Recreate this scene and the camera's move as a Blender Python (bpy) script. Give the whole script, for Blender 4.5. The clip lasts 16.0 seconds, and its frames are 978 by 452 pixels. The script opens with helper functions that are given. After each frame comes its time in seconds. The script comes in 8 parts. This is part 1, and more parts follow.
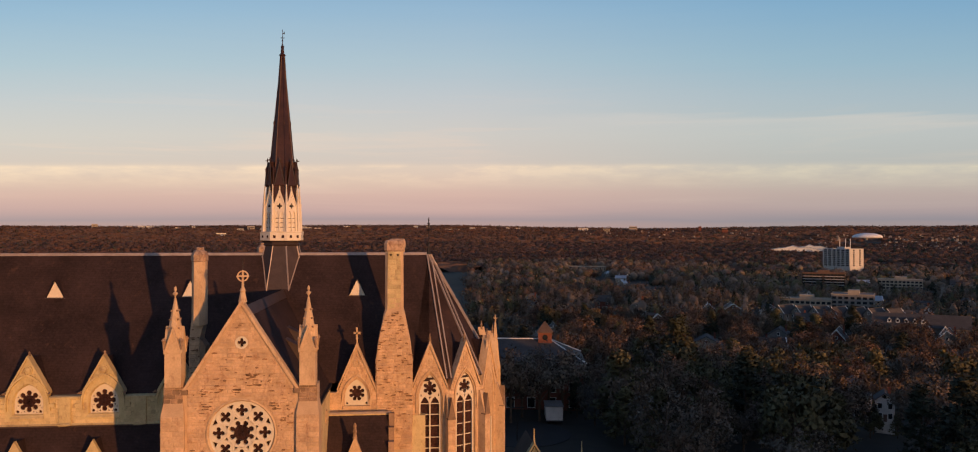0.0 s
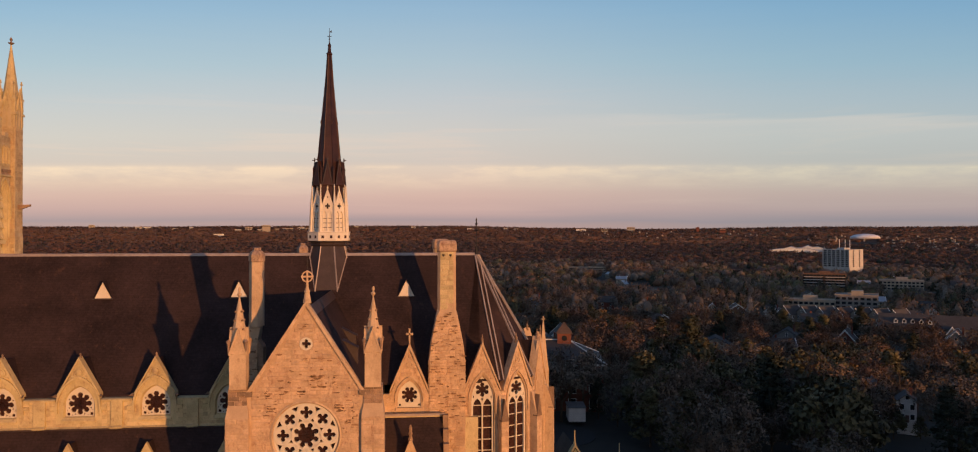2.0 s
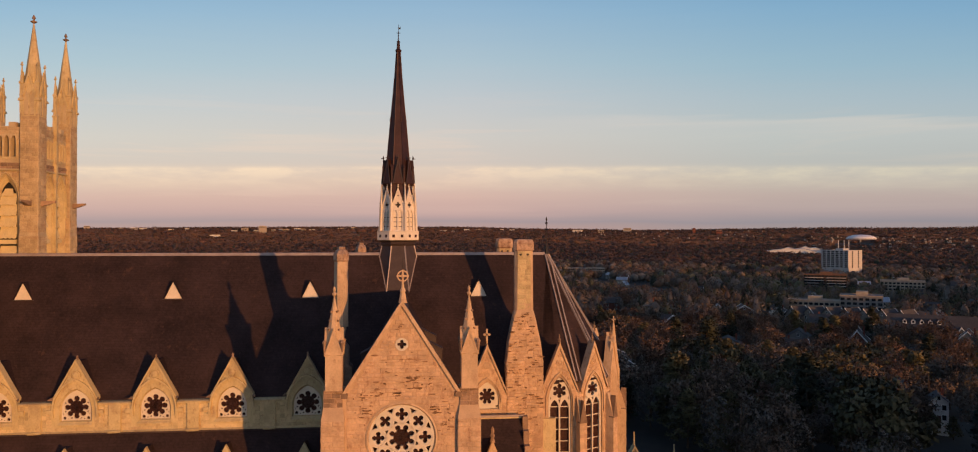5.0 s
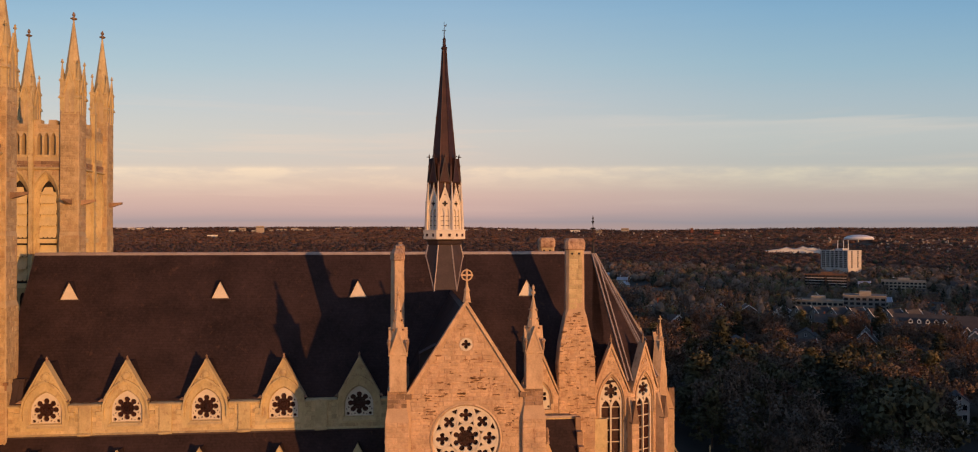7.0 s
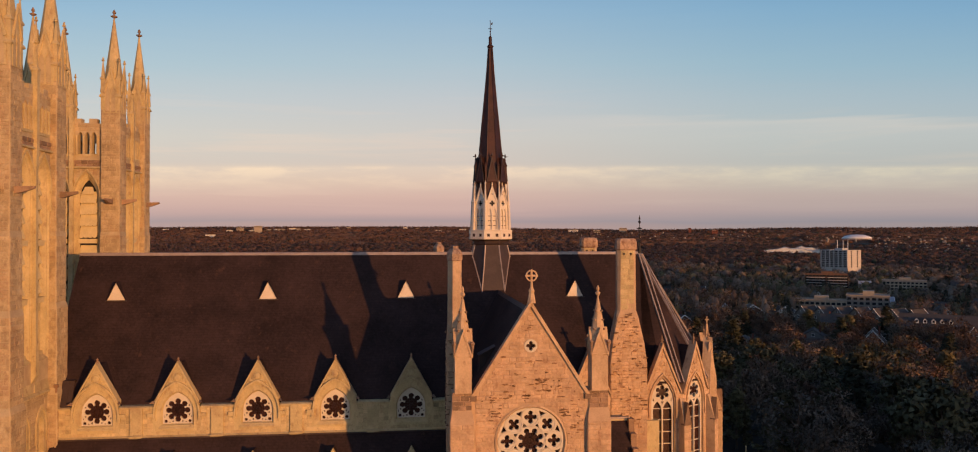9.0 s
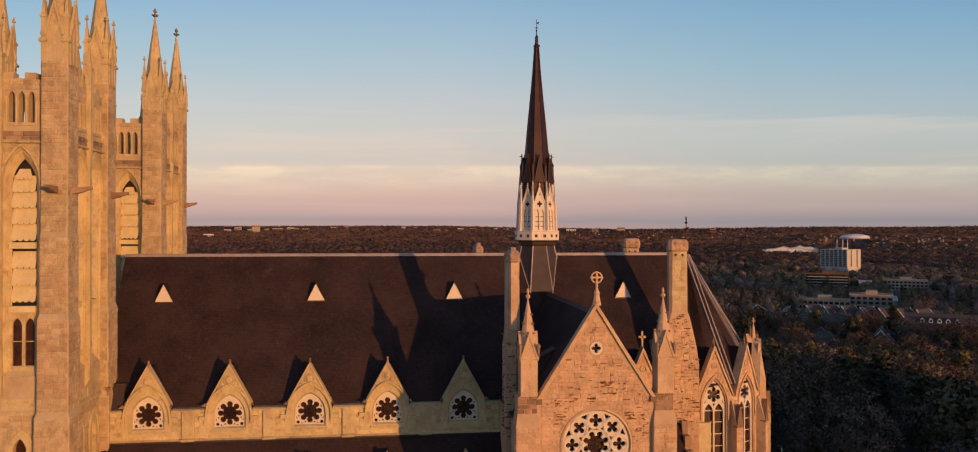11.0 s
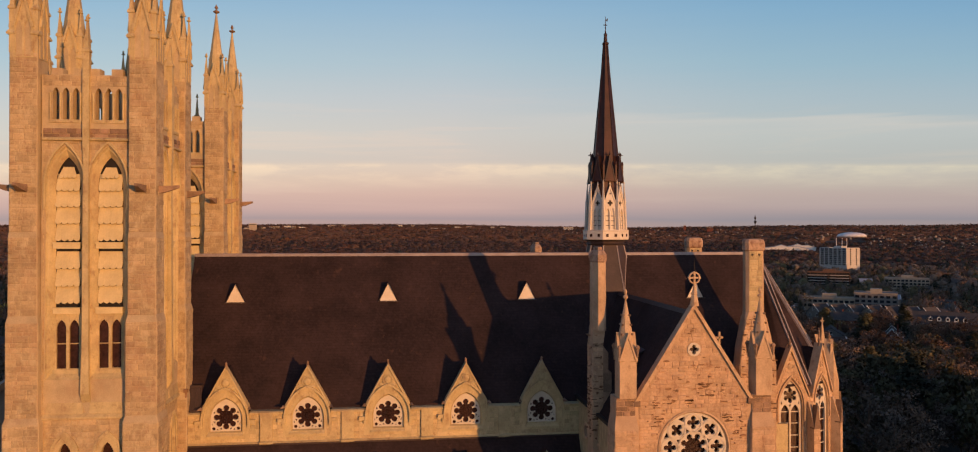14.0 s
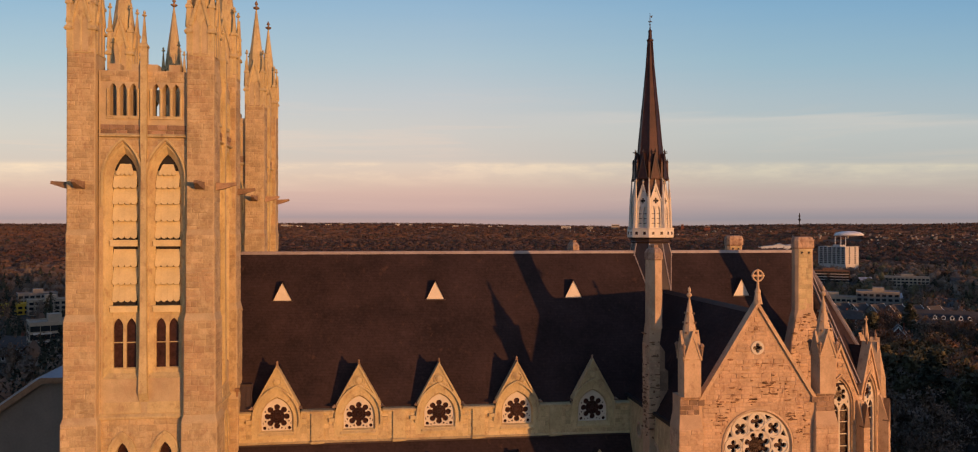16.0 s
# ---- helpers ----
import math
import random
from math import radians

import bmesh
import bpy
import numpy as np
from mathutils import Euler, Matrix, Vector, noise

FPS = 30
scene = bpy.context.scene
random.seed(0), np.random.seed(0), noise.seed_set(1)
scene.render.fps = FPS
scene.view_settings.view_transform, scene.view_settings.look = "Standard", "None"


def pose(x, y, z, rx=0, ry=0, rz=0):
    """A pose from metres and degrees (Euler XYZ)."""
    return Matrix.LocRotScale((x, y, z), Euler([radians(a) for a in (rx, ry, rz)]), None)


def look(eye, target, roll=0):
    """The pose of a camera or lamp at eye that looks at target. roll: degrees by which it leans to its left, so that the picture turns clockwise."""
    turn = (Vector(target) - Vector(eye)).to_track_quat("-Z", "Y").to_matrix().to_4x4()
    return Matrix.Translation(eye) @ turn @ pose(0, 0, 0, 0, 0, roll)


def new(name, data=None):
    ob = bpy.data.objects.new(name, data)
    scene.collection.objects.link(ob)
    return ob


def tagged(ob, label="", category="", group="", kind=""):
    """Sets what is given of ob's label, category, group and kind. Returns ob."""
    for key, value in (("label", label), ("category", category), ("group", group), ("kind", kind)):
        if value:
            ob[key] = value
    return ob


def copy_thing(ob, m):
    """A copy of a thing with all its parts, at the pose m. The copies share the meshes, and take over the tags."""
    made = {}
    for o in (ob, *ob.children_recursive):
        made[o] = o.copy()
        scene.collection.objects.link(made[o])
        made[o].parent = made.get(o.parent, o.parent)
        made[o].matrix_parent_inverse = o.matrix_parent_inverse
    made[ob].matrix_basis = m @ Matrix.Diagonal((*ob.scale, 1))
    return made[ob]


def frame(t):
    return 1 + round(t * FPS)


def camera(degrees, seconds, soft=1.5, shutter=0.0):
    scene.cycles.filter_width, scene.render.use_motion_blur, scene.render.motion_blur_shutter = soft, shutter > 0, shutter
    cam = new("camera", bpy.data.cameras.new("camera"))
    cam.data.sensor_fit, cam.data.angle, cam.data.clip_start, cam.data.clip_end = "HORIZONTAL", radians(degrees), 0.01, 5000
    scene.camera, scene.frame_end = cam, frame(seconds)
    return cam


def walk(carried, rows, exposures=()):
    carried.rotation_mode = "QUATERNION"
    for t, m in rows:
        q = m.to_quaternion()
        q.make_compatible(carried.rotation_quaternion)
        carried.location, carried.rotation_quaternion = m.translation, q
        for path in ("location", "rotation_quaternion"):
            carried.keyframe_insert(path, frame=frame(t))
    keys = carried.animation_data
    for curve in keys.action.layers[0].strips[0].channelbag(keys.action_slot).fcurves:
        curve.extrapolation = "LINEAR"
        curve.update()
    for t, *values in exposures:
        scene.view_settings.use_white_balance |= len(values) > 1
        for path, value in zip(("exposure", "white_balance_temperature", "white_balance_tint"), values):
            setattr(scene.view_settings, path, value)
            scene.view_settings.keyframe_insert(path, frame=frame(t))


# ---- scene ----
cam = camera(64.5, 16.0, soft=1.1)
PATH = [
    (0.0, 12.583, -74.459, 36.806, -5.460, 0.443),
    (0.5, 11.365, -74.200, 36.781, -5.516, 0.457),
    (1.0, 10.159, -73.940, 36.769, -5.574, 0.472),
    (1.5, 8.965, -73.677, 36.761, -5.633, 0.486),
    (2.0, 7.781, -73.412, 36.751, -5.692, 0.501),
    (2.5, 6.607, -73.146, 36.737, -5.752, 0.514),
    (3.0, 5.442, -72.879, 36.717, -5.813, 0.528),
    (3.5, 4.286, -72.610, 36.691, -5.873, 0.540),
    (4.0, 3.137, -72.341, 36.661, -5.933, 0.550),
    (4.5, 1.994, -72.071, 36.627, -5.993, 0.560),
    (5.0, 0.859, -71.802, 36.592, -6.052, 0.568),
    (5.5, -0.272, -71.532, 36.559, -6.110, 0.574),
    (6.0, -1.396, -71.262, 36.530, -6.168, 0.578),
    (6.5, -2.516, -70.992, 36.507, -6.225, 0.580),
    (7.0, -3.631, -70.724, 36.491, -6.281, 0.580),
    (7.5, -4.741, -70.456, 36.484, -6.336, 0.578),
    (8.0, -5.848, -70.189, 36.487, -6.390, 0.574),
    (8.5, -6.950, -69.923, 36.499, -6.443, 0.568),
    (9.0, -8.048, -69.658, 36.519, -6.496, 0.559),
    (9.5, -9.143, -69.395, 36.547, -6.548, 0.549),
    (10.0, -10.233, -69.133, 36.581, -6.599, 0.537),
    (10.5, -11.319, -68.873, 36.617, -6.650, 0.522),
    (11.0, -12.401, -68.615, 36.654, -6.701, 0.507),
    (11.5, -13.478, -68.358, 36.689, -6.752, 0.489),
    (12.0, -14.551, -68.104, 36.719, -6.803, 0.470),
    (12.5, -15.618, -67.851, 36.740, -6.855, 0.450),
    (13.0, -16.680, -67.600, 36.752, -6.907, 0.429),
    (13.5, -17.736, -67.352, 36.753, -6.961, 0.408),
    (14.0, -18.785, -67.105, 36.743, -7.016, 0.386),
    (14.5, -19.827, -66.861, 36.723, -7.074, 0.364),
    (15.0, -20.862, -66.618, 36.698, -7.133, 0.342),
    (15.5, -21.887, -66.378, 36.672, -7.196, 0.321),
    (16.0, -22.904, -66.140, 36.655, -7.261, 0.301),
]
walk(cam, [(t, pose(x, y, z, 90 + tilt, 0.0, yaw)) for t, x, y, z, yaw, tilt in PATH])

# ---- world, sun ----


def srgb(r, g, b):
    return tuple(((c / 255 + 0.055) / 1.055) ** 2.4 if c > 10 else c / 255 / 12.92 for c in (r, g, b))


SUN_FROM = Vector((0.530, -0.848, math.tan(radians(1.9)))).normalized()


def make_world():
    w = bpy.data.worlds.new("evening_sky")
    scene.world = w
    w.use_nodes = True
    nt = w.node_tree
    n, ln = nt.nodes, nt.links
    n.clear()
    out = n.new("ShaderNodeOutputWorld")
    bg = n.new("ShaderNodeBackground")
    tc = n.new("ShaderNodeTexCoord")
    sep = n.new("ShaderNodeSeparateXYZ")
    ln.new(tc.outputs["Generated"], sep.inputs[0])
    # height over the horizon, in flat layers seen along the valley
    ahead = n.new("ShaderNodeVectorMath"); ahead.operation = "DOT_PRODUCT"; ahead.inputs[1].default_value = (0.11, 0.994, 0.0)
    ln.new(tc.outputs["Generated"], ahead.inputs[0])
    deep = n.new("ShaderNodeMath"); deep.operation = "MAXIMUM"; deep.inputs[1].default_value = 0.6
    ln.new(ahead.outputs["Value"], deep.inputs[0])
    lay = n.new("ShaderNodeMath"); lay.operation = "DIVIDE"
    ln.new(sep.outputs["Z"], lay.inputs[0]); ln.new(deep.outputs[0], lay.inputs[1])
    height = lay.outputs[0]
    # thin streaks of cloud, stretched along the horizon
    mp = n.new("ShaderNodeMapping")
    mp.inputs["Scale"].default_value = (2.0, 2.0, 34.0)
    ln.new(tc.outputs["Generated"], mp.inputs[0])
    nz = n.new("ShaderNodeTexNoise")
    nz.inputs["Scale"].default_value = 1.6
    nz.inputs["Detail"].default_value = 7.0
    nz.inputs["Roughness"].default_value = 0.55
    nz.inputs["Distortion"].default_value = 0.4
    ln.new(mp.outputs[0], nz.inputs["Vector"])
    # height in the sky, a little wavy
    wob = n.new("ShaderNodeMath"); wob.operation = "MULTIPLY_ADD"
    wob.inputs[1].default_value = 0.012
    ln.new(nz.outputs["Fac"], wob.inputs[0]); ln.new(height, wob.inputs[2])
    off = n.new("ShaderNodeMath"); off.operation = "SUBTRACT"; off.inputs[1].default_value = 0.006
    ln.new(wob.outputs[0], off.inputs[0])
    ramp = n.new("ShaderNodeValToRGB")
    cr = ramp.color_ramp
    stops = [(0.0, (176, 150, 146)), (0.009, (178, 154, 150)), (0.016, (162, 150, 154)), (0.022, (178, 158, 158)), (0.03, (190, 165, 162)), (0.048, (201, 175, 167)),
             (0.066, (205, 186, 174)), (0.09, (198, 191, 185)), (0.125, (195, 195, 192)), (0.17, (182, 192, 198)),
             (0.22, (162, 187, 201)), (0.29, (138, 175, 202)), (0.37, (108, 152, 192)), (0.55, (80, 115, 160)), (1.0, (60, 86, 126))]
    while len(cr.elements) < len(stops):
        cr.elements.new(0.5)
    for e, (p, c) in zip(cr.elements, stops):
        e.position, e.color = p, (*srgb(*c), 1)
    ln.new(off.outputs[0], ramp.inputs[0])
    # wisps
    wr = n.new("ShaderNodeValToRGB")
    wr.color_ramp.elements[0].position, wr.color_ramp.elements[1].position = 0.54, 0.74
    ln.new(nz.outputs["Fac"], wr.inputs[0])
    band = n.new("ShaderNodeMapRange"); band.inputs[1].default_value = 0.2; band.inputs[2].default_value = 0.13
    ln.new(height, band.inputs[0])
    band2 = n.new("ShaderNodeMapRange"); band2.inputs[1].default_value = 0.02; band2.inputs[2].default_value = 0.07
    ln.new(height, band2.inputs[0])
    wm = n.new("ShaderNodeMath"); wm.operation = "MULTIPLY"
    ln.new(wr.outputs[0], wm.inputs[0]); ln.new(band.outputs[0], wm.inputs[1])
    wm2 = n.new("ShaderNodeMath"); wm2.operation = "MULTIPLY"
    ln.new(wm.outputs[0], wm2.inputs[0]); ln.new(band2.outputs[0], wm2.inputs[1])
    wm3 = n.new("ShaderNodeMath"); wm3.operation = "MULTIPLY"; wm3.inputs[1].default_value = 0.4
    ln.new(wm2.outputs[0], wm3.inputs[0])
    mixw = n.new("ShaderNodeMixRGB")
    mixw.inputs[2].default_value = (*srgb(226, 202, 184), 1)
    ln.new(wm3.outputs[0], mixw.inputs[0]); ln.new(ramp.outputs[0], mixw.inputs[1])
    # long cream bank of cloud with a ragged upper edge
    mb = n.new("ShaderNodeMapping"); mb.inputs["Scale"].default_value = (6.0, 6.0, 26.0)
    ln.new(tc.outputs["Generated"], mb.inputs[0])
    nb = n.new("ShaderNodeTexNoise"); nb.inputs["Scale"].default_value = 2.2; nb.inputs["Detail"].default_value = 9.0; nb.inputs["Roughness"].default_value = 0.6
    ln.new(mb.outputs[0], nb.inputs["Vector"])
    hb = n.new("ShaderNodeMath"); hb.operation = "MULTIPLY_ADD"; hb.inputs[1].default_value = 0.003
    ln.new(nb.outputs["Fac"], hb.inputs[0]); ln.new(height, hb.inputs[2])
    bank = n.new("ShaderNodeValToRGB")
    be = bank.color_ramp
    while len(be.elements) < 5:
        be.elements.new(0.5)
    for e, (p, c) in zip(be.elements, ((0.055, 0.0), (0.072, 0.4), (0.0875, 0.85), (0.0892, 0.2), (0.0915, 0.0))):
        e.position, e.color = p, (c, c, c, 1)
    ln.new(hb.outputs[0], bank.inputs[0])
    nbr = n.new("ShaderNodeMapRange"); nbr.inputs[1].default_value = 0.42; nbr.inputs[2].default_value = 0.62; nbr.inputs[3].default_value = 0.3; nbr.inputs[4].default_value = 1.0
    ln.new(nb.outputs["Fac"], nbr.inputs[0])
    bmul = n.new("ShaderNodeMath"); bmul.operation = "MULTIPLY"
    ln.new(bank.outputs[0], bmul.inputs[0]); ln.new(nbr.outputs[0], bmul.inputs[1])
    mixb = n.new("ShaderNodeMixRGB")
    mixb.inputs[2].default_value = (*srgb(238, 217, 190), 1)
    ln.new(bmul.outputs[0], mixb.inputs[0]); ln.new(mixw.outputs[0], mixb.inputs[1])
    # pale veil above the bank, towards the east
    hv = n.new("ShaderNodeMath"); hv.operation = "MULTIPLY_ADD"; hv.inputs[1].default_value = 0.04
    ln.new(nz.outputs["Fac"], hv.inputs[0]); ln.new(height, hv.inputs[2])
    veil = n.new("ShaderNodeValToRGB")
    ve = veil.color_ramp
    while len(ve.elements) < 4:
        ve.elements.new(0.5)
    for e, (p, c) in zip(ve.elements, ((0.115, 0.0), (0.15, 0.3), (0.164, 0.65), (0.172, 0.0))):
        e.position, e.color = p, (c, c, c, 1)
    ln.new(hv.outputs[0], veil.inputs[0])
    east = n.new("ShaderNodeMapRange"); east.inputs[1].default_value, east.inputs[2].default_value = 0.12, 0.5
    ln.new(sep.outputs["X"], east.inputs[0])
    vm = n.new("ShaderNodeMath"); vm.operation = "MULTIPLY"
    ln.new(veil.outputs[0], vm.inputs[0]); ln.new(east.outputs[0], vm.inputs[1])
    mixv = n.new("ShaderNodeMixRGB")
    mixv.inputs[2].default_value = (*srgb(222, 208, 198), 1)
    ln.new(vm.outputs[0], mixv.inputs[0]); ln.new(mixb.outputs[0], mixv.inputs[1])
    # the sky pales a little towards the west
    side = n.new("ShaderNodeMapRange")
    side.inputs[1].default_value, side.inputs[2].default_value = -0.5, 0.7
    ln.new(sep.outputs["X"], side.inputs[0])
    tint = n.new("ShaderNodeValToRGB")
    te = tint.color_ramp
    while len(te.elements) < 4:
        te.elements.new(0.5)
    for e, (p, c) in zip(te.elements, ((0.0, (1.12, 1.07, 1.03)), (0.475, (1.08, 1.01, 1.0)), (0.78, (0.83, 0.91, 0.95)), (1.0, (0.77, 0.87, 0.93)))):
        e.position, e.color = p, (*c, 1)
    ln.new(side.outputs[0], tint.inputs[0])
    pale = n.new("ShaderNodeMixRGB"); pale.blend_type = "MULTIPLY"; pale.inputs[0].default_value = 1.0
    ln.new(mixv.outputs[0], pale.inputs[1]); ln.new(tint.outputs[0], pale.inputs[2])
    # bright afterglow round the low sun, behind the camera
    nd = n.new("ShaderNodeVectorMath"); nd.operation = "NORMALIZE"
    ln.new(tc.outputs["Generated"], nd.inputs[0])
    dt = n.new("ShaderNodeVectorMath"); dt.operation = "DOT_PRODUCT"
    dt.inputs[1].default_value = tuple(SUN_FROM)
    ln.new(nd.outputs[0], dt.inputs[0])
    gl = n.new("ShaderNodeMapRange"); gl.interpolation_type = "SMOOTHSTEP"
    gl.inputs[1].default_value, gl.inputs[2].default_value, gl.inputs[4].default_value = 0.5, 1.0, 0.36
    ln.new(dt.outputs["Value"], gl.inputs[0])
    gc = n.new("ShaderNodeVectorMath"); gc.operation = "SCALE"; gc.inputs[0].default_value = (1.0, 0.74, 0.52)
    ln.new(gl.outputs[0], gc.inputs["Scale"])
    sky = n.new("ShaderNodeTexSky")
    sky.sky_type = "NISHITA"
    sky.sun_disc = False
    sky.sun_elevation = radians(1.9)
    sky.sun_rotation = math.atan2(SUN_FROM.x, SUN_FROM.y)
    sky.dust_density = 1.5
    sm = n.new("ShaderNodeMixRGB"); sm.blend_type = "MULTIPLY"; sm.inputs[0].default_value = 1.0
    sm.inputs[2].default_value = (0.03, 0.03, 0.03, 1)
    ln.new(sky.outputs[0], sm.inputs[1])
    add = n.new("ShaderNodeMixRGB"); add.blend_type = "ADD"; add.inputs[0].default_value = 1.0
    ln.new(pale.outputs[0], add.inputs[1]); ln.new(sm.outputs[0], add.inputs[2])
    glow = n.new("ShaderNodeMixRGB"); glow.blend_type = "ADD"; glow.inputs[0].default_value = 1.0
    ln.new(add.outputs[0], glow.inputs[1]); ln.new(gc.outputs[0], glow.inputs[2])
    ln.new(glow.outputs[0], bg.inputs["Color"])
    bg.inputs["Strength"].default_value = 1.0
    ln.new(bg.outputs[0], out.inputs[0])


make_world()
sun = new("sun", bpy.data.lights.new("sun", "SUN"))
sun.data.energy = 3.6
sun.data.angle = radians(0.6)
sun.data.color = (1.0, 0.44, 0.15)
sun.matrix_world = look(SUN_FROM * 300, (0, 0, 0))
scene.view_settings.exposure = 0.0

# ---- materials ----
MATS = {}


def material(name, base, rough=0.8, metal=0.0, var=0.15, scale=1.0, fine=14.0, bump=0.3, stain=(), per_piece=0.0, grain=None, spec=0.5, coords="Object"):
    """Base colour varied at two scales, with relief; stain: (colour, amount, scale, from, to) for each layer; per_piece: spread between pieces."""
    m = bpy.data.materials.new(name)
    m.use_nodes = True
    nt = m.node_tree
    n, ln = nt.nodes, nt.links
    p = n["Principled BSDF"]
    p.inputs["Roughness"].default_value = rough
    p.inputs["Metallic"].default_value = metal
    p.inputs["Specular IOR Level"].default_value = spec
    geo = n.new("ShaderNodeNewGeometry")
    big = n.new("ShaderNodeTexNoise"); big.inputs["Scale"].default_value = scale; big.inputs["Detail"].default_value = 4
    small = n.new("ShaderNodeTexNoise"); small.inputs["Scale"].default_value = fine; small.inputs["Detail"].default_value = 5
    for x in (big, small):
        ln.new(geo.outputs["Position"], x.inputs["Vector"])
    mix = n.new("ShaderNodeMath"); mix.operation = "MULTIPLY_ADD"; mix.inputs[1].default_value = 0.6
    ln.new(small.outputs["Fac"], mix.inputs[0]); ln.new(big.outputs["Fac"], mix.inputs[2])
    mr = n.new("ShaderNodeMapRange")
    mr.inputs[1].default_value, mr.inputs[2].default_value = 0.55, 1.05
    mr.inputs[3].default_value, mr.inputs[4].default_value = 1 - var, 1 + var
    ln.new(mix.outputs[0], mr.inputs[0])
    val = mr.outputs[0]
    if per_piece:
        oi = n.new("ShaderNodeObjectInfo")
        ad = n.new("ShaderNodeMath"); ad.operation = "ADD"
        ln.new(oi.outputs["Random"], ad.inputs[0]); ln.new(geo.outputs["Random Per Island"], ad.inputs[1])
        fr = n.new("ShaderNodeMath"); fr.operation = "FRACT"
        ln.new(ad.outputs[0], fr.inputs[0])
        pr = n.new("ShaderNodeMapRange"); pr.inputs[3].default_value, pr.inputs[4].default_value = 1 - per_piece, 1 + per_piece
        ln.new(fr.outputs[0], pr.inputs[0])
        mu = n.new("ShaderNodeMath"); mu.operation = "MULTIPLY"
        ln.new(val, mu.inputs[0]); ln.new(pr.outputs[0], mu.inputs[1])
        val = mu.outputs[0]
    sc = n.new("ShaderNodeVectorMath"); sc.operation = "SCALE"
    sc.inputs[0].default_value = base
    ln.new(val, sc.inputs["Scale"])
    colour = sc.outputs[0]
    for i, (tone, amount, size, lo, hi) in enumerate(stain):
        st = n.new("ShaderNodeTexNoise"); st.inputs["Scale"].default_value = size; st.inputs["Detail"].default_value = 8; st.inputs["Roughness"].default_value = 0.7
        mp = n.new("ShaderNodeMapping"); mp.inputs["Location"].default_value = (7 + 5 * i, 3, 1 + 9 * i); mp.inputs["Scale"].default_value = (1, 1, 0.55 + 0.35 * (i % 2))
        ln.new(geo.outputs["Position"], mp.inputs[0]); ln.new(mp.outputs[0], st.inputs["Vector"])
        sr = n.new("ShaderNodeMapRange"); sr.inputs[1].default_value, sr.inputs[2].default_value = lo, hi
        sr.inputs[4].default_value = amount
        ln.new(st.outputs["Fac"], sr.inputs[0])
        mx = n.new("ShaderNodeMixRGB")
        mx.inputs[2].default_value = (*tone, 1)
        ln.new(sr.outputs[0], mx.inputs[0]); ln.new(colour, mx.inputs[1])
        colour = mx.outputs[0]
    height = small.outputs["Fac"]
    if grain:  # courses of slates or boards: (width, height, mortar, darkening)
        cx = n.new("ShaderNodeSeparateXYZ"); ln.new(geo.outputs["Position"], cx.inputs[0])
        along = n.new("ShaderNodeMath"); along.operation = "ADD"
        ln.new(cx.outputs["X"], along.inputs[0]); ln.new(cx.outputs["Y"], along.inputs[1])
        cb = n.new("ShaderNodeCombineXYZ"); ln.new(along.outputs[0], cb.inputs[0]); ln.new(cx.outputs["Z"], cb.inputs[1])
        br = n.new("ShaderNodeTexBrick")
        br.inputs["Scale"].default_value = 1.0
        br.inputs["Brick Width"].default_value, br.inputs["Row Height"].default_value = grain[0], grain[1]
        br.inputs["Mortar Size"].default_value = grain[2]
        br.inputs["Color1"].default_value = (1, 1, 1, 1); br.inputs["Color2"].default_value = (1 - grain[3] * 0.5,) * 3 + (1,)
        br.inputs["Mortar"].default_value = (1 - grain[3],) * 3 + (1,)
        ln.new(cb.outputs[0], br.inputs["Vector"])
        mg = n.new("ShaderNodeMixRGB"); mg.blend_type = "MULTIPLY"; mg.inputs[0].default_value = 1
        ln.new(colour, mg.inputs[1]); ln.new(br.outputs["Color"], mg.inputs[2])
        colour = mg.outputs[0]
        ha = n.new("ShaderNodeMixRGB"); ha.inputs[0].default_value = 0.5
        ln.new(small.outputs["Fac"], ha.inputs[1]); ln.new(br.outputs["Color"], ha.inputs[2])
        height = ha.outputs[0]
    ln.new(colour, p.inputs["Base Color"])
    if bump:
        b = n.new("ShaderNodeBump"); b.inputs["Strength"].default_value = bump; b.inputs["Distance"].default_value = 0.03
        ln.new(height, b.inputs["Height"]); ln.new(b.outputs[0], p.inputs["Normal"])
    MATS[name] = m
    return m


STONE = material("limestone_smooth", (0.535, 0.44, 0.235), 0.9, var=0.18, scale=0.5, fine=9, bump=0.5, stain=(((0.68, 0.56, 0.31), 0.7, 1.1, 0.49, 0.66), ((0.3, 0.19, 0.115), 0.6, 0.45, 0.5, 0.72), ((0.27, 0.155, 0.085), 0.6, 2.6, 0.54, 0.68)))
ASHLAR = material("limestone_ashlar", (0.525, 0.427, 0.235), 0.92, var=0.2, scale=0.6, fine=9, bump=0.9, stain=(((0.68, 0.55, 0.305), 0.7, 1.4, 0.48, 0.64), ((0.33, 0.175, 0.098), 0.6, 0.42, 0.52, 0.75), ((0.29, 0.16, 0.085), 0.6, 2.8, 0.54, 0.68)), per_piece=0.2)
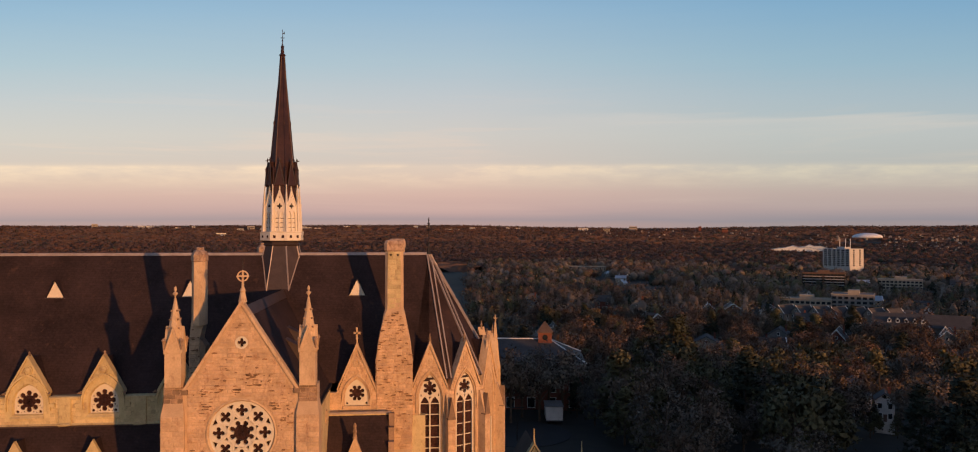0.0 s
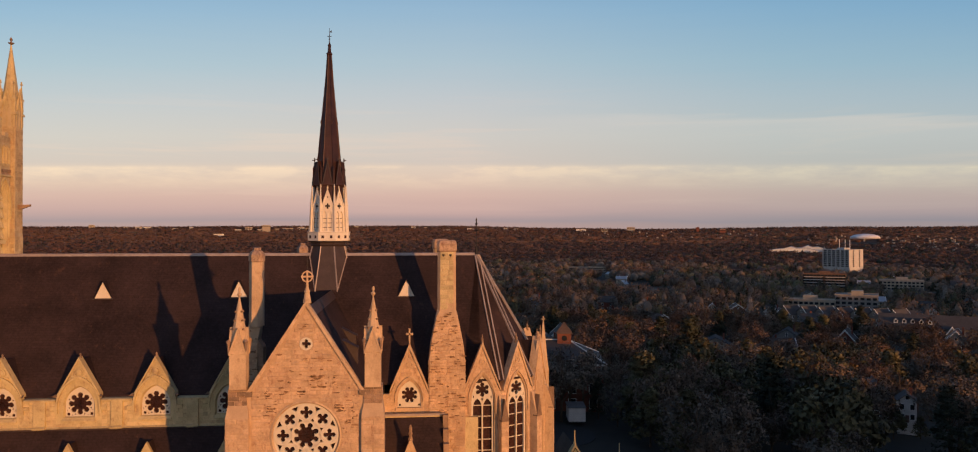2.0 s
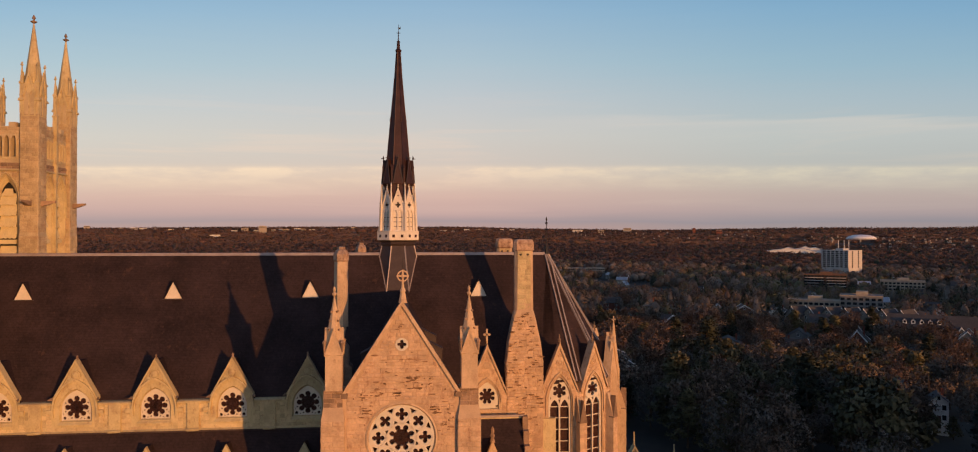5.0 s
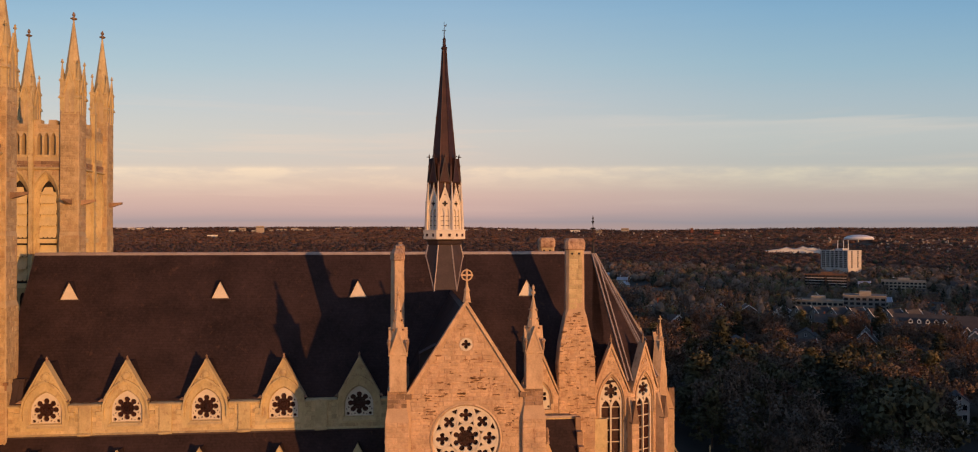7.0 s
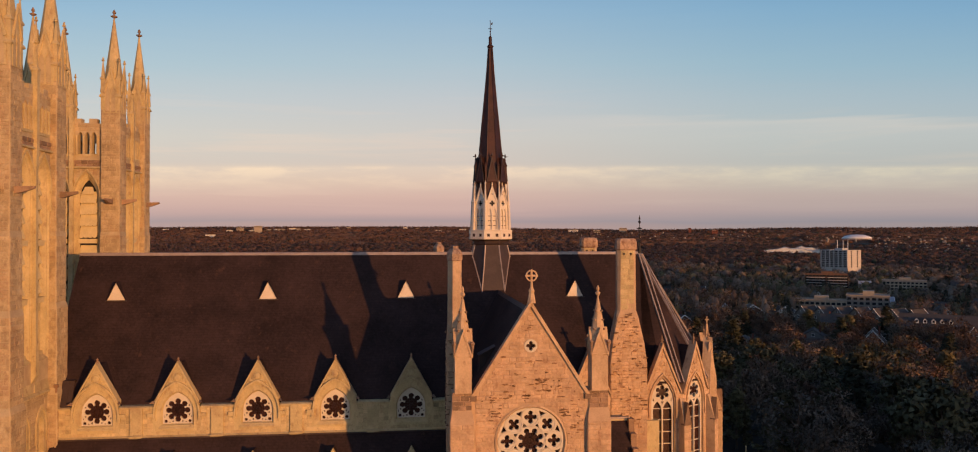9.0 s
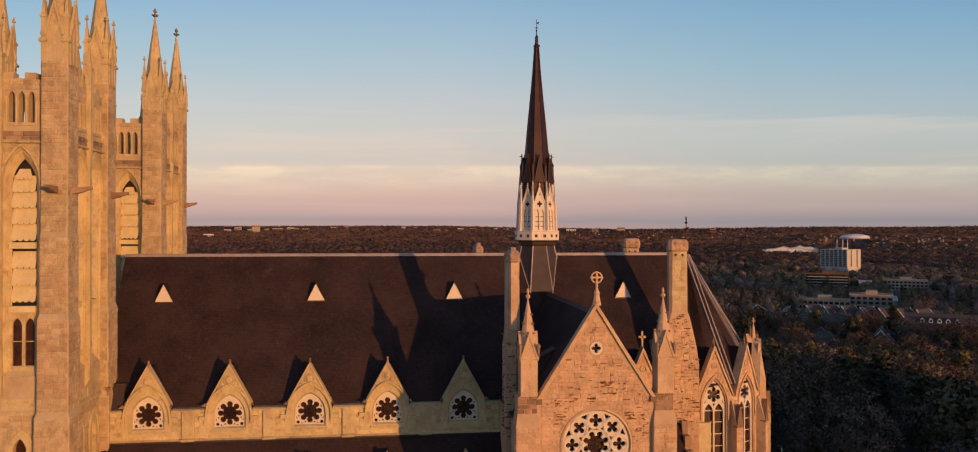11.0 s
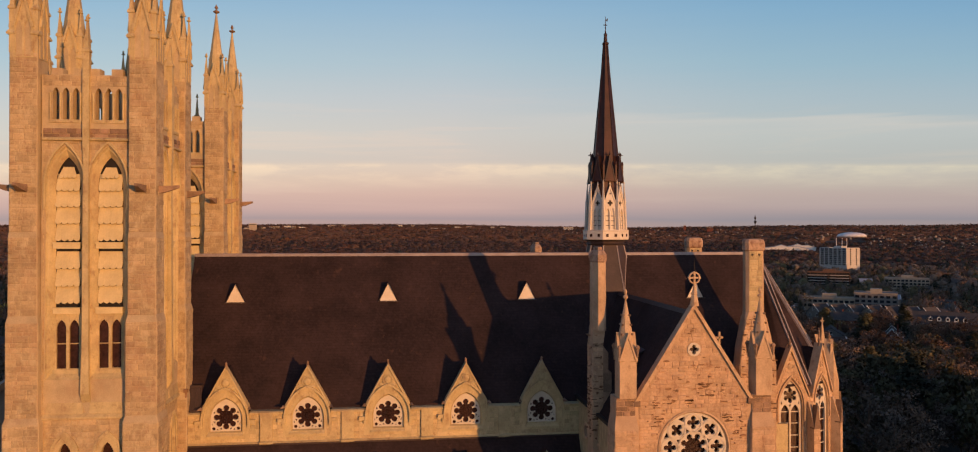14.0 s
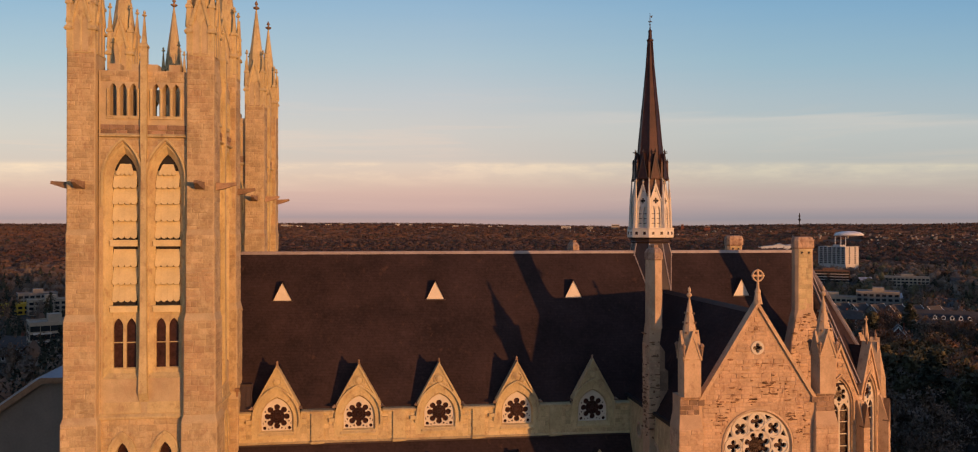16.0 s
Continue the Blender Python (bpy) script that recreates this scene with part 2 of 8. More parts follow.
RUBBLE = material("limestone_rubble", (0.565, 0.395, 0.245), 0.95, var=0.24, scale=0.9, fine=6, bump=1.0, stain=(((0.69, 0.49, 0.32), 0.55, 1.3, 0.52, 0.7), ((0.36, 0.19, 0.115), 0.5, 0.63, 0.5, 0.75), ((0.29, 0.15, 0.085), 0.65, 3.0, 0.54, 0.67)), per_piece=0.1)
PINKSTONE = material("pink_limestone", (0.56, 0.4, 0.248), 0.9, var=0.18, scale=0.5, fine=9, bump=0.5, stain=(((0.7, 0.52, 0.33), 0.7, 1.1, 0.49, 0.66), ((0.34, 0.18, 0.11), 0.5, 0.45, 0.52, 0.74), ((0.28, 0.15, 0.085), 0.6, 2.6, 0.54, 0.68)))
CAPSTONE = material("sooty_capstone", (0.46, 0.32, 0.22), 0.95, var=0.3, scale=1.2, fine=8, bump=0.8, stain=(((0.2, 0.1, 0.065), 0.8, 1.7, 0.48, 0.62), ((0.14, 0.08, 0.055), 0.7, 3.1, 0.52, 0.66)))
JOINT = material("mortar", (0.52, 0.37, 0.235), 0.95, var=0.15, scale=1.2, fine=16, bump=0.4)
DARKSTONE = material("weathered_stone", (0.3, 0.2, 0.13), 0.95, var=0.3, scale=2.0, fine=14, bump=0.7, per_piece=0.3)
TRACERY = material("pale_tracery_stone", (0.66, 0.6, 0.48), 0.85, var=0.08, scale=1.5, fine=20, bump=0.15)
SLATE = material("roof_slate", (0.0385, 0.0238, 0.0238), 0.78, var=0.45, scale=0.35, fine=5, bump=0.35, spec=0.2, stain=(((0.046, 0.028, 0.026), 0.6, 0.25, 0.5, 0.75), ((0.022, 0.0155, 0.0155), 0.4, 1.1, 0.5, 0.7), ((0.1, 0.055, 0.04), 0.55, 1.7, 0.6, 0.68)), grain=(0.34, 0.2, 0.012, 0.3))
TOWERSTONE = material("tower_ashlar", (0.455, 0.35, 0.2), 0.93, var=0.24, scale=0.5, fine=8, bump=1.0, stain=(((0.62, 0.51, 0.31), 0.7, 1.6, 0.5, 0.64), ((0.37, 0.19, 0.11), 0.55, 0.3, 0.5, 0.72), ((0.28, 0.15, 0.085), 0.6, 2.8, 0.55, 0.68)), per_piece=0.16)
TOWERJOINT = material("pale_mortar", (0.5, 0.405, 0.25), 0.95, var=0.18, scale=1.0, fine=14, bump=0.5, stain=(((0.36, 0.22, 0.13), 0.5, 0.7, 0.5, 0.7),))
LEAD = material("lead_sheet", (0.052, 0.035, 0.033), 0.6, 0.1, var=0.25, scale=1.0, fine=8, bump=0.15)
RIBMETAL = material("pale_lead_roll", (0.36, 0.3, 0.27), 0.5, 0.2, var=0.2, scale=1.0, fine=8, bump=0.1)
COPPER = material("dark_copper", (0.05, 0.02, 0.017), 0.5, 0.35, var=0.4, scale=1.2, fine=6, bump=0.2, stain=(((0.085, 0.04, 0.03), 0.5, 1.6, 0.52, 0.7),), grain=(1.3, 0.9, 0.03, 0.25))
CREAM = material("cream_painted_metal", (0.72, 0.66, 0.56), 0.55, var=0.08, scale=2.0, fine=12, bump=0.1, stain=(((0.4, 0.33, 0.25), 0.25, 1.4, 0.5, 0.75),))
GLASS = material("leaded_glass", (0.045, 0.02, 0.016), 0.25, var=0.5, scale=3.0, fine=9, bump=0.5, spec=0.4)
LOUVRE = material("cream_louvre_board", (0.66, 0.56, 0.31), 0.7, var=0.12, scale=1.2, fine=10, bump=0.2)
SILL = material("brown_louvre_sill", (0.27, 0.16, 0.09), 0.8, var=0.2, scale=2.0, fine=12, bump=0.2)
# real ironwork, and also the flat dark standing for shade inside the belfry
IRON_AND_SHADE = material("dark_iron_and_shade", (0.03, 0.026, 0.024), 0.6, 0.4, var=0.2, bump=0.1)
POCK = material("dark_pocked_stone", (0.25, 0.145, 0.078), 0.95, var=0.35, scale=2.0, fine=12, bump=0.7, per_piece=0.3)

# ---- mesh tools ----
from mathutils.geometry import tessellate_polygon


class Solid:
    """Gathers faces for one mesh."""

    def __init__(self):
        self.v, self.f = [], []

    def add(self, verts, faces, m=None):
        k = len(self.v)
        self.v += [tuple(m @ Vector(p)) if m is not None else tuple(p) for p in verts]
        self.f += [tuple(i + k for i in f) for f in faces]
        return self

    def box(self, x0, x1, y0, y1, z0, z1, m=None):
        return self.add([(x, y, z) for x in (x0, x1) for y in (y0, y1) for z in (z0, z1)],
                        [(0, 1, 3, 2), (4, 6, 7, 5), (0, 4, 5, 1), (2, 3, 7, 6), (0, 2, 6, 4), (1, 5, 7, 3)], m)

    def loft(self, rings, m=None, cap=True, closed=True):
        n = len(rings[0])
        v = [p for r in rings for p in r]
        f = []
        for i in range(len(rings) - 1):
            for j in range(n if closed else n - 1):
                a, b = i * n + j, i * n + (j + 1) % n
                f.append((a, b, b + n, a + n))
        if cap:
            f.append(tuple(range(n - 1, -1, -1)))
            f.append(tuple(range((len(rings) - 1) * n, len(rings) * n)))
        return self.add(v, f, m)

    def turned(self, profile, sides=8, centre=(0, 0), spin=None, m=None, squash=1.0):
        """profile: (radius, z) from bottom to top, round a vertical axis."""
        s = math.pi / sides if spin is None else spin
        rings = [[(centre[0] + r * math.cos(s + 2 * math.pi * k / sides), centre[1] + squash * r * math.sin(s + 2 * math.pi * k / sides), z) for k in range(sides)] for r, z in profile]
        return self.loft(rings, m)

    def plate(self, outer, holes, y0, y1, m=None):
        """A solid plate in the x-z plane between y0 and y1, with openings right through it."""
        loops = [outer] + list(holes)
        tris = tessellate_polygon([[Vector((p[0], p[1], 0)) for p in lp] for lp in loops])
        flat = [p for lp in loops for p in lp]
        n = len(flat)
        v = [(p[0], y0, p[1]) for p in flat] + [(p[0], y1, p[1]) for p in flat]
        f = []
        for a, b, c in tris:
            q = (flat[b][0] - flat[a][0]) * (flat[c][1] - flat[a][1]) - (flat[b][1] - flat[a][1]) * (flat[c][0] - flat[a][0])
            if q < 0:
                b, c = c, b
            f.append((a, b, c))
            f.append((a + n, c + n, b + n))
        k = 0
        for lp in loops:
            area = sum(lp[i][0] * lp[(i + 1) % len(lp)][1] - lp[(i + 1) % len(lp)][0] * lp[i][1] for i in range(len(lp)))
            for i in range(len(lp)):
                a, b = k + i, k + (i + 1) % len(lp)
                out = (area > 0) == (lp is outer)
                f.append((b, a, a + n, b + n) if out else (a, b, b + n, a + n))
            k += len(lp)
        return self.add(v, f, m)

    def mesh(self, name):
        me = bpy.data.meshes.new(name)
        me.from_pydata(self.v, [], self.f)
        me.validate()
        me.update()
        return me


def part(name, solid, mat, parent, label="", m=None, kind=""):
    me = solid if isinstance(solid, bpy.types.Mesh) else solid.mesh(name)
    if not me.materials:
        me.materials.append(mat)
    ob = new(name, me)
    ob.parent = parent
    if m is not None:
        ob.matrix_basis = m
    return tagged(ob, label=label, kind=kind)


def thing(name, label, category, group="", m=None, kind=""):
    ob = new(name)
    ob.empty_display_size = 0.3
    if m is not None:
        ob.matrix_basis = m
    return tagged(ob, label, category, group, kind)


def arch(cx, z0, spring, half, top, n=7):
    """Outline of a pointed opening: sill z0, springing, half width, apex height."""
    pts = [(cx - half, z0), (cx + half, z0)]
    h = top - spring
    # two arcs that meet at the apex
    R = (half * half + h * h) / (2 * half)
    for s in (1, -1):
        arc = []
        a1 = math.asin(min(1, h / R))
        for k in range(n + 1):
            a = a1 * k / n
            arc.append((cx + s * (half - R + R * math.cos(a)), spring + R * math.sin(a)))
        pts += arc if s == 1 else arc[::-1][1:]
    return pts


def hoop(cx, z0, spring, half, top, thick, n=9):
    """Outline of a hood round a pointed arch, open at its foot."""
    o, i = arch(cx, z0, spring, half, top, n), arch(cx, z0, spring, half - thick, top - thick * 1.25, n)
    return o[1:] + [o[0]] + [i[0]] + i[2:][::-1] + [i[1]]


def ring(cx, cz, r, n=20, start=0.0):
    return [(cx + r * math.cos(start + 2 * math.pi * k / n), cz + r * math.sin(start + 2 * math.pi * k / n)) for k in range(n)]


def foil(cx, cz, lobes, reach, r, start=0.0, n=7, neck=122):
    """Outline of a foiled opening: lobes of radius r set at a distance from the middle."""
    pts = []
    half = math.pi / lobes
    under = r * r - (reach * math.sin(half)) ** 2
    if under > 0:
        d = reach * math.cos(half) + math.sqrt(under)
        lim = math.atan2(d * math.sin(half), d * math.cos(half) - reach) - 0.02
    else:
        lim = radians(neck)
    for k in range(lobes):
        a0 = start + 2 * half * k
        ox, oz = cx + reach * math.cos(a0), cz + reach * math.sin(a0)
        for j in range(n + 1):
            a = a0 - lim + 2 * lim * j / n
            pts.append((ox + r * math.cos(a), oz + r * math.sin(a)))
    return pts


def spans(loops, v):
    xs = []
    for lp in loops:
        for i in range(len(lp)):
            (x0, z0), (x1, z1) = lp[i], lp[(i + 1) % len(lp)]
            if (z0 <= v) != (z1 <= v):
                xs.append(x0 + (v - z0) / (z1 - z0) * (x1 - x0))
    xs.sort()
    return list(zip(xs[::2], xs[1::2]))


def meet_spans(a, b):
    return [(max(p[0], q[0]), min(p[1], q[1])) for p in a for q in b if min(p[1], q[1]) - max(p[0], q[0]) > 0.08]


def blocks(outer, holes, rng, course=(0.3, 0.42), width=(0.4, 0.95)):
    """Courses of stones that fill an outline: (x0, x1, z0, z1)."""
    loops = [outer] + list(holes)
    z, top = min(p[1] for p in outer), max(p[1] for p in outer)
    out = []
    while z < top - 0.1:
        h = min(rng.uniform(*course), top - z)
        ok = meet_spans(meet_spans(spans(loops, z + 0.03), spans(loops, z + h - 0.03)), spans(loops, z + h / 2))
        for a, b in ok:
            x = a
            while x < b - 0.05:
                w = rng.uniform(*width)
                if b - x - w < width[0] * 0.6:
                    w = b - x
                out.append((x, min(x + w, b), z, z + h))
                x += w
        z += h
    return out


def unit_stone(rng):
    """A stone of unit size with a worn, uneven face: x and z from -0.5 to 0.5, its back at y 0, its face at about y -1."""
    s = Solid()
    e = 0.46
    v = [(-0.5, 0, -0.5), (0.5, 0, -0.5), (0.5, 0, 0.5), (-0.5, 0, 0.5)]
    v += [(sx * (e - rng.uniform(0, 0.03)), -rng.uniform(0.6, 1.1), sz * (0.44 - rng.uniform(0, 0.05))) for sx, sz in ((-1, -1), (1, -1), (1, 1), (-1, 1))]
    v.append((rng.uniform(-0.15, 0.15), -rng.uniform(0.9, 1.4), rng.uniform(-0.15, 0.15)))
    s.add(v, [(0, 1, 5, 4), (1, 2, 6, 5), (2, 3, 7, 6), (3, 0, 4, 7), (4, 5, 8), (5, 6, 8), (6, 7, 8), (7, 4, 8)])
    return s


def masonry(parent, outer, holes, m, mat, seed, singles=0, near=None, course=(0.3, 0.42), width=(0.4, 0.95), depth=(0.025, 0.06), y=0.0, skip=0.0):
    """Stones on the face y of a wall; those nearest to the point near become objects of their own."""
    rng = random.Random(seed)
    todo = blocks(outer, holes, rng, course, width)
    if skip:
        todo = [b for b in todo if rng.random() > skip]
    if near:
        todo.sort(key=lambda b: (b[0] - near[0]) ** 2 + (b[2] - near[1]) ** 2)
    units = [unit_stone(rng) for _ in range(12)]
    metas = [u.mesh("stone") for u in units[:6]] if singles else []
    rest = Solid()
    for i, (x0, x1, z0, z1) in enumerate(todo):
        g = 0.009 if mat == RUBBLE else 0.02
        loc = Matrix.LocRotScale(((x0 + x1) / 2, y, (z0 + z1) / 2), None, (x1 - x0 - g, rng.uniform(*depth), z1 - z0 - g))
        if i < singles:
            part("stone", metas[i % 6], mat, parent, m=m @ loc)
        else:
            u = units[rng.randrange(12)]
            rest.add(u.v, u.f, m @ loc)
    if rest.v:
        part("stonework", rest, mat, parent, kind="stuff")


def cross_finial(s, x, y, z, h, m=None, ringed=False):
    """A stone cross on a stem; h is its whole height."""
    t = h * 0.048
    s.turned([(t * 1.6, z), (t * 1.1, z + h * 0.15), (t, z + h * 0.4)], 6, (x, y), m=m)
    s.box(x - t, x + t, y - t, y + t, z + h * 0.35, z + h, m)
    s.box(x - h * 0.15, x + h * 0.15, y - t, y + t, z + h * 0.64, z + h * 0.74, m)
    for k in (-1, 1):
        s.turned([(t * 0.4, -t * 1.5), (t * 1.5, 0), (t * 0.4, t * 1.5)], 6, m=(m or Matrix.Identity(4)) @ Matrix.Translation((x + k * h * 0.15, y, z + h * 0.69)))
    return s


def knob_finial(s, x, y, z, h, r, m=None):
    """A leafy knob on a stem, as on a pinnacle."""
    s.turned([(r * 0.35, z), (r * 0.3, z + h * 0.3), (r * 0.95, z + h * 0.42), (r * 1.0, z + h * 0.52), (r * 0.35, z + h * 0.62), (r * 0.6, z + h * 0.74), (r * 0.55, z + h * 0.86), (r * 0.1, z + h)], 6, (x, y), m=m)
    return s

# ---- the church ----
RIDGE, SLOPE = 34.82, 1.745
EAVE_Y, EAVE_Z = 6.6, 34.82 - 1.745 * 6.6
WALL_Y = 6.85
BAYS = [-31.25, -25.25, -19.2, -13.2, -7.2]


def slab(s, corners, thick, m=None):
    """A thick sheet over a flat outline, its thickness straight down."""
    n = len(corners)
    v = [tuple(p) for p in corners] + [(p[0], p[1], p[2] - thick) for p in corners]
    f = [tuple(range(n)), tuple(range(2 * n - 1, n - 1, -1))] + [((i + 1) % n, i, i + n, (i + 1) % n + n) for i in range(n)]
    return s.add(v, f, m)


def gable_roof(s, x, half, ridge_z, foot_z, y_front, y_back_ridge, y_back_foot, thick=0.12, over=0.08):
    """A small pitched roof that runs back into a larger slope."""
    for k in (-1, 1):
        a = [(x, y_front - over, ridge_z), (x, y_back_ridge, ridge_z), (x + k * half, y_back_foot, foot_z), (x + k * half, y_front - over, foot_z)]
        slab(s, a if k < 0 else a[::-1], thick)
    return s


def window_tracery(x, z, half, sill, spring, top, lobes=8):
    """A traceried plate: a foiled rose over two small roundels, in a pointed frame."""
    out = arch(x, sill, spring, half, top)
    holes = [foil(x, z, lobes, half * 0.62, half * 0.2, math.pi / 2, 9, 140)]
    for j in range(8):
        a = math.pi / 8 + j * math.pi / 4
        u, w = Vector((math.cos(a), math.sin(a))), Vector((-math.sin(a), math.cos(a)))
        c = Vector((x, z))
        if not (j in (1, 2)):
            holes.append([tuple(c + u * half * 0.87 + w * half * 0.09), tuple(c + u * half * 0.73), tuple(c + u * half * 0.87 - w * half * 0.09)])
    for k in (-1, 1):
        holes.append(ring(x + k * half * 0.8, sill + half * 0.16, half * 0.12, 10))
        holes.append([(x + k * half * 0.84, sill + half * 0.4), (x + k * half * 0.93, sill + half * 0.4), (x + k * half * 0.93, sill + half * 0.62)])
        holes.append([(x + k * half * 0.46, sill + half * 0.06), (x + k * half * 0.6, sill + half * 0.06), (x + k * half * 0.55, sill + half * 0.18)])
    return Solid().plate(out, holes, -0.07, 0.07)


def rose_lattice(x, z, r):
    """Thin iron tracery in the heart of a small rose: two rings and eight spokes."""
    s = Solid()
    for q in (0.3, 0.62, 1.0):
        s.plate(ring(x, z, r * q + 0.018, 24), [ring(x, z, r * q - 0.018, 24)], -0.02, 0.02)
    for k in range(8):
        s.box(-r, r, -0.02, 0.02, -0.014, 0.014, Matrix.Translation((x, 0, z)) @ Matrix.Rotation(k * math.pi / 8, 4, "Y"))
    return s


def nave_bay(x, parent, i):
    """The gabled clerestory bay: gable wall, hood, rose window, medallion, small roof."""
    y = -WALL_Y
    half, foot, apex = 1.52, 23.5, 26.42
    opening = arch(0, 21.66, 22.6, 1.24, 24.3)
    bay = part("gabled_bay", Solid().plate([(-2.2, 20.85), (2.2, 20.85), (2.2, 23.1), (half + 0.12, 23.1), (half, foot), (0, apex), (-half, foot), (-half - 0.12, 23.1), (-2.2, 23.1)], [opening], -0.28, 0.3, None), STONE, parent, m=Matrix.Translation((x, y, 0)))
    # splayed recess down to the tracery
    w = Solid()
    o2 = arch(0, 21.66, 22.6, 1.24, 24.3)
    o1 = arch(0, 21.78, 22.65, 1.1, 24.12)
    w.loft([[(p[0], -0.28, p[1]) for p in o2], [(p[0], 0.05, p[1]) for p in o1]], cap=False)
    part("reveal", w, STONE, bay)
    part("tracery", window_tracery(0, 22.78, 1.12, 21.75, 22.65, 24.14), TRACERY, bay, "pale stone rose tracery", Matrix.Translation((0, 0.04, 0)))
    part("lattice", rose_lattice(0, 22.78, 0.5), COPPER, bay, "thin brown iron lattice", Matrix.Translation((0, 0.05, 0)))
    part("glass", Solid().plate(arch(0, 21.75, 22.65, 1.15, 24.15), [], 0.14, 0.17), GLASS, bay, "dark leaded glass")
    part("sill", Solid().loft([[(-1.3, -0.42, 21.46), (1.3, -0.42, 21.46), (1.3, -0.2, 21.7), (-1.3, -0.2, 21.7)], [(-1.3, -0.42, 21.39), (1.3, -0.42, 21.39), (1.3, 0.1, 21.39), (-1.3, 0.1, 21.39)]]), STONE, bay)
    hood = Solid()
    hood.plate(hoop(0, 22.3, 22.6, 1.76, 25.12, 0.14), [], -0.5, -0.27)
    part("hood_mould", hood, STONE, bay)
    for k in (-1, 1):
        part("label_stop", Solid().box(k * 1.95 - 0.24, k * 1.95 + 0.24, -0.46, -0.27, 22.35, 22.63).box(k * 1.72 - 0.12, k * 1.72 + 0.12, -0.44, -0.27, 22.05, 22.37), STONE, bay)
    md = Solid().plate(ring(0, 25.38, 0.4, 20), [ring(0, 25.38, 0.32, 20)], -0.38, -0.27)
    md.turned([(0.31, 0.0), (0.28, 0.07), (0.16, 0.12), (0.02, 0.13)], 12, m=Matrix.Translation((0, -0.27, 25.38)) @ pose(0, 0, 0, 90))
    part("medallion", md, STONE, bay)
    for k in (-1, 1):
        part("leaf_carving", Solid().turned([(0.02, 0.0), (0.16, 0.04), (0.03, 0.1)], 6, m=Matrix.Translation((k * 0.5, -0.27, 25.0)) @ pose(0, 0, 0, 90) @ Matrix.Diagonal((1.5, 0.8, 1, 1))), STONE, bay)
    cop = Solid()
    for k in (-1, 1):
        a = [(k * (half + 0.14), foot - 0.12), (k * (half + 0.14), foot + 0.12), (0, apex + 0.2), (0, apex - 0.06)]
        cop.plate(a if k > 0 else a[::-1], [], -0.4, 0.34)
    part("coping", cop, STONE, bay)
    fin = Solid().turned([(0.13, apex + 0.1), (0.07, apex + 0.3), (0.1, apex + 0.38), (0.02, apex + 0.5)], 6)
    for k in (-1, 1):
        part("kneeler_spout", Solid().add([(k * 1.6, -0.3, foot - 0.15), (k * 1.95, -0.75, foot - 0.02), (k * 1.8, -0.3, foot + 0.12), (k * 1.52, -0.3, foot)], [(0, 1, 2), (0, 2, 3), (0, 3, 1), (1, 3, 2)]), DARKSTONE, bay)
    part("finial", fin, DARKSTONE, bay)
    back = (apex - 0.1 - RIDGE) / SLOPE
    part("dormer_roof", gable_roof(Solid(), 0, half + 0.06, apex - 0.08, foot - 0.1, 0.34, back + WALL_Y, WALL_Y - EAVE_Y + 0.2), SLATE, bay, "small slate roof")
    masonry(bay, [(-2.2, 20.9), (2.2, 20.9), (2.2, 23.05), (1.75, 23.05), (1.5, foot), (0.0, apex - 0.3), (-1.5, foot), (-1.75, 23.05), (-2.2, 23.05)], [arch(0, 21.3, 22.6, 1.78, 25.14), ring(0, 25.42, 0.4, 10)], Matrix.Identity(4), ASHLAR, 100 + i, y=-0.28, course=(0.28, 0.36), width=(0.5, 1.1), depth=(0.006, 0.02))
    return bay


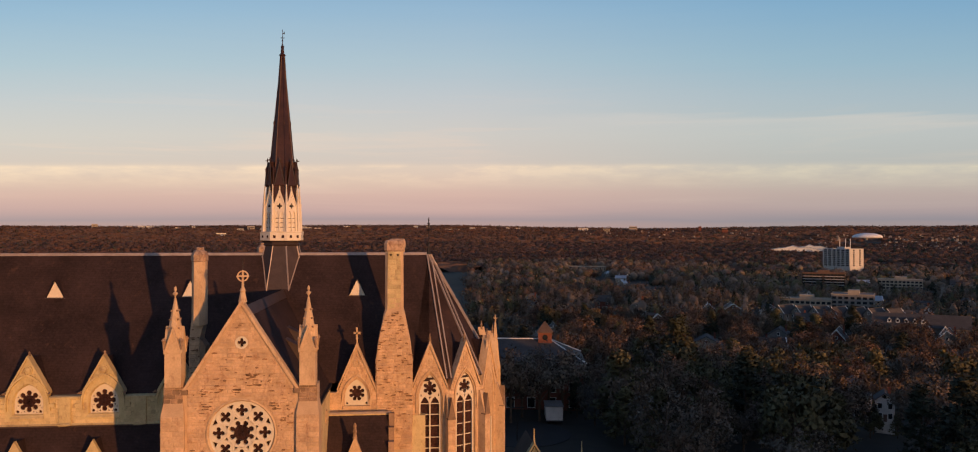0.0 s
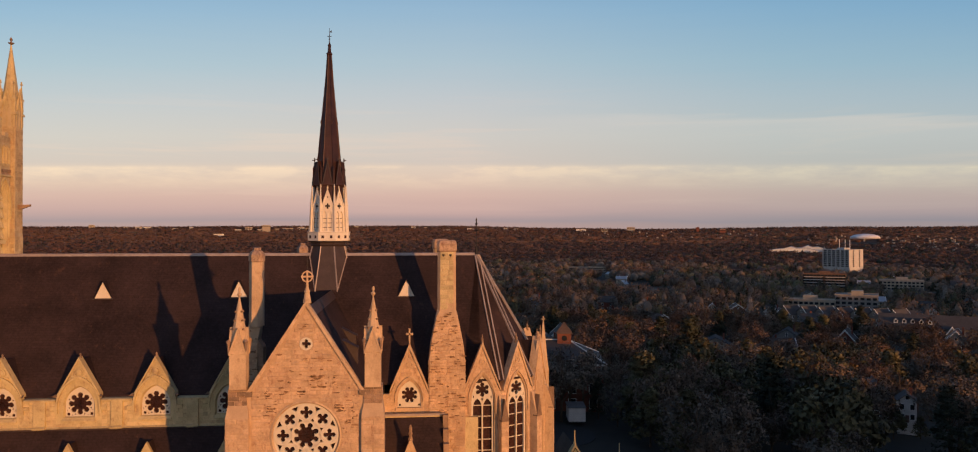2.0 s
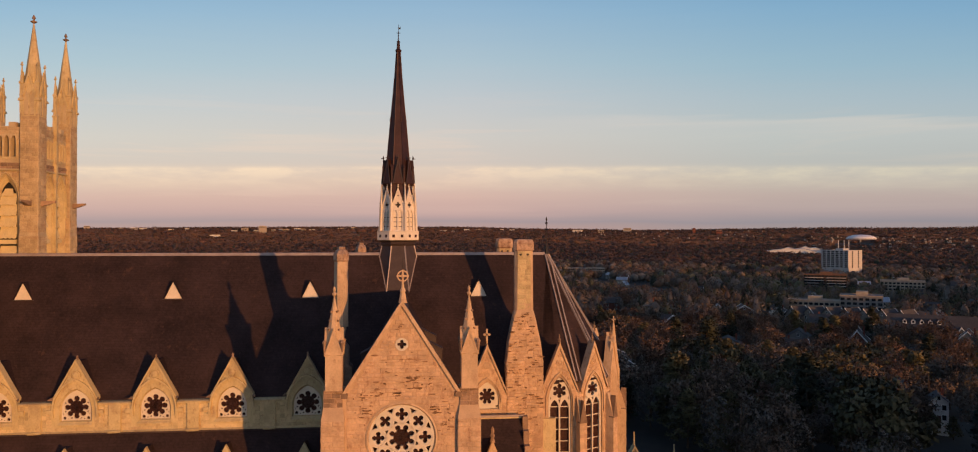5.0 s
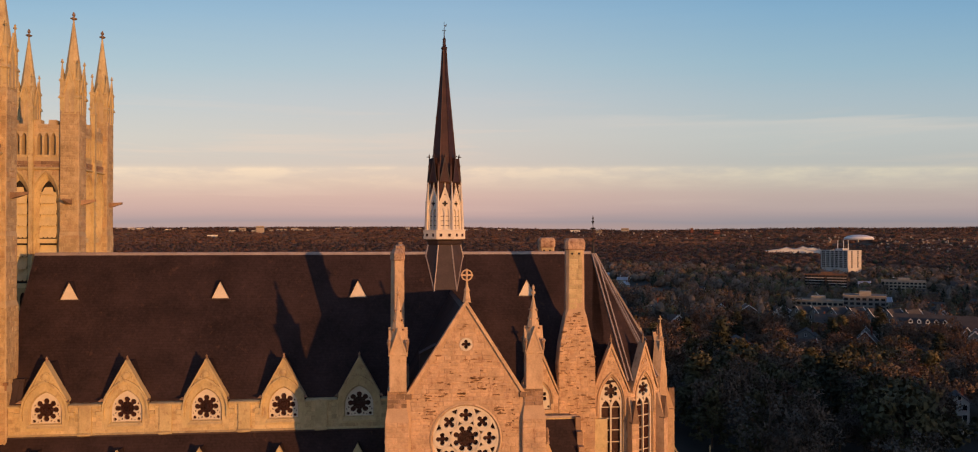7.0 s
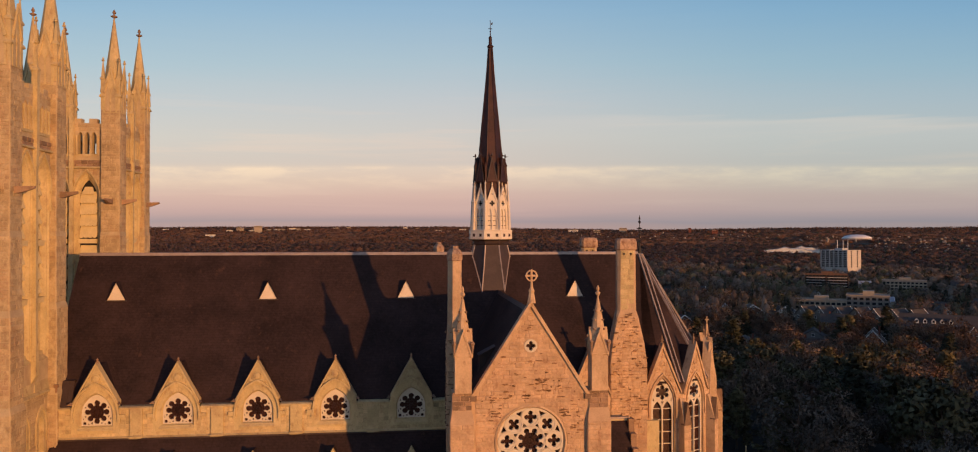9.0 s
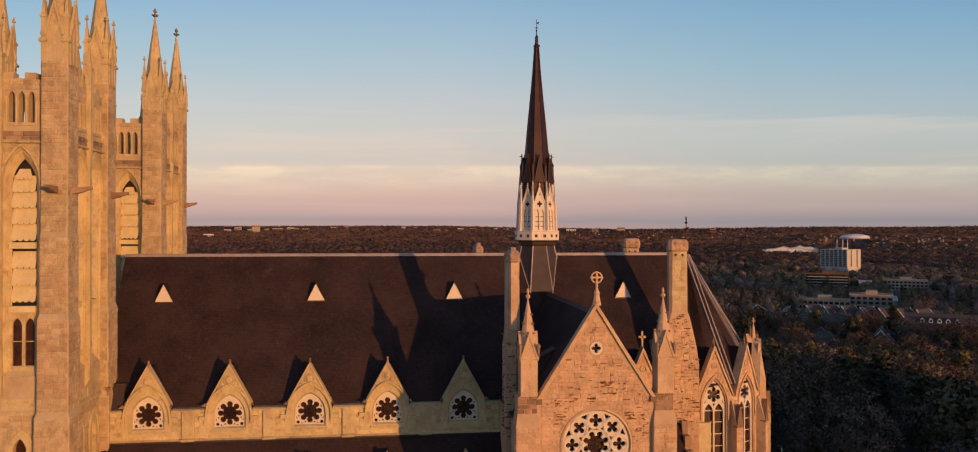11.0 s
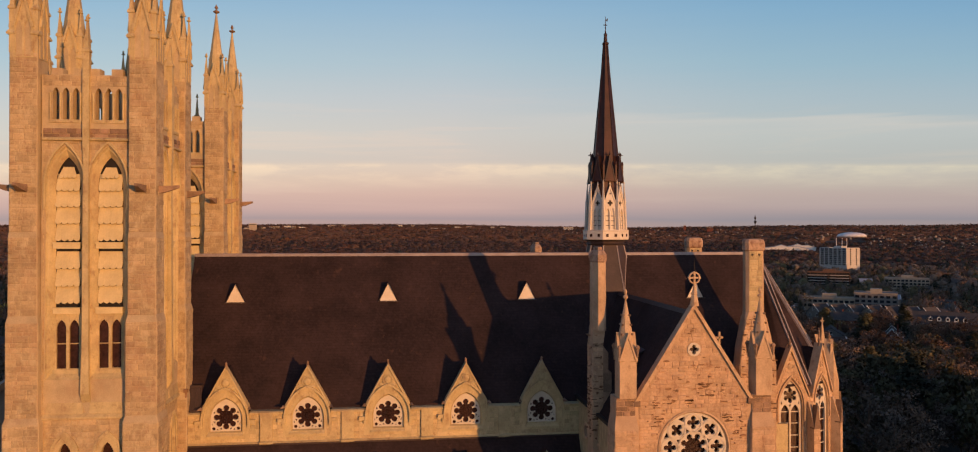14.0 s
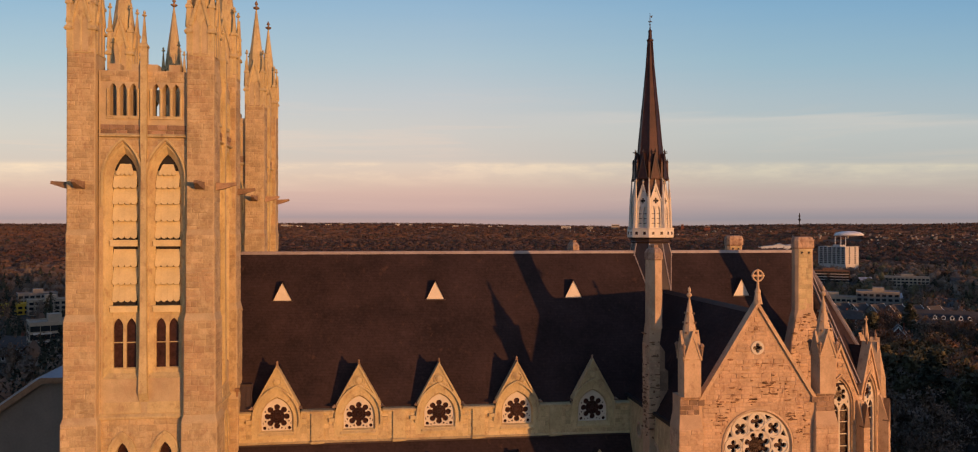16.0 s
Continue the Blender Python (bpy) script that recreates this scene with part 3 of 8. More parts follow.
def build_nave():
    nave = thing("nave", "stone church nave with steep slate roof and gabled rose windows", "church nave")
    x0, x1 = -35.2, 13.9
    roof = Solid()
    for k in (-1, 1):
        a = [(x0, 0, RIDGE), (x1, 0, RIDGE), (x1, k * 6.25, RIDGE - SLOPE * 6.25), (5.2, k * 6.25, RIDGE - SLOPE * 6.25), (5.2, k * EAVE_Y, EAVE_Z), (x0, k * EAVE_Y, EAVE_Z)]
        slab(roof, a if k > 0 else a[::-1], 0.2)
    part("roof", roof, SLATE, nave, "steep dark brown slate roof")
    part("ridge_capping", Solid().loft([[(x, -0.14, RIDGE - 0.2), (x, -0.07, RIDGE + 0.02), (x, 0, RIDGE + 0.06), (x, 0.07, RIDGE + 0.02), (x, 0.14, RIDGE - 0.2)] for x in (x0, x1)]), RIBMETAL, nave, "weathered lead ridge roll")
    walls = Solid()
    for k in (-1, 1):
        ya, yb = sorted((k * (WALL_Y - 0.28), k * (WALL_Y - 0.9)))
        walls.box(x0, 13.5, ya, yb, -1.0, 20.85)
    walls.box(x0, x0 + 0.6, -5.9, 5.9, -1, 24)
    part("lower_wall", walls, ASHLAR, nave)
    for i, x in enumerate(BAYS):
        nave_bay(x, nave, i)
    # plain lengths of wall between the gabled bays, with pilasters
    edges = [-35.2] + [v for x in BAYS for v in (x - 2.2, x + 2.2)] + [-4.0]
    for i in range(0, len(edges), 2):
        a, b = edges[i], edges[i + 1]
        seg = part("clerestory_wall", Solid().box(a, b, -WALL_Y - 0.26, -WALL_Y + 0.3, 20.85, 23.1), STONE, nave)
        masonry(seg, [(a, 20.9), (b, 20.9), (b, 23.05), (a, 23.05)], [], Matrix.Translation((0, -WALL_Y - 0.26, 0)), ASHLAR, 40 + i, course=(0.28, 0.36), width=(0.5, 1.0), depth=(0.006, 0.022))
        mid = (a + b) / 2
        if -34 < mid < -5:
            ps = Solid().box(mid - 0.46, mid + 0.46, -WALL_Y - 0.44, -WALL_Y - 0.2, 20.85, 23.08)
            ps.loft([[(mid - 0.5, -WALL_Y - 0.62, 20.82), (mid + 0.5, -WALL_Y - 0.62, 20.82), (mid + 0.5, -WALL_Y - 0.2, 20.82), (mid - 0.5, -WALL_Y - 0.2, 20.62)],
                     [(mid - 0.5, -WALL_Y - 0.62, 20.94), (mid + 0.5, -WALL_Y - 0.62, 20.94), (mid + 0.5, -WALL_Y - 0.2, 21.15), (mid - 0.5, -WALL_Y - 0.2, 21.0)]])
            part("pilaster", ps, STONE, nave)
        g = Solid().loft([[(xx, -WALL_Y - 0.42, 23.0), (xx, -WALL_Y - 0.46, 23.14), (xx, -WALL_Y - 0.3, 23.22), (xx, -WALL_Y + 0.3, 23.22), (xx, -WALL_Y + 0.3, 23.0)] for xx in (a, b)])
        part("cornice", g, STONE, nave)
    for x in BAYS:
        for k in (-1, 1):
            a, b = sorted((x + k * 1.78, x + k * 2.2))
            part("cornice", Solid().loft([[(xx, -WALL_Y - 0.42, 23.0), (xx, -WALL_Y - 0.46, 23.14), (xx, -WALL_Y - 0.3, 23.22), (xx, -WALL_Y + 0.3, 23.22), (xx, -WALL_Y + 0.3, 23.0)] for xx in (a, b)]), STONE, nave)
    part("base_moulding", Solid().loft([[(x, -WALL_Y - 0.36, 20.78), (x, -WALL_Y - 0.5, 20.84), (x, -WALL_Y - 0.2, 21.0), (x, -WALL_Y, 20.78)] for x in (x0, -4.0)]), STONE, nave)
    # far side kept plain: it only closes the building
    part("far_clerestory_wall", Solid().box(x0, 13.5, WALL_Y - 0.3, WALL_Y + 0.26, 20.7, 23.5), STONE, nave)
    # lead-covered corner roof and a downpipe where the nave meets the tower
    cr = part("corner_roof", slab(Solid(), [(-34.9, -6.95, 23.25), (-32.9, -6.95, 23.25), (-33.3, -6.2, 25.05), (-34.9, -6.2, 25.05)], 0.12), LEAD, nave, "ribbed dark lead corner roof")
    for k in range(5):
        x = -34.6 + 0.36 * k
        part("roof_roll", Solid().loft([[(x - 0.04, y, z), (x + 0.04, y, z), (x + 0.04, y, z + 0.1), (x - 0.04, y, z + 0.1)] for y, z in ((-6.97, 23.26), (-6.22, 25.04))]), LEAD, cr)
    part("corner_upstand", Solid().box(-34.9, -33.2, -6.25, -5.4, 24.9, 25.1), LEAD, cr)
    part("downpipe", Solid().turned([(0.075, 16.0), (0.075, 24.9)], 8, (-34.05, -7.3)).box(-34.2, -33.9, -7.42, -7.15, 24.8, 25.05), SILL, nave, "brown iron downpipe")
    # triangular roof vents
    for x in (-31.5, -19.22, -7.58, 7.3):
        roof_vent(nave, x, -1.36, SLOPE)
    for k in (-1, 1):
        aisle_roof(nave, k)
    return nave


def roof_vent(parent, x, y_ridge, slope):
    """A little triangular vent: pale front, slate cheeks running back into the roof."""
    za = RIDGE + slope * y_ridge
    yf = y_ridge - 0.84
    zb = RIDGE + slope * yf - 0.02
    fr = Solid().plate([(-0.72, 0), (0.72, 0), (0, za - zb + 0.02)], [], 0, 0.06, Matrix.Translation((x, yf, zb)))
    v = part("roof_vent", fr, CREAM, parent, "small triangular vent with a pale boarded front")
    sl = Solid()
    for k in (-1, 1):
        slab(sl, [(x, yf - 0.1, za + 0.05), (x, y_ridge + 0.05, za + 0.05), (x + k * 0.8, yf - 0.1, zb)][::-k], 0.06)
    part("vent_roof", sl, SLATE, v)
    part("vent_sill", Solid().box(x - 0.85, x + 0.85, yf - 0.16, yf + 0.1, zb - 0.07, zb), LEAD, v)
    bd = Solid()
    for j in range(5):
        h = 0.12 + j * 0.22
        w = 0.66 * (1 - h / (za - zb))
        bd.box(x - w, x + w, yf - 0.035, yf, zb + h, zb + h + 0.03)
    part("vent_board", bd, CREAM, v)


def aisle_roof(parent, side):
    ya, za, s = WALL_Y + 0.3, 20.74, 1.7
    r = Solid()
    yo = 12.6
    zo = za - s * (yo - ya)
    a = [(-34.5, side * ya, za), (-4.2, side * ya, za), (-4.2, side * yo, zo), (-34.5, side * yo, zo)]
    slab(r, a[::side], 0.18)
    part("aisle_roof", r, SLATE, parent, "steep slate lean-to roof of the aisle")
    w = Solid()
    y0, y1 = sorted((side * 12.1, side * 12.7))
    w.box(-34.5, -4.2, y0, y1, -1, zo + 0.1)
    part("aisle_wall", w, ASHLAR, parent)
    if side > 0:
        return
    part("aisle_flashing", Solid().box(-34.0, -4.2, -ya - 0.1, -ya + 0.2, 20.68, 20.8), LEAD, parent)
    for x in BAYS:
        g = part("aisle_gable", Solid().plate([(x - 1.5, 14.0), (x + 1.5, 14.0), (x + 1.55, 17.2), (x, 20.1), (x - 1.55, 17.2)], [], -9.3, -8.95), STONE, parent)
        part("aisle_gable_roof", gable_roof(Solid(), x, 1.5, 19.95, 16.9, -8.95, -7.3, -8.9, 0.14, 0.0), SLATE, g)


def pinnacle(s, x, y, z0, z1, half, tip, fin=0.55):
    """A gabled square shaft with a tapering stone cap."""
    s.box(x - half, x + half, y - half, y + half, z0, z1)
    s.turned([(half * 1.0, z1 + 0.2), (half * 0.86, z1 + half * 2.0), (0.07, tip)], 8, (x, y))
    knob_finial(s, x, y, tip - 0.15, fin, 0.17)
    return s


def gablets(s, x, y, z1, half):
    """Four small coped gables round the head of a pinnacle."""
    g = half * 1.08
    for a in range(4):
        m = Matrix.Translation((x, y, 0)) @ pose(0, 0, 0, 0, 0, 90 * a)
        s.plate([(-half * 0.98, z1 - 0.4), (half * 0.98, z1 - 0.4), (0, z1 + half * 2.1)], [], -half * 1.04, -half * 0.4, m)
        s.plate([(-g, z1 - 0.38), (-half * 0.95, z1 - 0.5), (0, z1 + half * 2.25 - 0.2), (half * 0.95, z1 - 0.5), (g, z1 - 0.38), (0, z1 + half * 2.5)], [], -half * 1.14, -half * 0.4, m)
    return s


def pocks(parent, inside, groups, y, seed, m=None):
    """Dark rough stones that stand proud here and there, in ragged rows: (x, z, spread x, spread z, count)."""
    rng = random.Random(seed)
    s = Solid()
    for gx, gz, sx, sz, n in groups:
        for _ in range(n):
            u, z = rng.gauss(gx, sx * 0.6), rng.gauss(gz, sz * 0.6)
            if not inside(u, z):
                continue
            w, h = 0.06 + 0.25 * rng.random() ** 1.5, 0.022 + 0.065 * rng.random() ** 1.3
            k = 7
            pts = [(u + w * math.cos(2 * math.pi * j / k) * rng.uniform(0.7, 1.2), z + h * math.sin(2 * math.pi * j / k) * rng.uniform(0.6, 1.3)) for j in range(k)]
            s.loft([[(p[0], y, p[1]) for p in pts], [(u + (p[0] - u) * 0.8, y - 0.08, z + (p[1] - z) * 0.7) for p in pts]])
    part("rough_stone", s, POCK, parent, "dark rough stones standing proud", m, "stuff")


def build_transept():
    cx, y0 = 0.53, -18.82
    tr = thing("transept", "stone transept with a steep gable and a large rose window", "church transept")
    base = Matrix.Translation((cx, y0, 0))
    outline = [(-4.3, -1), (4.3, -1), (4.3, 25.5), (3.95, 25.75), (0, 31.8), (-3.95, 25.75), (-4.3, 25.6)]
    rose, quat = ring(0, 22.75, 2.3, 40), ring(0, 29.08, 0.42, 20)
    wall = part("gable_wall", Solid().plate(outline, [rose, quat], 0, 0.55), JOINT, tr, m=base)
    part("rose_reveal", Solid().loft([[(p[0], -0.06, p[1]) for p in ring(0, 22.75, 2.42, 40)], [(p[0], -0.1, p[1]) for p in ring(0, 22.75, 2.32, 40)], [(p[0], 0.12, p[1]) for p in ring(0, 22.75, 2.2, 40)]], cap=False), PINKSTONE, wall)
    holes = [foil(0, 22.75, 8, 0.7, 0.19, math.pi / 8, 9, 138)]
    for k in range(8):
        a = math.pi / 2 + k * math.pi / 4
        holes.append(foil(1.58 * math.cos(a), 22.75 + 1.58 * math.sin(a), 4, 0.27, 0.165, a, 8, 135))
        b = a + math.pi / 8
        u, w2 = Vector((math.cos(b), math.sin(b))), Vector((-math.sin(b), math.cos(b)))
        c = Vector((0, 22.75))
        holes.append([tuple(c + u * 2.06 - w2 * 0.26), tuple(c + u * 2.07 + w2 * 0.26), tuple(c + u * 1.76)])
        holes.append([tuple(c + u * 1.03 + w2 * 0.14), tuple(c + u * 1.03 - w2 * 0.14), tuple(c + u * 1.25)][::-1])
    part("rose_tracery", Solid().plate(ring(0, 22.75, 2.22, 48), holes, 0.08, 0.3), TRACERY, wall, "pale stone rose tracery of quatrefoil rounds")
    for k in range(8):
        a = math.pi / 2 + k * math.pi / 4
        part("tracery_round", Solid().plate(ring(1.58 * math.cos(a), 22.75 + 1.58 * math.sin(a), 0.61, 24), [ring(1.58 * math.cos(a), 22.75 + 1.58 * math.sin(a), 0.51, 24)], 0.03, 0.08), TRACERY, wall)
    part("tracery_hub", Solid().plate(ring(0, 22.75, 1.02, 32), [ring(0, 22.75, 0.93, 32)], 0.03, 0.08), TRACERY, wall)
    part("rose_glass", Solid().plate(ring(0, 22.75, 2.2, 40), [], 0.4, 0.44), GLASS, wall, "dark leaded glass")
    bars = Solid()
    for k in range(8):
        bars.box(-0.85, 0.85, 0.33, 0.37, -0.015, 0.015, Matrix.Translation((0, 0, 22.75)) @ Matrix.Rotation(k * math.pi / 8, 4, "Y"))
    for r in (0.28, 0.55):
        bars.plate(ring(0, 22.75, r + 0.03, 24), [ring(0, 22.75, r, 24)], 0.33, 0.37)
    part("glazing_bar", bars, COPPER, wall)
    part("quatrefoil", Solid().plate(ring(0, 29.08, 0.44, 24), [foil(0, 29.08, 4, 0.19, 0.13, 0)], -0.06, 0.25), TRACERY, wall)
    part("quatrefoil_glass", Solid().plate(ring(0, 29.08, 0.42, 20), [], 0.3, 0.33), GLASS, wall)
    masonry(wall, [(-3.6, 17.0), (3.6, 17.0), (3.7, 25.7), (0.05, 31.3), (-0.05, 31.3), (-3.7, 25.7)], [ring(0, 22.75, 2.44, 40), ring(0, 29.08, 0.52, 20)], Matrix.Identity(4), RUBBLE, 7, singles=300, near=(0, 26.0), course=(0.16, 0.34), width=(0.25, 0.95), depth=(0.01, 0.06))
    pocks(wall, lambda u, z: abs(u) < (31.4 - z) * 0.6 and abs(u) < 3.6 and u * u + (z - 22.75) ** 2 > 6.5 and u * u + (z - 29.08) ** 2 > 0.6, [(0.2, 30.0, 0.6, 0.8, 8), (-0.8, 27.6, 2.2, 0.8, 16), (0.9, 26.75, 1.4, 0.16, 14), (1.4, 26.3, 1.6, 0.2, 14), (-0.6, 25.9, 2.6, 0.5, 26), (-2.6, 24.4, 1.0, 1.2, 18), (2.7, 24.2, 1.0, 1.4, 34), (0, 24.0, 4.2, 3.0, 24), (-2.8, 20.5, 0.7, 2.2, 16), (2.8, 20.5, 0.7, 2.2, 16)], 0.0, 12)
    cop = Solid()
    for k in (-1, 1):
        a = [(k * 4.1, 25.5), (k * 4.1, 25.75), (k * 3.95, 25.9), (0, 32.08), (0, 31.7), (k * 3.85, 25.65)]
        cop.plate(a if k > 0 else a[::-1], [], -0.16, 0.5)
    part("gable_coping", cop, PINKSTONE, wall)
    # kneelers at the feet of the coping
    for k in (-1, 1):
        part("kneeler", Solid().box(k * 3.85 - 0.22, k * 3.85 + 0.22, -0.18, 0.3, 25.5, 25.85), DARKSTONE, wall)
    # ringed cross
    cr = Solid().turned([(0.3, 31.9), (0.17, 32.6), (0.21, 32.7), (0.1, 32.95), (0.08, 33.3)], 8)
    cr.plate(ring(0, 33.72, 0.39, 28), [ring(0, 33.72, 0.31, 28)], -0.08, 0.08)
    cr.box(-0.06, 0.06, -0.07, 0.07, 33.2, 34.12).box(-0.37, 0.37, -0.065, 0.065, 33.66, 33.78)
    for k in range(4):
        cr.turned([(0.08, -0.09), (0.08, 0.09)], 8, m=Matrix.Translation((0.35 * math.cos(k * math.pi / 2), 0, 33.72 + 0.35 * math.sin(k * math.pi / 2))) @ pose(0, 0, 0, 90))
    part("gable_cross", cr, PINKSTONE, tr, "ringed stone cross", base @ Matrix.Translation((0.06, 0.05, 0)))
    part("lightning_rod", Solid().turned([(0.025, 34.2), (0.012, 35.0)], 5), IRON_AND_SHADE, tr, m=base @ Matrix.Translation((0.06, 0.05, 0)))
    # corner piers with pinnacles
    for k in (-1, 1):
        s = Solid().box(k * 4.58 - 0.78, k * 4.58 + 0.78, -0.35, 1.3, -1, 24.1)
        s.loft([[(k * 4.58 + a * 0.78, b, 24.1) for a, b in ((-1, -0.35), (1, -0.35), (1, 1.3), (-1, 1.3))], [(k * 4.58 + a * 0.64, b, 25.0) for a, b in ((-1, -0.1), (1, -0.1), (1, 1.2), (-1, 1.2))],
                [(k * 4.58 + a * 0.64, b, 26.1) for a, b in ((-1, -0.1), (1, -0.1), (1, 1.2), (-1, 1.2))]])
        pier = part("corner_pier", s, JOINT, tr, m=base)
        masonry(pier, [(k * 4.58 - 0.78, 17), (k * 4.58 + 0.78, 17), (k * 4.58 + 0.78, 24.05), (k * 4.58 - 0.78, 24.05)], [], Matrix.Identity(4), RUBBLE, 60 + k, course=(0.3, 0.4), width=(0.5, 0.9), depth=(0.01, 0.04), y=-0.35)
        masonry(pier, [(k * 4.58 - 0.64, 24.9), (k * 4.58 + 0.64, 24.9), (k * 4.58 + 0.64, 26.1), (k * 4.58 - 0.64, 26.1)], [], Matrix.Identity(4), DARKSTONE, 70 + k, course=(0.28, 0.36), width=(0.4, 0.8), depth=(0.02, 0.06), y=-0.1)
        masonry(pier, [(-1.3, 17), (0.35, 17), (0.35, 24.05), (-1.3, 24.05)], [], Matrix.Translation((k * 4.58 - 0.78, 0, 0)) @ pose(0, 0, 0, 0, 0, -90), RUBBLE, 64 + k, course=(0.3, 0.4), width=(0.5, 0.9), depth=(0.01, 0.04))
        px = 4.58 * k + (0.06 if k < 0 else 0)
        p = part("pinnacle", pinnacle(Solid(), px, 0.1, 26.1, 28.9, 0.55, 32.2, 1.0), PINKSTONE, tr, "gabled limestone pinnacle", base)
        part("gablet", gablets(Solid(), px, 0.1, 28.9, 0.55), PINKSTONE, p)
        for a in range(4):
            q = Matrix.Translation((px, 0.1, 0)) @ pose(0, 0, 0, 0, 0, 45 + 90 * a)
            part("corner_knob", Solid().turned([(0.05, 28.7), (0.1, 29.2), (0.16, 29.35), (0.05, 29.5)], 6, (0.84, 0), m=q), DARKSTONE, p)
            for j in range(3):
                part("crocket", Solid().box(0.40 - j * 0.1, 0.54 - j * 0.1, -0.05, 0.05, 30.1 + j * 0.6, 30.22 + j * 0.6, q), DARKSTONE, p)
    # roof and side walls
    ridge, s = 31.45, 1.64
    half = 4.75
    foot = ridge - s * half
    meet = (ridge - RIDGE) / SLOPE
    low = (foot - RIDGE) / SLOPE
    r = Solid()
    for k in (-1, 1):
        a = [(cx, y0 + 0.45, ridge), (cx, meet, ridge), (cx + k * half, low, foot), (cx + k * half, y0 + 0.45, foot)]
        slab(r, a if k < 0 else a[::-1], 0.15)
    part("transept_roof", r, SLATE, tr, "steep dark slate roof")
    part("transept_ridge", Solid().loft([[(cx - 0.16, y, ridge - 0.2), (cx, y, ridge + 0.1), (cx + 0.16, y, ridge - 0.2)] for y in (y0 + 0.8, meet)]), LEAD, tr)
    part("roof_flashing", Solid().loft([[(cx + 0.1, y, ridge - 0.05), (cx + 0.42, y, ridge - 0.62), (cx + 0.46, y, ridge - 0.58), (cx + 0.12, y, ridge + 0.02)] for y in (y0 + 1.0, meet - 0.3)]), LEAD, tr)
    for k in (-1, 1):
        x = cx + k * 4.5
        w = part("transept_side_wall", Solid().plate([(-18.0, -1), (-6.5, -1), (-6.5, foot), (-18.0, foot)], [ring(-9.6, 21.6, 0.5, 16), ring(-13.2, 21.0, 0.5, 16)], -0.3, 0.3, Matrix.Translation((x, 0, 0)) @ pose(0, 0, 0, 0, 0, 90)), ASHLAR, tr)
        part("side_gutter", Solid().box(x + k * 0.1 - 0.35, x + k * 0.1 + 0.35, y0 + 1.2, low, foot - 0.12, foot + 0.1), IRON_AND_SHADE, tr)
        for yy, zz in ((-9.6, 21.6), (-13.2, 21.0)):
            q = Matrix.Translation((x, yy, 0)) @ pose(0, 0, 0, 0, 0, 90)
            part("round_window", Solid().plate(ring(0, zz, 0.62, 20), [ring(0, zz, 0.45, 20)], -0.36 * 1, 0.36, q), PINKSTONE, w)
            part("round_glass", Solid().plate(ring(0, zz, 0.5, 20), [], -0.02, 0.02, q), GLASS, w)
    # small shed dormers on the slopes
    for k, pts in ((1, ((-8.5, 2.0), (-11.5, 2.35))), (-1, ((-14.0, 2.3),))):
        for yy, dx in pts:
            x = cx + k * dx
            z = ridge - s * dx
            d = Solid()
            slab(d, [(x - k * 0.5, yy - 0.6, z + 0.8), (x - k * 0.5, yy + 0.6, z + 0.8), (x + k * 0.75, yy + 0.6, z + 0.15), (x + k * 0.75, yy - 0.6, z + 0.15)][::-k], 0.08)
            ds = part("shed_dormer", d, LEAD, tr)
            part("dormer_cheek", Solid().add([(x + k * 0.7, yy - 0.5, z + 0.12), (x + k * 0.7, yy + 0.5, z + 0.12), (x + k * 0.7, yy + 0.5, z - 1.2), (x + k * 0.7, yy - 0.5, z - 1.2), (x - k * 0.4, yy - 0.5, z + 0.7), (x - k * 0.4, yy + 0.5, z + 0.7)], [(0, 1, 2, 3), (0, 3, 4), (1, 5, 2)]), LEAD, ds)
    # transept on the far side, only its roof shows above nothing: kept plain
    far = Solid()
    for k in (-1, 1):
        a = [(cx, -y0, ridge), (cx, -meet, ridge), (cx + k * half, -low, foot), (cx + k * half, -y0, foot)]
        slab(far, a if k > 0 else a[::-1], 0.15)
    part("far_transept_roof", far, SLATE, tr)
    part("far_transept_wall", Solid().plate([(-4.5, -1), (4.5, -1), (4.5, foot), (0, ridge), (-4.5, foot)], [], 0, 0.6, Matrix.Translation((cx, -y0, 0))).box(cx - 4.7, cx - 4.2, 6.5, -y0, -1, foot).box(cx + 4.2, cx + 4.7, 6.5, -y0, -1, foot), ASHLAR, tr)
    return tr


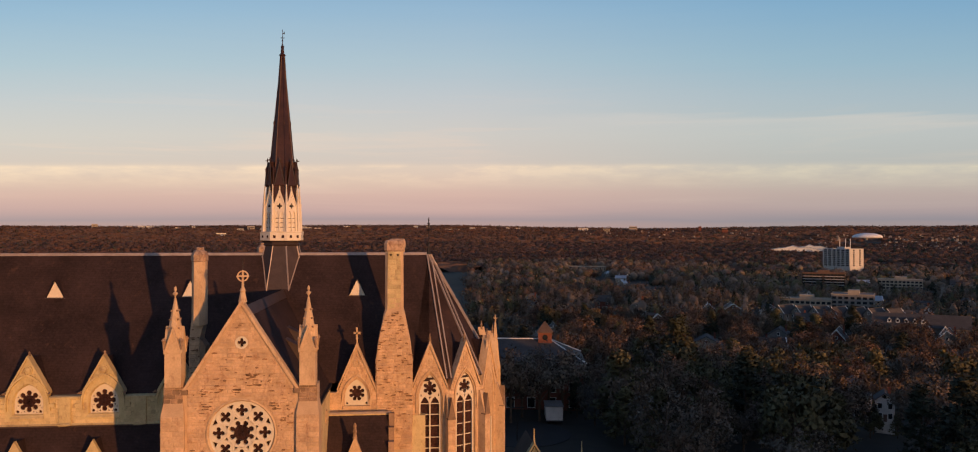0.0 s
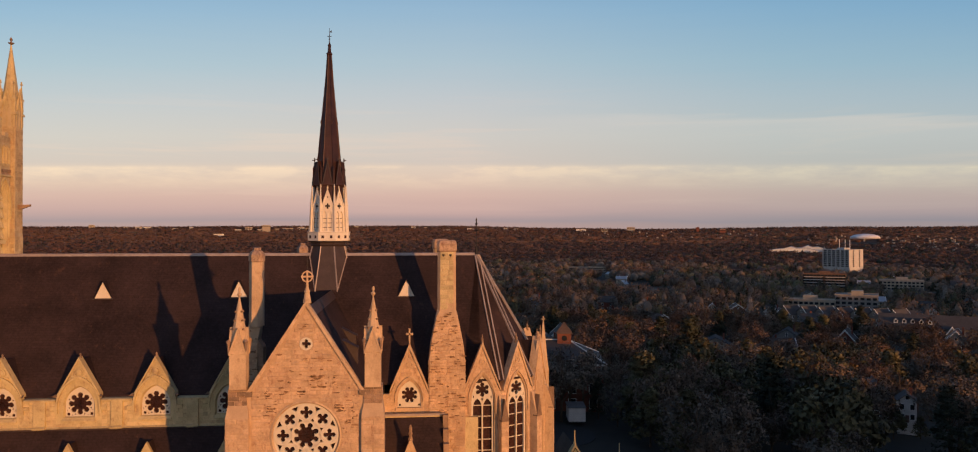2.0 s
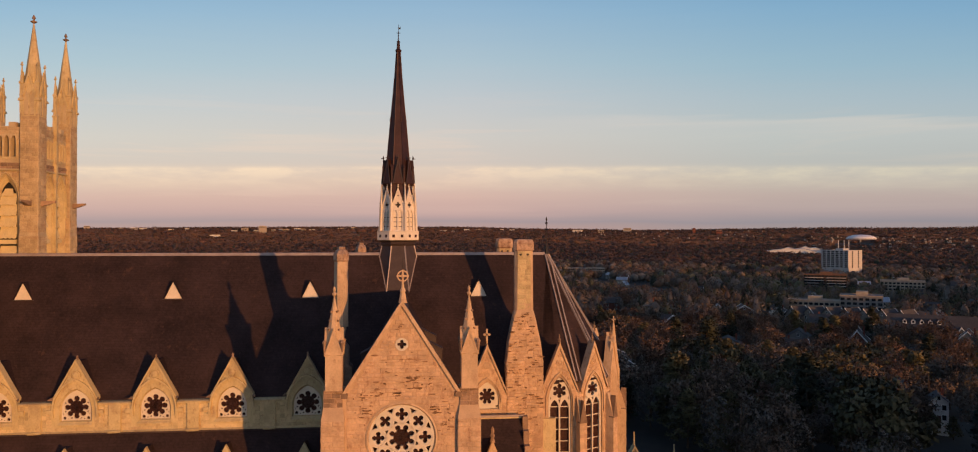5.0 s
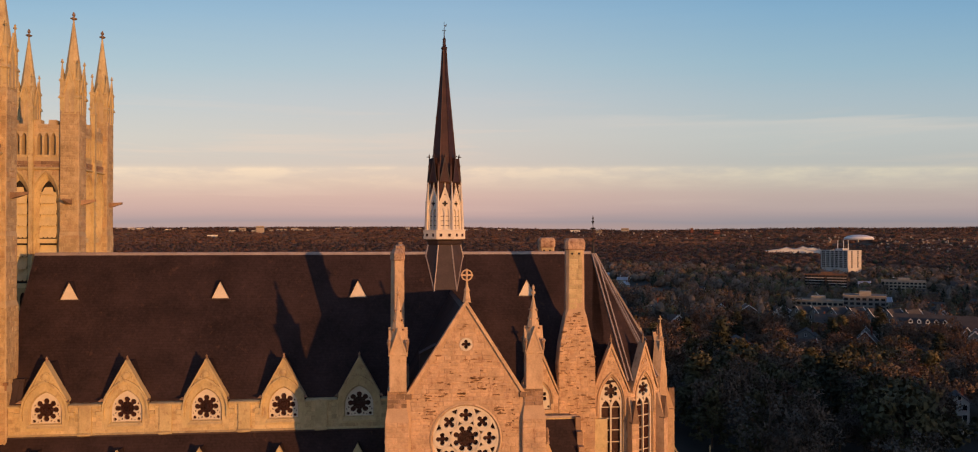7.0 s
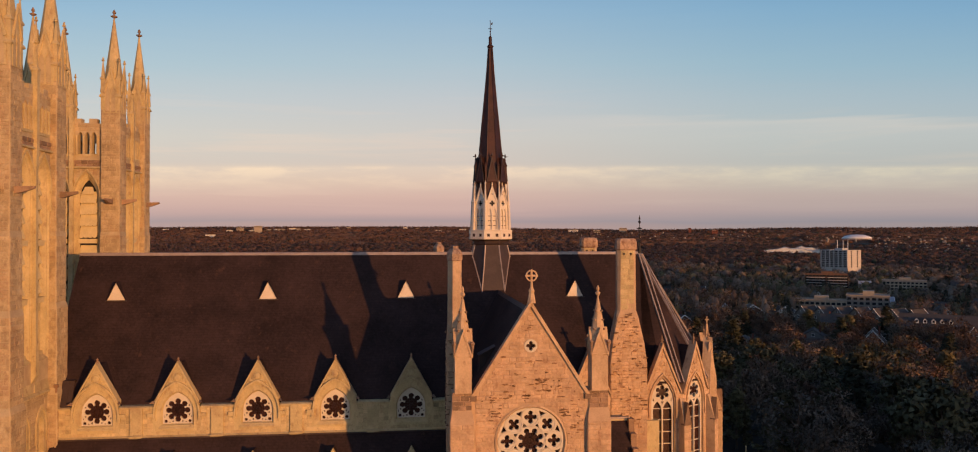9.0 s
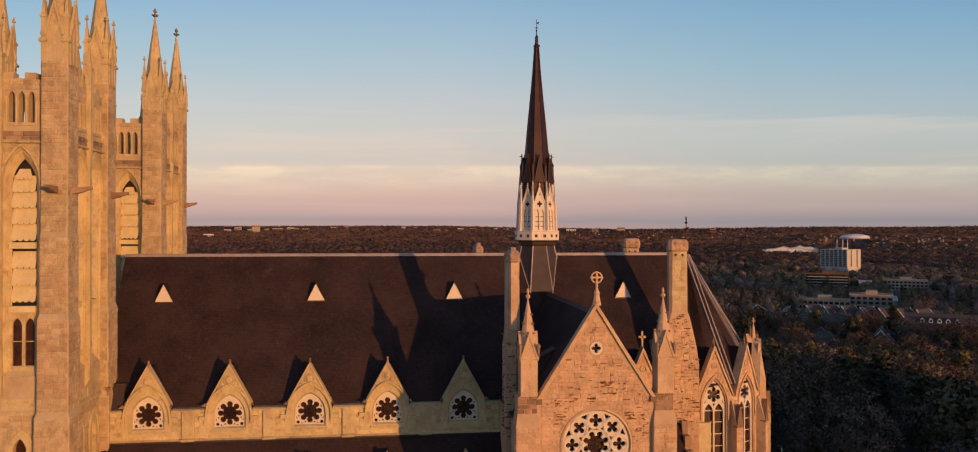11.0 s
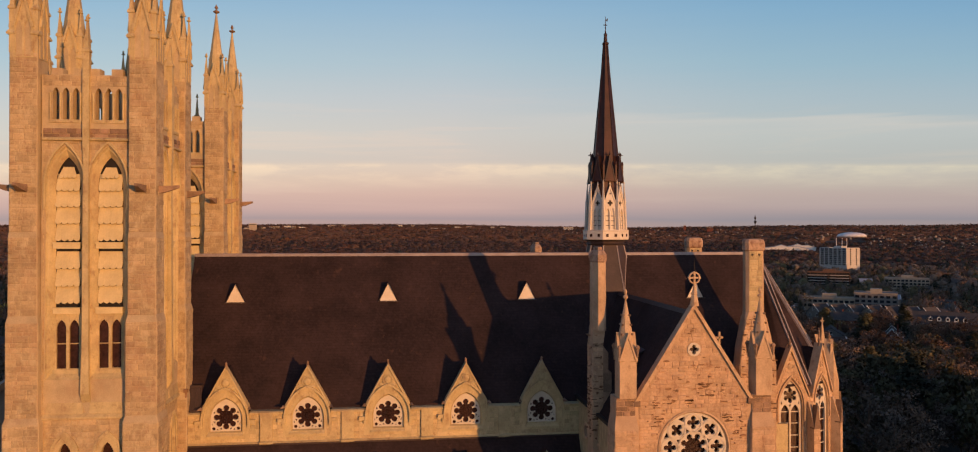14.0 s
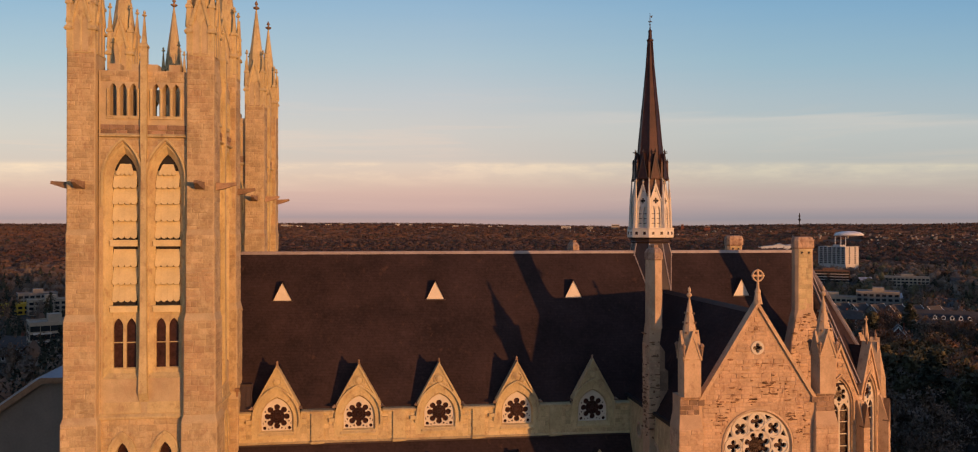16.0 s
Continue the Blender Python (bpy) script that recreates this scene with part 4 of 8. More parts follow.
def build_chancel():
    """Straight bay with a crossed gable, the aisle lean-to below it, and the apse of twelve-sided plan."""
    ch = thing("chancel", "stone apse with traceried lancet windows under steep gables", "church apse")
    AC, IN = Vector((13.9, 0, 0)), 6.34
    roof = Solid()
    tip = (13.9, 0, RIDGE)
    ez = RIDGE - SLOPE * (IN - 0.06)
    R = (IN - 0.06) / math.cos(radians(15))
    cor = [(13.9 + R * math.cos(radians(-105 + 30 * k)), R * math.sin(radians(-105 + 30 * k)), ez) for k in range(8)]
    for k in range(7):
        roof.add([cor[k], cor[k + 1], tip], [(0, 1, 2)])
    part("apse_roof", roof, SLATE, ch, "slate hipped roof with lead hips")
    for k in range(1, 7):
        a, b = Vector(cor[k]), Vector(tip)
        d = (b - a).normalized()
        side = d.cross(Vector((0, 0, 1))).normalized()
        up = side.cross(d)
        hp = Solid()
        for o in (-0.2, 0.2):
            hp.loft([[tuple(q + side * (o + x) + up * z) for x, z in ((-0.06, -0.08), (-0.06, 0.09), (0.06, 0.09), (0.06, -0.08))] for q in (a + d * 0.1, b - d * 0.2)])
        part("hip_roll", hp, RIBMETAL, ch, "pale lead hip roll")
    fin = Solid().turned([(0.22, 34.7), (0.1, 35.4), (0.05, 35.7), (0.1, 35.8), (0.04, 35.95), (0.03, 37.6)], 8, (13.9, 0))
    for k in range(4):
        fin.turned([(0.02, 0), (0.09, 0.12), (0.02, 0.3)], 5, m=Matrix.Translation((13.9, 0, 37.0)) @ pose(0, 0, 0, 0, 90, 90 * k + 15))
    fin.turned([(0.02, 37.4), (0.14, 37.6), (0.03, 37.75), (0.09, 37.9), (0.02, 38.2)], 5, (13.9, 0))
    part("iron_finial", fin, IRON_AND_SHADE, ch, "wrought-iron ridge finial")

    def lancet_bay(m, i):
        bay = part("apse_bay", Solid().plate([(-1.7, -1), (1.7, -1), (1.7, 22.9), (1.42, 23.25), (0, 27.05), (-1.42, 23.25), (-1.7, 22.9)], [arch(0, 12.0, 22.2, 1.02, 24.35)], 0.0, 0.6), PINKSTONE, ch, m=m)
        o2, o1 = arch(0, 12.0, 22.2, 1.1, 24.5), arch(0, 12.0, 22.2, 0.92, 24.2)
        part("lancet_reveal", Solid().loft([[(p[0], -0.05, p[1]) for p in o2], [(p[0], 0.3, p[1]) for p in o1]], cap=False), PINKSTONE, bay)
        holes = [foil(0, 23.1, 6, 0.43, 0.19, math.pi / 2, 9, 138)]
        for k in (-1, 1):
            holes.append(arch(k * 0.44, 12.1, 21.55, 0.38, 22.35))
            holes.append([(k * 0.7, 22.4), (k * 0.82, 22.35), (k * 0.78, 22.7)][::k])
        holes.append([(-0.12, 22.35), (0.12, 22.35), (0, 22.1)][::-1])
        part("lancet_tracery", Solid().plate(arch(0, 12.0, 22.2, 0.96, 24.25), holes, 0.16, 0.34), TRACERY, bay, "pale stone window tracery")
        part("lancet_glass", Solid().plate(arch(0, 12.0, 22.2, 0.96, 24.25), [], 0.4, 0.44), GLASS, bay, "dark leaded glass")
        for z in (21.7, 20.75, 19.75, 18.75, 17.8, 16.8):
            part("saddle_bar", Solid().box(-0.82, 0.82, 0.26, 0.32, z, z + 0.07), TRACERY, bay)
        hood = Solid().plate(hoop(0, 21.0, 22.2, 1.24, 24.78, 0.12), [], -0.12, 0.0)
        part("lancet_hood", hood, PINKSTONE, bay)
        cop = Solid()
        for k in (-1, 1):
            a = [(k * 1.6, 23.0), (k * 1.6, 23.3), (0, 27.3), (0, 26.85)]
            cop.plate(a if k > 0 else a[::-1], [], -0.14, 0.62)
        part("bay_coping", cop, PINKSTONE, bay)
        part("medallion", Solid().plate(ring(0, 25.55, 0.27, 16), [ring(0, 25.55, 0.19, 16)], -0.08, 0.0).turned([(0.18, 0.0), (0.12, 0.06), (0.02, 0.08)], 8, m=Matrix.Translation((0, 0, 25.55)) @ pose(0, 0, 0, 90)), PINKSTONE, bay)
        f = Solid().turned([(0.17, 27.05), (0.09, 27.4), (0.15, 27.5), (0.06, 27.65), (0.02, 27.95)], 6, (0, 0.2))
        part("bay_finial", f, DARKSTONE, bay)
        part("bay_roof", gable_roof(Solid(), 0, 1.6, 26.9, 23.0, 0.6, 2.1, 0.2), SLATE, bay)
        masonry(bay, [(-1.68, 16), (1.68, 16), (1.68, 22.8), (1.38, 23.2), (0.02, 26.6), (-0.02, 26.6), (-1.38, 23.2), (-1.68, 22.8)], [arch(0, 11.0, 22.2, 1.24, 24.78), ring(0, 25.55, 0.3, 12)], Matrix.Identity(4), RUBBLE, 200 + i, course=(0.22, 0.34), width=(0.3, 0.7), depth=(0.01, 0.05))

    def buttress(m, i):
        s = Solid().box(-0.34, 0.34, -0.75, 0.3, -1, 20.6)
        s.loft([[(-0.34, -0.75, 20.6), (0.34, -0.75, 20.6), (0.34, 0.3, 20.6), (-0.34, 0.3, 20.6)], [(-0.3, -0.1, 22.6), (0.3, -0.1, 22.6), (0.3, 0.3, 22.6), (-0.3, 0.3, 22.6)]])
        b = part("buttress", s, PINKSTONE, ch, m=m)
        part("buttress_gablet", Solid().plate([(-0.36, 20.5), (0.36, 20.5), (0, 22.4)], [], -0.8, -0.3), DARKSTONE, b)
        masonry(b, [(-0.34, 15), (0.34, 15), (0.34, 20.5), (-0.34, 20.5)], [], Matrix.Translation((0, -0.75, 0)), RUBBLE, 230 + i, course=(0.28, 0.4), width=(0.34, 0.68), depth=(0.01, 0.04))

    for k in range(7):
        ang = -90 + 30 * k
        m = Matrix.Translation(AC) @ pose(0, 0, 0, 0, 0, ang + 90) @ Matrix.Translation((0, -IN, 0))
        lancet_bay(m, k)
        if k < 6:
            mb = Matrix.Translation(AC) @ pose(0, 0, 0, 0, 0, ang + 105) @ Matrix.Translation((0, -IN / math.cos(radians(15)), 0))
            buttress(mb, k)
    # tall pinnacle with a cross at the east end, and its neighbour
    for x, y, tipz, cross in ((20.3, -0.1, 28.1, True), (19.2, -3.4, 26.9, False)):
        s = Solid().box(x - 0.45, x + 0.45, y - 0.45, y + 0.45, 20, 23.9)
        s.turned([(0.62, 23.9), (0.5, 24.6), (0.1, tipz)], 4, (x, y))
        if cross:
            cross_finial(s, x, y, tipz - 0.25, 0.95)
        part("east_pinnacle", s, PINKSTONE, ch, "tapered stone pinnacle with a cross" if cross else "tapered stone pinnacle")

    # gabled bay beside the transept
    bx, by = 7.6, -6.55
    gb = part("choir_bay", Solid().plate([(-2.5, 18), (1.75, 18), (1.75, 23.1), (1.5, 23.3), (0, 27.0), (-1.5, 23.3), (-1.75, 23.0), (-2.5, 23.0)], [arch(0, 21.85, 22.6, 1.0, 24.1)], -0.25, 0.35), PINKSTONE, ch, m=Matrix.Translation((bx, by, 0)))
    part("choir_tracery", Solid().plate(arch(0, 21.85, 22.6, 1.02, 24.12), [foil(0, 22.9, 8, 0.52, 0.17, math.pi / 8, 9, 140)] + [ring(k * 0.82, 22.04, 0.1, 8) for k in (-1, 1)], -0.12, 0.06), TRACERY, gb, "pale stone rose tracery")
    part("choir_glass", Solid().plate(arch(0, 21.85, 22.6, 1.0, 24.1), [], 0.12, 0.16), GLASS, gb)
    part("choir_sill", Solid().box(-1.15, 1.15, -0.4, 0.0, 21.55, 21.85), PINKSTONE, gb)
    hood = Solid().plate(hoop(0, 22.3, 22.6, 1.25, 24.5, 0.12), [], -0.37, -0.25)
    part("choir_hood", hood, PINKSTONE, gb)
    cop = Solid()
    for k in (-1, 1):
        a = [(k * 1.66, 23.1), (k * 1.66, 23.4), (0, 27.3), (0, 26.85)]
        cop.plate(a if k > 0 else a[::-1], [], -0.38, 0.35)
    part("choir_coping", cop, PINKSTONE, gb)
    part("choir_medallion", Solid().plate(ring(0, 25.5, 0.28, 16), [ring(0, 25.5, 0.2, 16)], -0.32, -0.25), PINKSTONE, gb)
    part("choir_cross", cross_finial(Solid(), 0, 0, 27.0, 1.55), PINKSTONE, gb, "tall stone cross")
    part("choir_dormer_roof", gable_roof(Solid(), 0, 1.66, 26.85, 23.1, 0.35, (26.85 - RIDGE) / SLOPE - by, 0.6), SLATE, gb)
    masonry(gb, [(-2.4, 18), (1.7, 18), (1.7, 23.0), (1.45, 23.3), (0.03, 26.5), (-0.03, 26.5), (-1.45, 23.3), (-2.4, 22.9)], [arch(0, 21.5, 22.6, 1.26, 24.52), ring(0, 25.5, 0.3, 12)], Matrix.Identity(4), RUBBLE, 260, y=-0.25, course=(0.26, 0.36), width=(0.4, 0.9), depth=(0.008, 0.03))
    # lean-to roof below it
    r = Solid()
    slab(r, [(5.3, -7.65, 21.4), (10.45, -7.65, 21.4), (10.45, -12.9, 12.4), (5.3, -12.9, 12.4)][::-1], 0.15)
    lt = part("lean_to_roof", r, SLATE, ch, "steep slate lean-to roof")
    part("lean_to_capping", Solid().box(5.3, 10.6, -7.8, -7.5, 21.35, 21.52), RIBMETAL, lt)
    for k in range(9):
        y = -7.6 - 0.6 * k
        z = 21.45 - 1.05 * k
        part("parapet_step", Solid().box(10.4, 10.85, y - 0.598, y, z - 1.25, z), DARKSTONE, lt)
    part("lean_to_wall", Solid().box(5.3, 10.85, -13.3, -12.8, -1, 12.4).box(10.4, 10.8, -12.8, -7.6, -1, 13).box(5.3, 10.6, -7.75, -7.5, 12, 21.36), ASHLAR, lt)
    g = Solid().plate([(6.1, 13.0), (9.1, 13.0), (9.1, 16.6), (7.7, 20.1), (6.3, 16.6)], [], -10.2, -9.8)
    gl = part("lean_to_gable", g, PINKSTONE, ch, "stone gablet with a crocketed finial")
    part("gablet_roof", gable_roof(Solid(), 7.7, 1.5, 19.9, 16.4, -9.8, -7.7, -9.4), SLATE, gl)
    f = Solid().turned([(0.22, 19.9), (0.13, 20.3), (0.2, 20.45), (0.12, 20.6), (0.15, 20.9), (0.05, 21.15)], 6, (7.7, -10.0))
    part("gablet_finial", f, DARKSTONE, gl)
    return ch


def build_fleche():
    fl = thing("fleche", "slender dark copper spire over a cream octagonal lantern", "church spire")
    fl.matrix_basis = Matrix.Translation((0.06, 0.5, 0)) @ Matrix.Diagonal((0.908, 0.908, 1, 1))
    profile = [(3.4, 29.3), (2.72, 32.0), (2.2, 33.7), (1.72, 35.5)]
    skirt = Solid().turned(profile, 8)
    sk = part("lead_skirt", skirt, LEAD, fl, "lead-clad octagonal base with pale rolls")
    for k in range(8):
        a = math.pi / 8 + k * math.pi / 4
        part("lead_roll", Solid().loft([[(r * math.cos(a) + 0.07 * math.cos(a + j * math.pi / 2), r * math.sin(a) + 0.07 * math.sin(a + j * math.pi / 2), z) for j in range(4)] for r, z in ((3.06, 30.7), (2.74, 32.0), (2.22, 33.7), (1.74, 35.5))]), RIBMETAL, sk)
    # pale flashing where the skirt meets the two slopes of the roof
    for sy in (-1, 1):
        line = []
        for k in range(8):
            a = math.pi / 8 + k * math.pi / 4
            if math.sin(a) * sy < 0:
                continue
            r = 2.0
            for _ in range(30):
                z = RIDGE - SLOPE * abs(math.sin(a) * 0.908 * r + 0.5)
                r = 2.2 + (33.7 - z) / 1.7 * 0.52 if z < 33.7 else 1.72 + (35.5 - z) / 1.8 * 0.48
            line.append((r * math.cos(a), r * math.sin(a), z))
        line.sort(key=lambda p: p[0])
        for p, q in ((line[0], line[1]), (line[2], line[3])):
            v = Vector(q) - Vector(p)
            part("flashing", Solid().turned([(0.06, 0), (0.06, v.length)], 5, m=Matrix.Translation(p) @ v.to_track_quat("Z", "Y").to_matrix().to_4x4()), RIBMETAL, sk)
    part("moulding", Solid().turned([(1.74, 35.3), (1.74, 35.5), (1.92, 35.62), (1.82, 35.72), (1.86, 35.84), (2.12, 35.96), (2.2, 36.02)], 8), LEAD, fl)
    gal = part("gallery", Solid().turned([(2.2, 36.0), (2.24, 36.06), (2.24, 36.72), (2.28, 36.78), (2.28, 36.84), (1.9, 36.86)], 8), CREAM, fl, "cream gallery parapet with dark squares for piercings")
    for k in range(8):
        a = k * math.pi / 4
        m = pose(0, 0, 0, 0, 0, math.degrees(a) + 90) @ Matrix.Translation((0, -2.24 * math.cos(math.pi / 8), 36.38))
        # dark squares on the solid parapet stand for the shade in its holes
        for u in (-0.42, 0.42):
            part("piercing", Solid().box(-0.13, 0.13, -0.02, 0.01, -0.13, 0.13, Matrix.Translation((u, 0, 0))), GLASS, gal, m=m)
    part("core", Solid().turned([(1.6, 36.7), (1.5, 41.4)], 8), COPPER, fl)
    for k in range(8):
        a = k * math.pi / 4
        m = Matrix.Translation((0, 0, 36.8)) @ pose(0, 0, 0, 0, 0, math.degrees(a) + 90) @ Matrix.Translation((0, -1.66, 0)) @ pose(0, 0, 0, -2.6)
        holes = [foil(0, 2.42, 4, 0.17, 0.1, 0)]
        holes += [arch(u, 0.1, 1.5, 0.18, 1.95) for u in (-0.25, 0.25)] + [ring(0, 3.25, 0.07, 8)]
        face = part("lantern_face", Solid().plate([(-0.68, 0), (0.68, 0), (0.6, 2.5), (0.36, 2.95), (0, 3.95), (-0.36, 2.95), (-0.6, 2.5)], holes, -0.06, 0.06), CREAM, fl, "cream gabled arch with tracery", m)
        part("louvre_panel", Solid().box(-0.5, 0.5, 0.08, 0.11, 0.05, 2.1), CREAM, face)
        part("dark_backing", Solid().box(-0.3, 0.3, 0.08, 0.11, 2.12, 2.8), IRON_AND_SHADE, face)
        for u in (-0.24, 0.24):
            for j in range(3):
                slat = Solid()
                slat.box(u - 0.16, u + 0.16, 0.02, 0.07, 0.42 + j * 0.42, 0.47 + j * 0.42)
                part("louvre_slat", slat, LEAD, face)
        part("gable_moulding", Solid().plate([(-0.66, 2.3), (-0.56, 2.3), (0, 3.65), (0.56, 2.3), (0.66, 2.3), (0, 4.05)], [], -0.14, -0.04), CREAM, face)
        knob_finial(gf := Solid(), 0, -0.04, 3.85, 0.5, 0.11)
        part("gable_finial", gf, CREAM, face)
        a2 = a + math.pi / 8
        p = Solid().turned([(0.17, 36.8), (0.15, 39.3), (0.19, 39.36), (0.13, 39.55), (0.05, 40.9), (0.09, 41.0), (0.02, 41.25)], 4, spin=0, m=Matrix.Translation((0, 0, 0)))
        p2 = Solid().add([(v[0] + (1.95 - (v[2] - 36.8) * 0.04) * math.cos(a2), v[1] + (1.95 - (v[2] - 36.8) * 0.04) * math.sin(a2), v[2]) for v in p.v], p.f)
        part("lantern_pinnacle", p2, CREAM, fl, "cream corner pinnacle")
    sp = part("spire", Solid().turned([(1.6, 40.2), (1.48, 40.8), (1.34, 42.6), (1.26, 42.9), (0.9, 46.4), (0.62, 48.9), (0.38, 51.2), (0.2, 53.6)], 8), COPPER, fl, "dark brown copper spire")
    for k in range(8):
        a = math.pi / 8 + k * math.pi / 4
        part("spire_rib", Solid().loft([[(r * math.cos(a) + 0.05 * math.cos(a + j * math.pi / 2), r * math.sin(a) + 0.05 * math.sin(a + j * math.pi / 2), z) for j in range(4)] for r, z in ((1.27, 42.9), (0.91, 46.4), (0.63, 48.9), (0.39, 51.2), (0.21, 53.6))]), COPPER, sp)
        b = k * math.pi / 4
        m = pose(0, 0, 0, 0, 0, math.degrees(b) + 90)
        lu = Solid().loft([[(-0.5, -1.66, 41.1), (0.5, -1.66, 41.1), (0.5, -1.0, 41.1), (-0.5, -1.0, 41.1)], [(-0.5, -1.68, 41.2), (0.5, -1.68, 41.2), (0.5, -1.0, 41.2), (-0.5, -1.0, 41.2)], [(-0.03, -1.5, 43.4), (0.03, -1.5, 43.4), (0.03, -1.0, 43.4), (-0.03, -1.0, 43.4)]], m)
        lc = part("lucarne", lu, COPPER, sp, "small copper gablet")
        rim = Solid().plate([(-0.56, 41.15), (-0.46, 41.15), (0, 43.1), (0.46, 41.15), (0.56, 41.15), (0, 43.55)], [], -0.03, 0.03, m @ Matrix.Translation((0, -1.68, 41.2)) @ pose(0, 0, 0, -4.6) @ Matrix.Translation((0, 0, -41.2)))
        part("lucarne_rim", rim, LEAD, lc)
        part("lucarne_pier", Solid().turned([(0.13, 41.), (0.12, 42.6), (0.16, 42.65), (0.03, 42.95)], 4, (1.62 * math.cos(a), 1.62 * math.sin(a))), COPPER, sp)
        star = Solid().turned([(0.03, 43.4), (0.1, 43.52), (0.02, 43.8)], 6, (0, -1.5), m=m).box(-0.22, 0.22, -1.52, -1.47, 43.5, 43.56, m).box(-0.02, 0.02, -1.75, -1.4, 43.5, 43.56, m)
        part("gablet_star", star, LEAD, sp, "small metal cross finial")
    for k in range(4):
        a = math.pi / 8 + k * math.pi / 2
        part("spike", Solid().turned([(0.04, 46.9), (0.09, 47.1), (0.02, 47.3)], 5, (0.86 * math.cos(a), 0.86 * math.sin(a))), COPPER, sp)
    tp = Solid().turned([(0.2, 53.4), (0.31, 53.5), (0.34, 53.6), (0.19, 53.75), (0.16, 54.3), (0.19, 54.4), (0.07, 54.55), (0.04, 54.9), (0.09, 54.98), (0.035, 55.06), (0.022, 56.0)], 8)
    part("spire_finial", tp, COPPER, fl)
    vane = Solid().box(-0.2, 0.2, -0.02, 0.02, 55.2, 55.26).box(-0.02, 0.02, -0.2, 0.2, 55.2, 55.26)
    vane.add([(0.0, -0.01, 55.65), (0.24, -0.01, 55.85), (0.2, -0.01, 55.55), (0.0, 0.01, 55.65), (0.24, 0.01, 55.85), (0.2, 0.01, 55.55)], [(0, 1, 2), (3, 5, 4), (0, 3, 4, 1), (1, 4, 5, 2), (2, 5, 3, 0)])
    part("weather_vane", vane, IRON_AND_SHADE, fl, "small iron cross and vane")
    return fl


